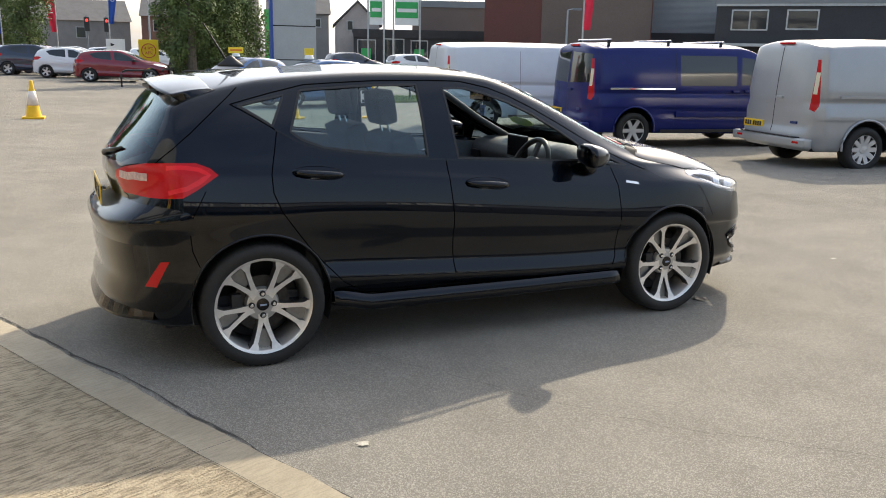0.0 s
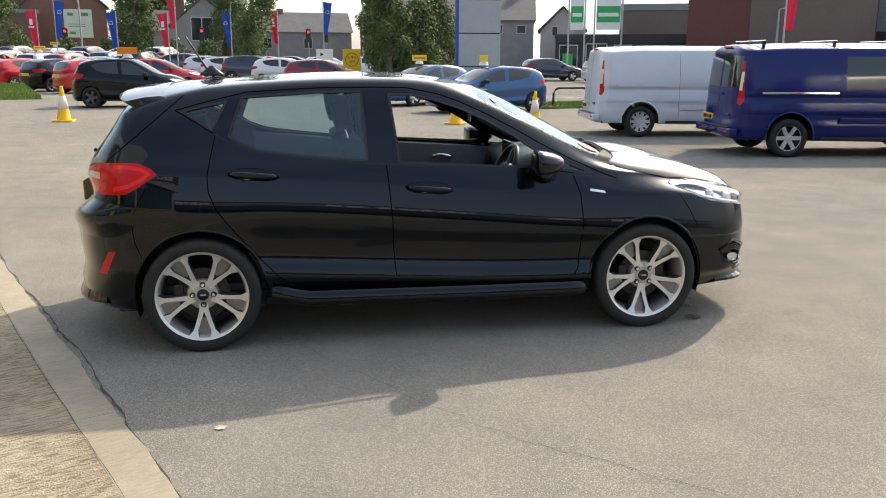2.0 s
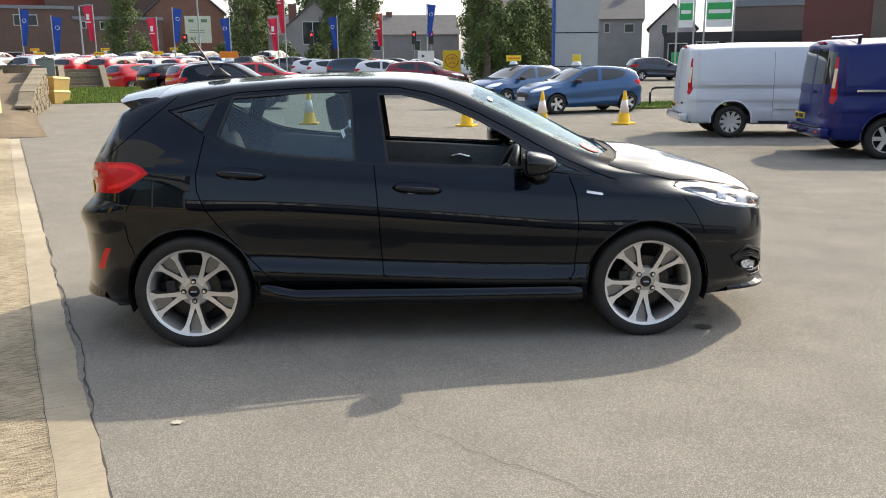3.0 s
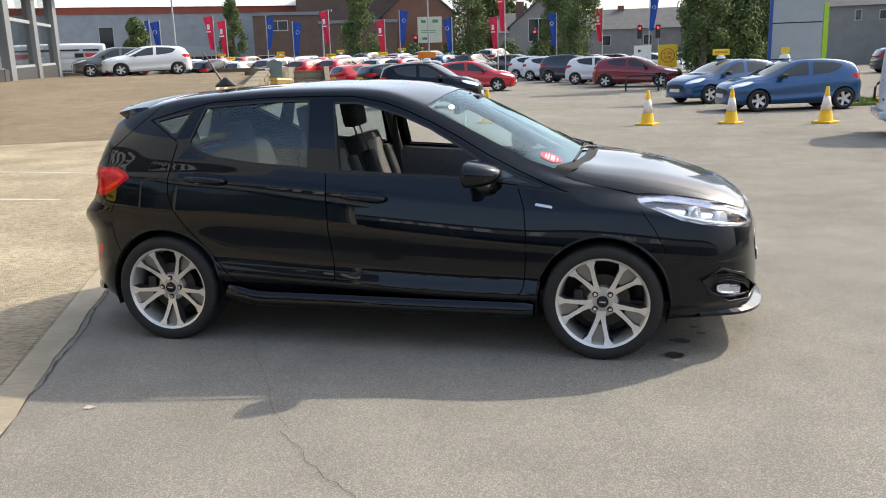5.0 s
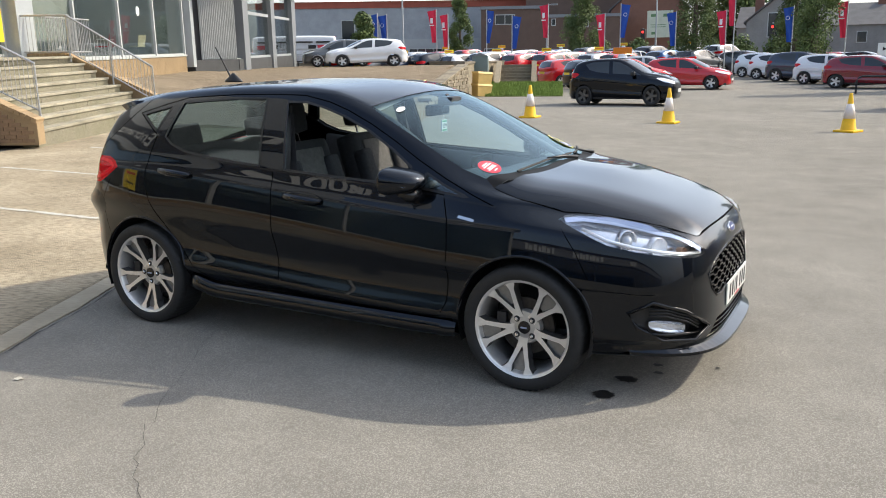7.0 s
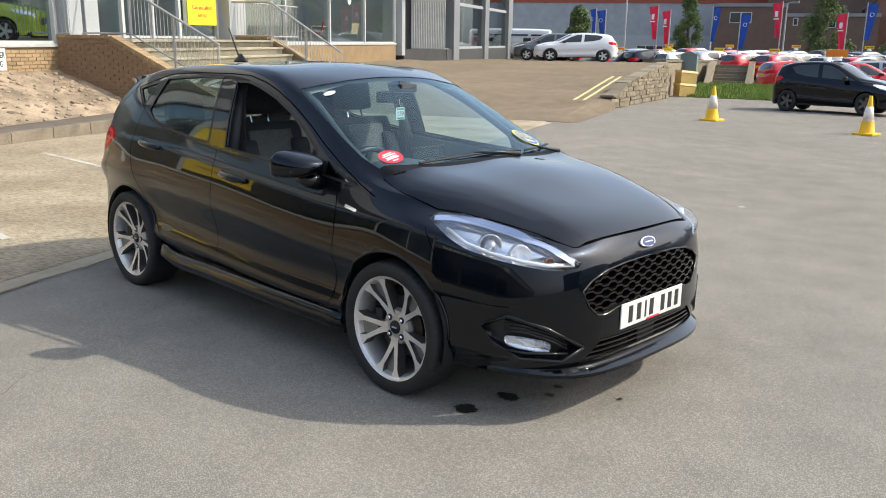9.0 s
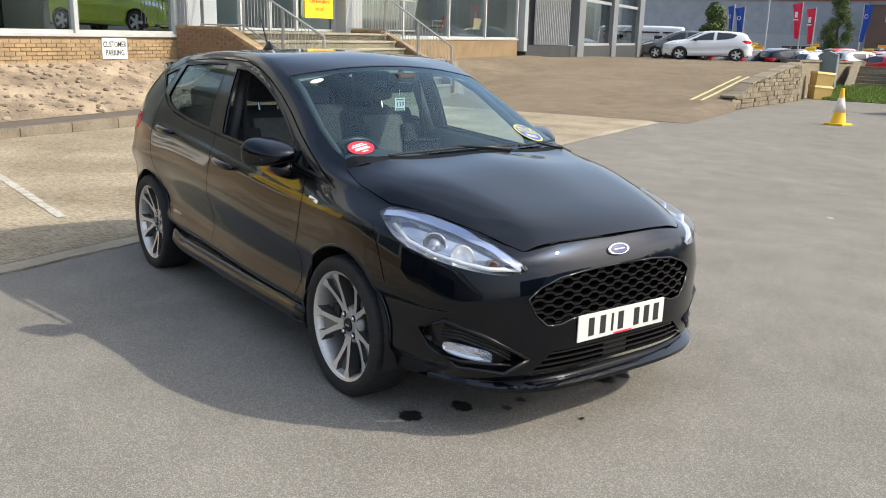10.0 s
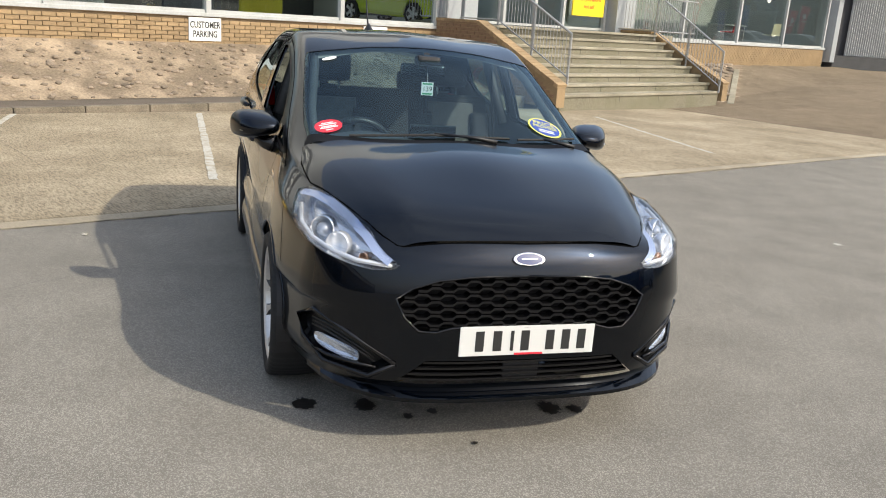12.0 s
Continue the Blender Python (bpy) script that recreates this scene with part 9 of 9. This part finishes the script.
for a, b in (((-12.75, 25.5), (-15.0, 31.0)), ((-15.0, 31.0), (-16.6, 37.0)), ((-16.2, 37.0), (-26.0, 42.0)), ((-26, 42), (-38, 47))):
    a, b = Vector(a), Vector(b)
    d = (b - a).normalized()
    s = Vector((-d.y, d.x)) * 0.18
    part("wall_run", prism(bmesh.new(), [(a.x - s.x, a.y - s.y, 0), (a.x + s.x, a.y + s.y, 0), (b.x + s.x, b.y + s.y, 0), (b.x - s.x, b.y - s.y, 0)], (0, 0, 1.34)), STONE, par)
    part("coping", prism(bmesh.new(), [(a.x - 1.3 * s.x, a.y - 1.3 * s.y, 1.34), (a.x + 1.3 * s.x, a.y + 1.3 * s.y, 1.34), (b.x + 1.3 * s.x, b.y + 1.3 * s.y, 1.34), (b.x - 1.3 * s.x, b.y - 1.3 * s.y, 1.34)], (0, 0, 0.08)), KERB, par)

# ---- bricks and cobbles ----
def brick_face(parent, s0, s1, z0, z1, material, limit):
    """Bricks laid in courses on the showroom's low wall; the ones nearest the bays singly, the rest joined."""
    rnd = random.Random(5)
    me = bpy.data.meshes.new("brick")
    bm = boxes(((0, -0.018, 0), (0.215, 0.012, 0.065)), bevel=0.004)
    bm.to_mesh(me)
    bm.free()
    me.materials.append(material)
    rest = bmesh.new()
    n = 0
    rows = int((z1 - z0) / 0.076)
    for r in range(rows):
        s = s0 - (0.112 if r % 2 else 0)
        while s < s1:
            a, b = max(s, s0), min(s + 0.215, s1)
            if b - a > 0.05:
                if n < limit and b - a > 0.2 and -4.2 < s < 5:
                    o = new("brick", me)
                    o.parent = parent
                    o.matrix_basis = pose(a, -rnd.uniform(0, 0.004), z0 + 0.076 * r)
                    n += 1
                else:
                    d = rnd.uniform(0, 0.004)
                    box(rest, (a, -0.018 - d, z0 + 0.076 * r), (b, 0.012, z0 + 0.076 * r + 0.065))
            s += 0.2275
    tagged(part("brickwork", rest, material, parent), "buff brickwork", kind="stuff")


brick_face(showroom, -16, 5.5, 0.90, 1.39, BRICK, 280)
brick_face(showroom, 13.45, 27.65, 0.62, 1.39, BRICK, 0)
rest = bmesh.new()
for r in range(22):
    for k in range(18):
        o = 0.05 + 0.2275 * k - (0.11 if r % 2 else 0)
        z = 0.05 + 0.076 * r
        top = LAND + 0.10 if o < 1.2 else LAND + 0.10 + (0.36 - LAND - 0.10) * (o + 0.2 - 1.35) / 2.4
        if 0 < o < 3.55 and z + 0.065 < top:
            box(rest, (5.43, -o - 0.215, z), (5.46, -o, z + 0.065))
tagged(part("brickwork", rest, OLDBRICK, stair), "brown brick side of the steps", kind="stuff")
rnd = random.Random(9)
cob = []
for k in range(3):
    bm = bmesh.new()
    bmesh.ops.create_icosphere(bm, subdivisions=2, radius=1)
    for v in bm.verts:
        v.co = Vector((v.co.x * 0.085, v.co.y * 0.055, v.co.z * 0.04)) * (1 + 0.25 * noise.noise(v.co * 1.7 + Vector((k * 5, 0, 0))))
    me = bpy.data.meshes.new("cobble")
    bm.to_mesh(me)
    bm.free()
    for p in me.polygons:
        p.use_smooth = True
    me.materials.append(COBBLE)
    cob.append(me)
rest = bmesh.new()
n = 0
slope = math.degrees(math.atan2(0.76, 2.15))
for i in range(100):
    for j in range(11):
        s = -15.8 + 0.212 * i + rnd.uniform(-0.11, 0.11) + (0.1 if j % 2 else 0)
        a = (j + 0.6 + rnd.uniform(-0.42, 0.42)) / 11.6
        if s > 5.3 or rnd.random() < 0.2:
            continue
        m = pose(s, -(2.15 - 2.15 * a), bank_z(a) + 0.008, slope, 0, rnd.uniform(-50, 50)) @ Matrix.Scale(rnd.uniform(0.38, 0.95), 4)
        if n < 290 and -4.4 < s < 4.2:
            o = new("cobble", cob[n % 3])
            o.parent = bank
            o.matrix_basis = m
            n += 1
        else:
            b2 = bmesh.new()
            b2.from_mesh(cob[i % 3])
            b2.transform(m)
            tmp = bpy.data.meshes.new("tmp")
            b2.to_mesh(tmp)
            b2.free()
            rest.from_mesh(tmp)
            bpy.data.meshes.remove(tmp)
tagged(part("cobbles", rest, COBBLE, bank, smooth=True), "rounded cobbles set in mortar", kind="stuff")
patch = thing("stone_patch", Matrix(), "sandy patch of set stones below the windows, edged in concrete", "paving", kind="structure")
bed = bpy.data.objects["soil_bed"]
bed_tree = BVHTree.FromPolygons([v.co for v in bed.data.vertices], [p.vertices[:] for p in bed.data.polygons])
for k in range(420):
    s, o = 13.4 + 7.0 * rnd.random(), 0.12 + 3.3 * rnd.random()
    if o > 3.5 - 0.5 * (s - 13.1):
        continue
    p = FRONT @ Vector(fp(s, o, 4))
    at = bed_tree.ray_cast(p, Vector((0, 0, -1)))[0]
    if at:
        ob = new("stone", cob[k % 3])
        ob.parent = patch
        ob.matrix_basis = Matrix.Translation(at + Vector((0, 0, 0.006))) @ pose(0, 0, 0, 0, 0, rnd.uniform(0, 180)) @ Matrix.Scale(rnd.uniform(1.0, 2.0), 4)
for k in range(9):
    a, b = (13.3 + 0.75 * k, 3.62 - 0.375 * k), (13.3 + 0.75 * (k + 1), 3.62 - 0.375 * (k + 1))
    hit = [bed_tree.ray_cast(FRONT @ Vector(fp(q[0], q[1], 4)), Vector((0, 0, -1)))[0] for q in (a, b)]
    if all(hit):
        d = hit[1] - hit[0]
        bm = box(bmesh.new(), (0.01, -0.09, -0.12), (d.length - 0.01, 0.09, 0.05), 0.015)
        part("edging", bm, STEP, patch, "worn concrete edging").matrix_basis = Matrix.Translation(hit[0]) @ d.to_track_quat("X", "Z").to_matrix().to_4x4()
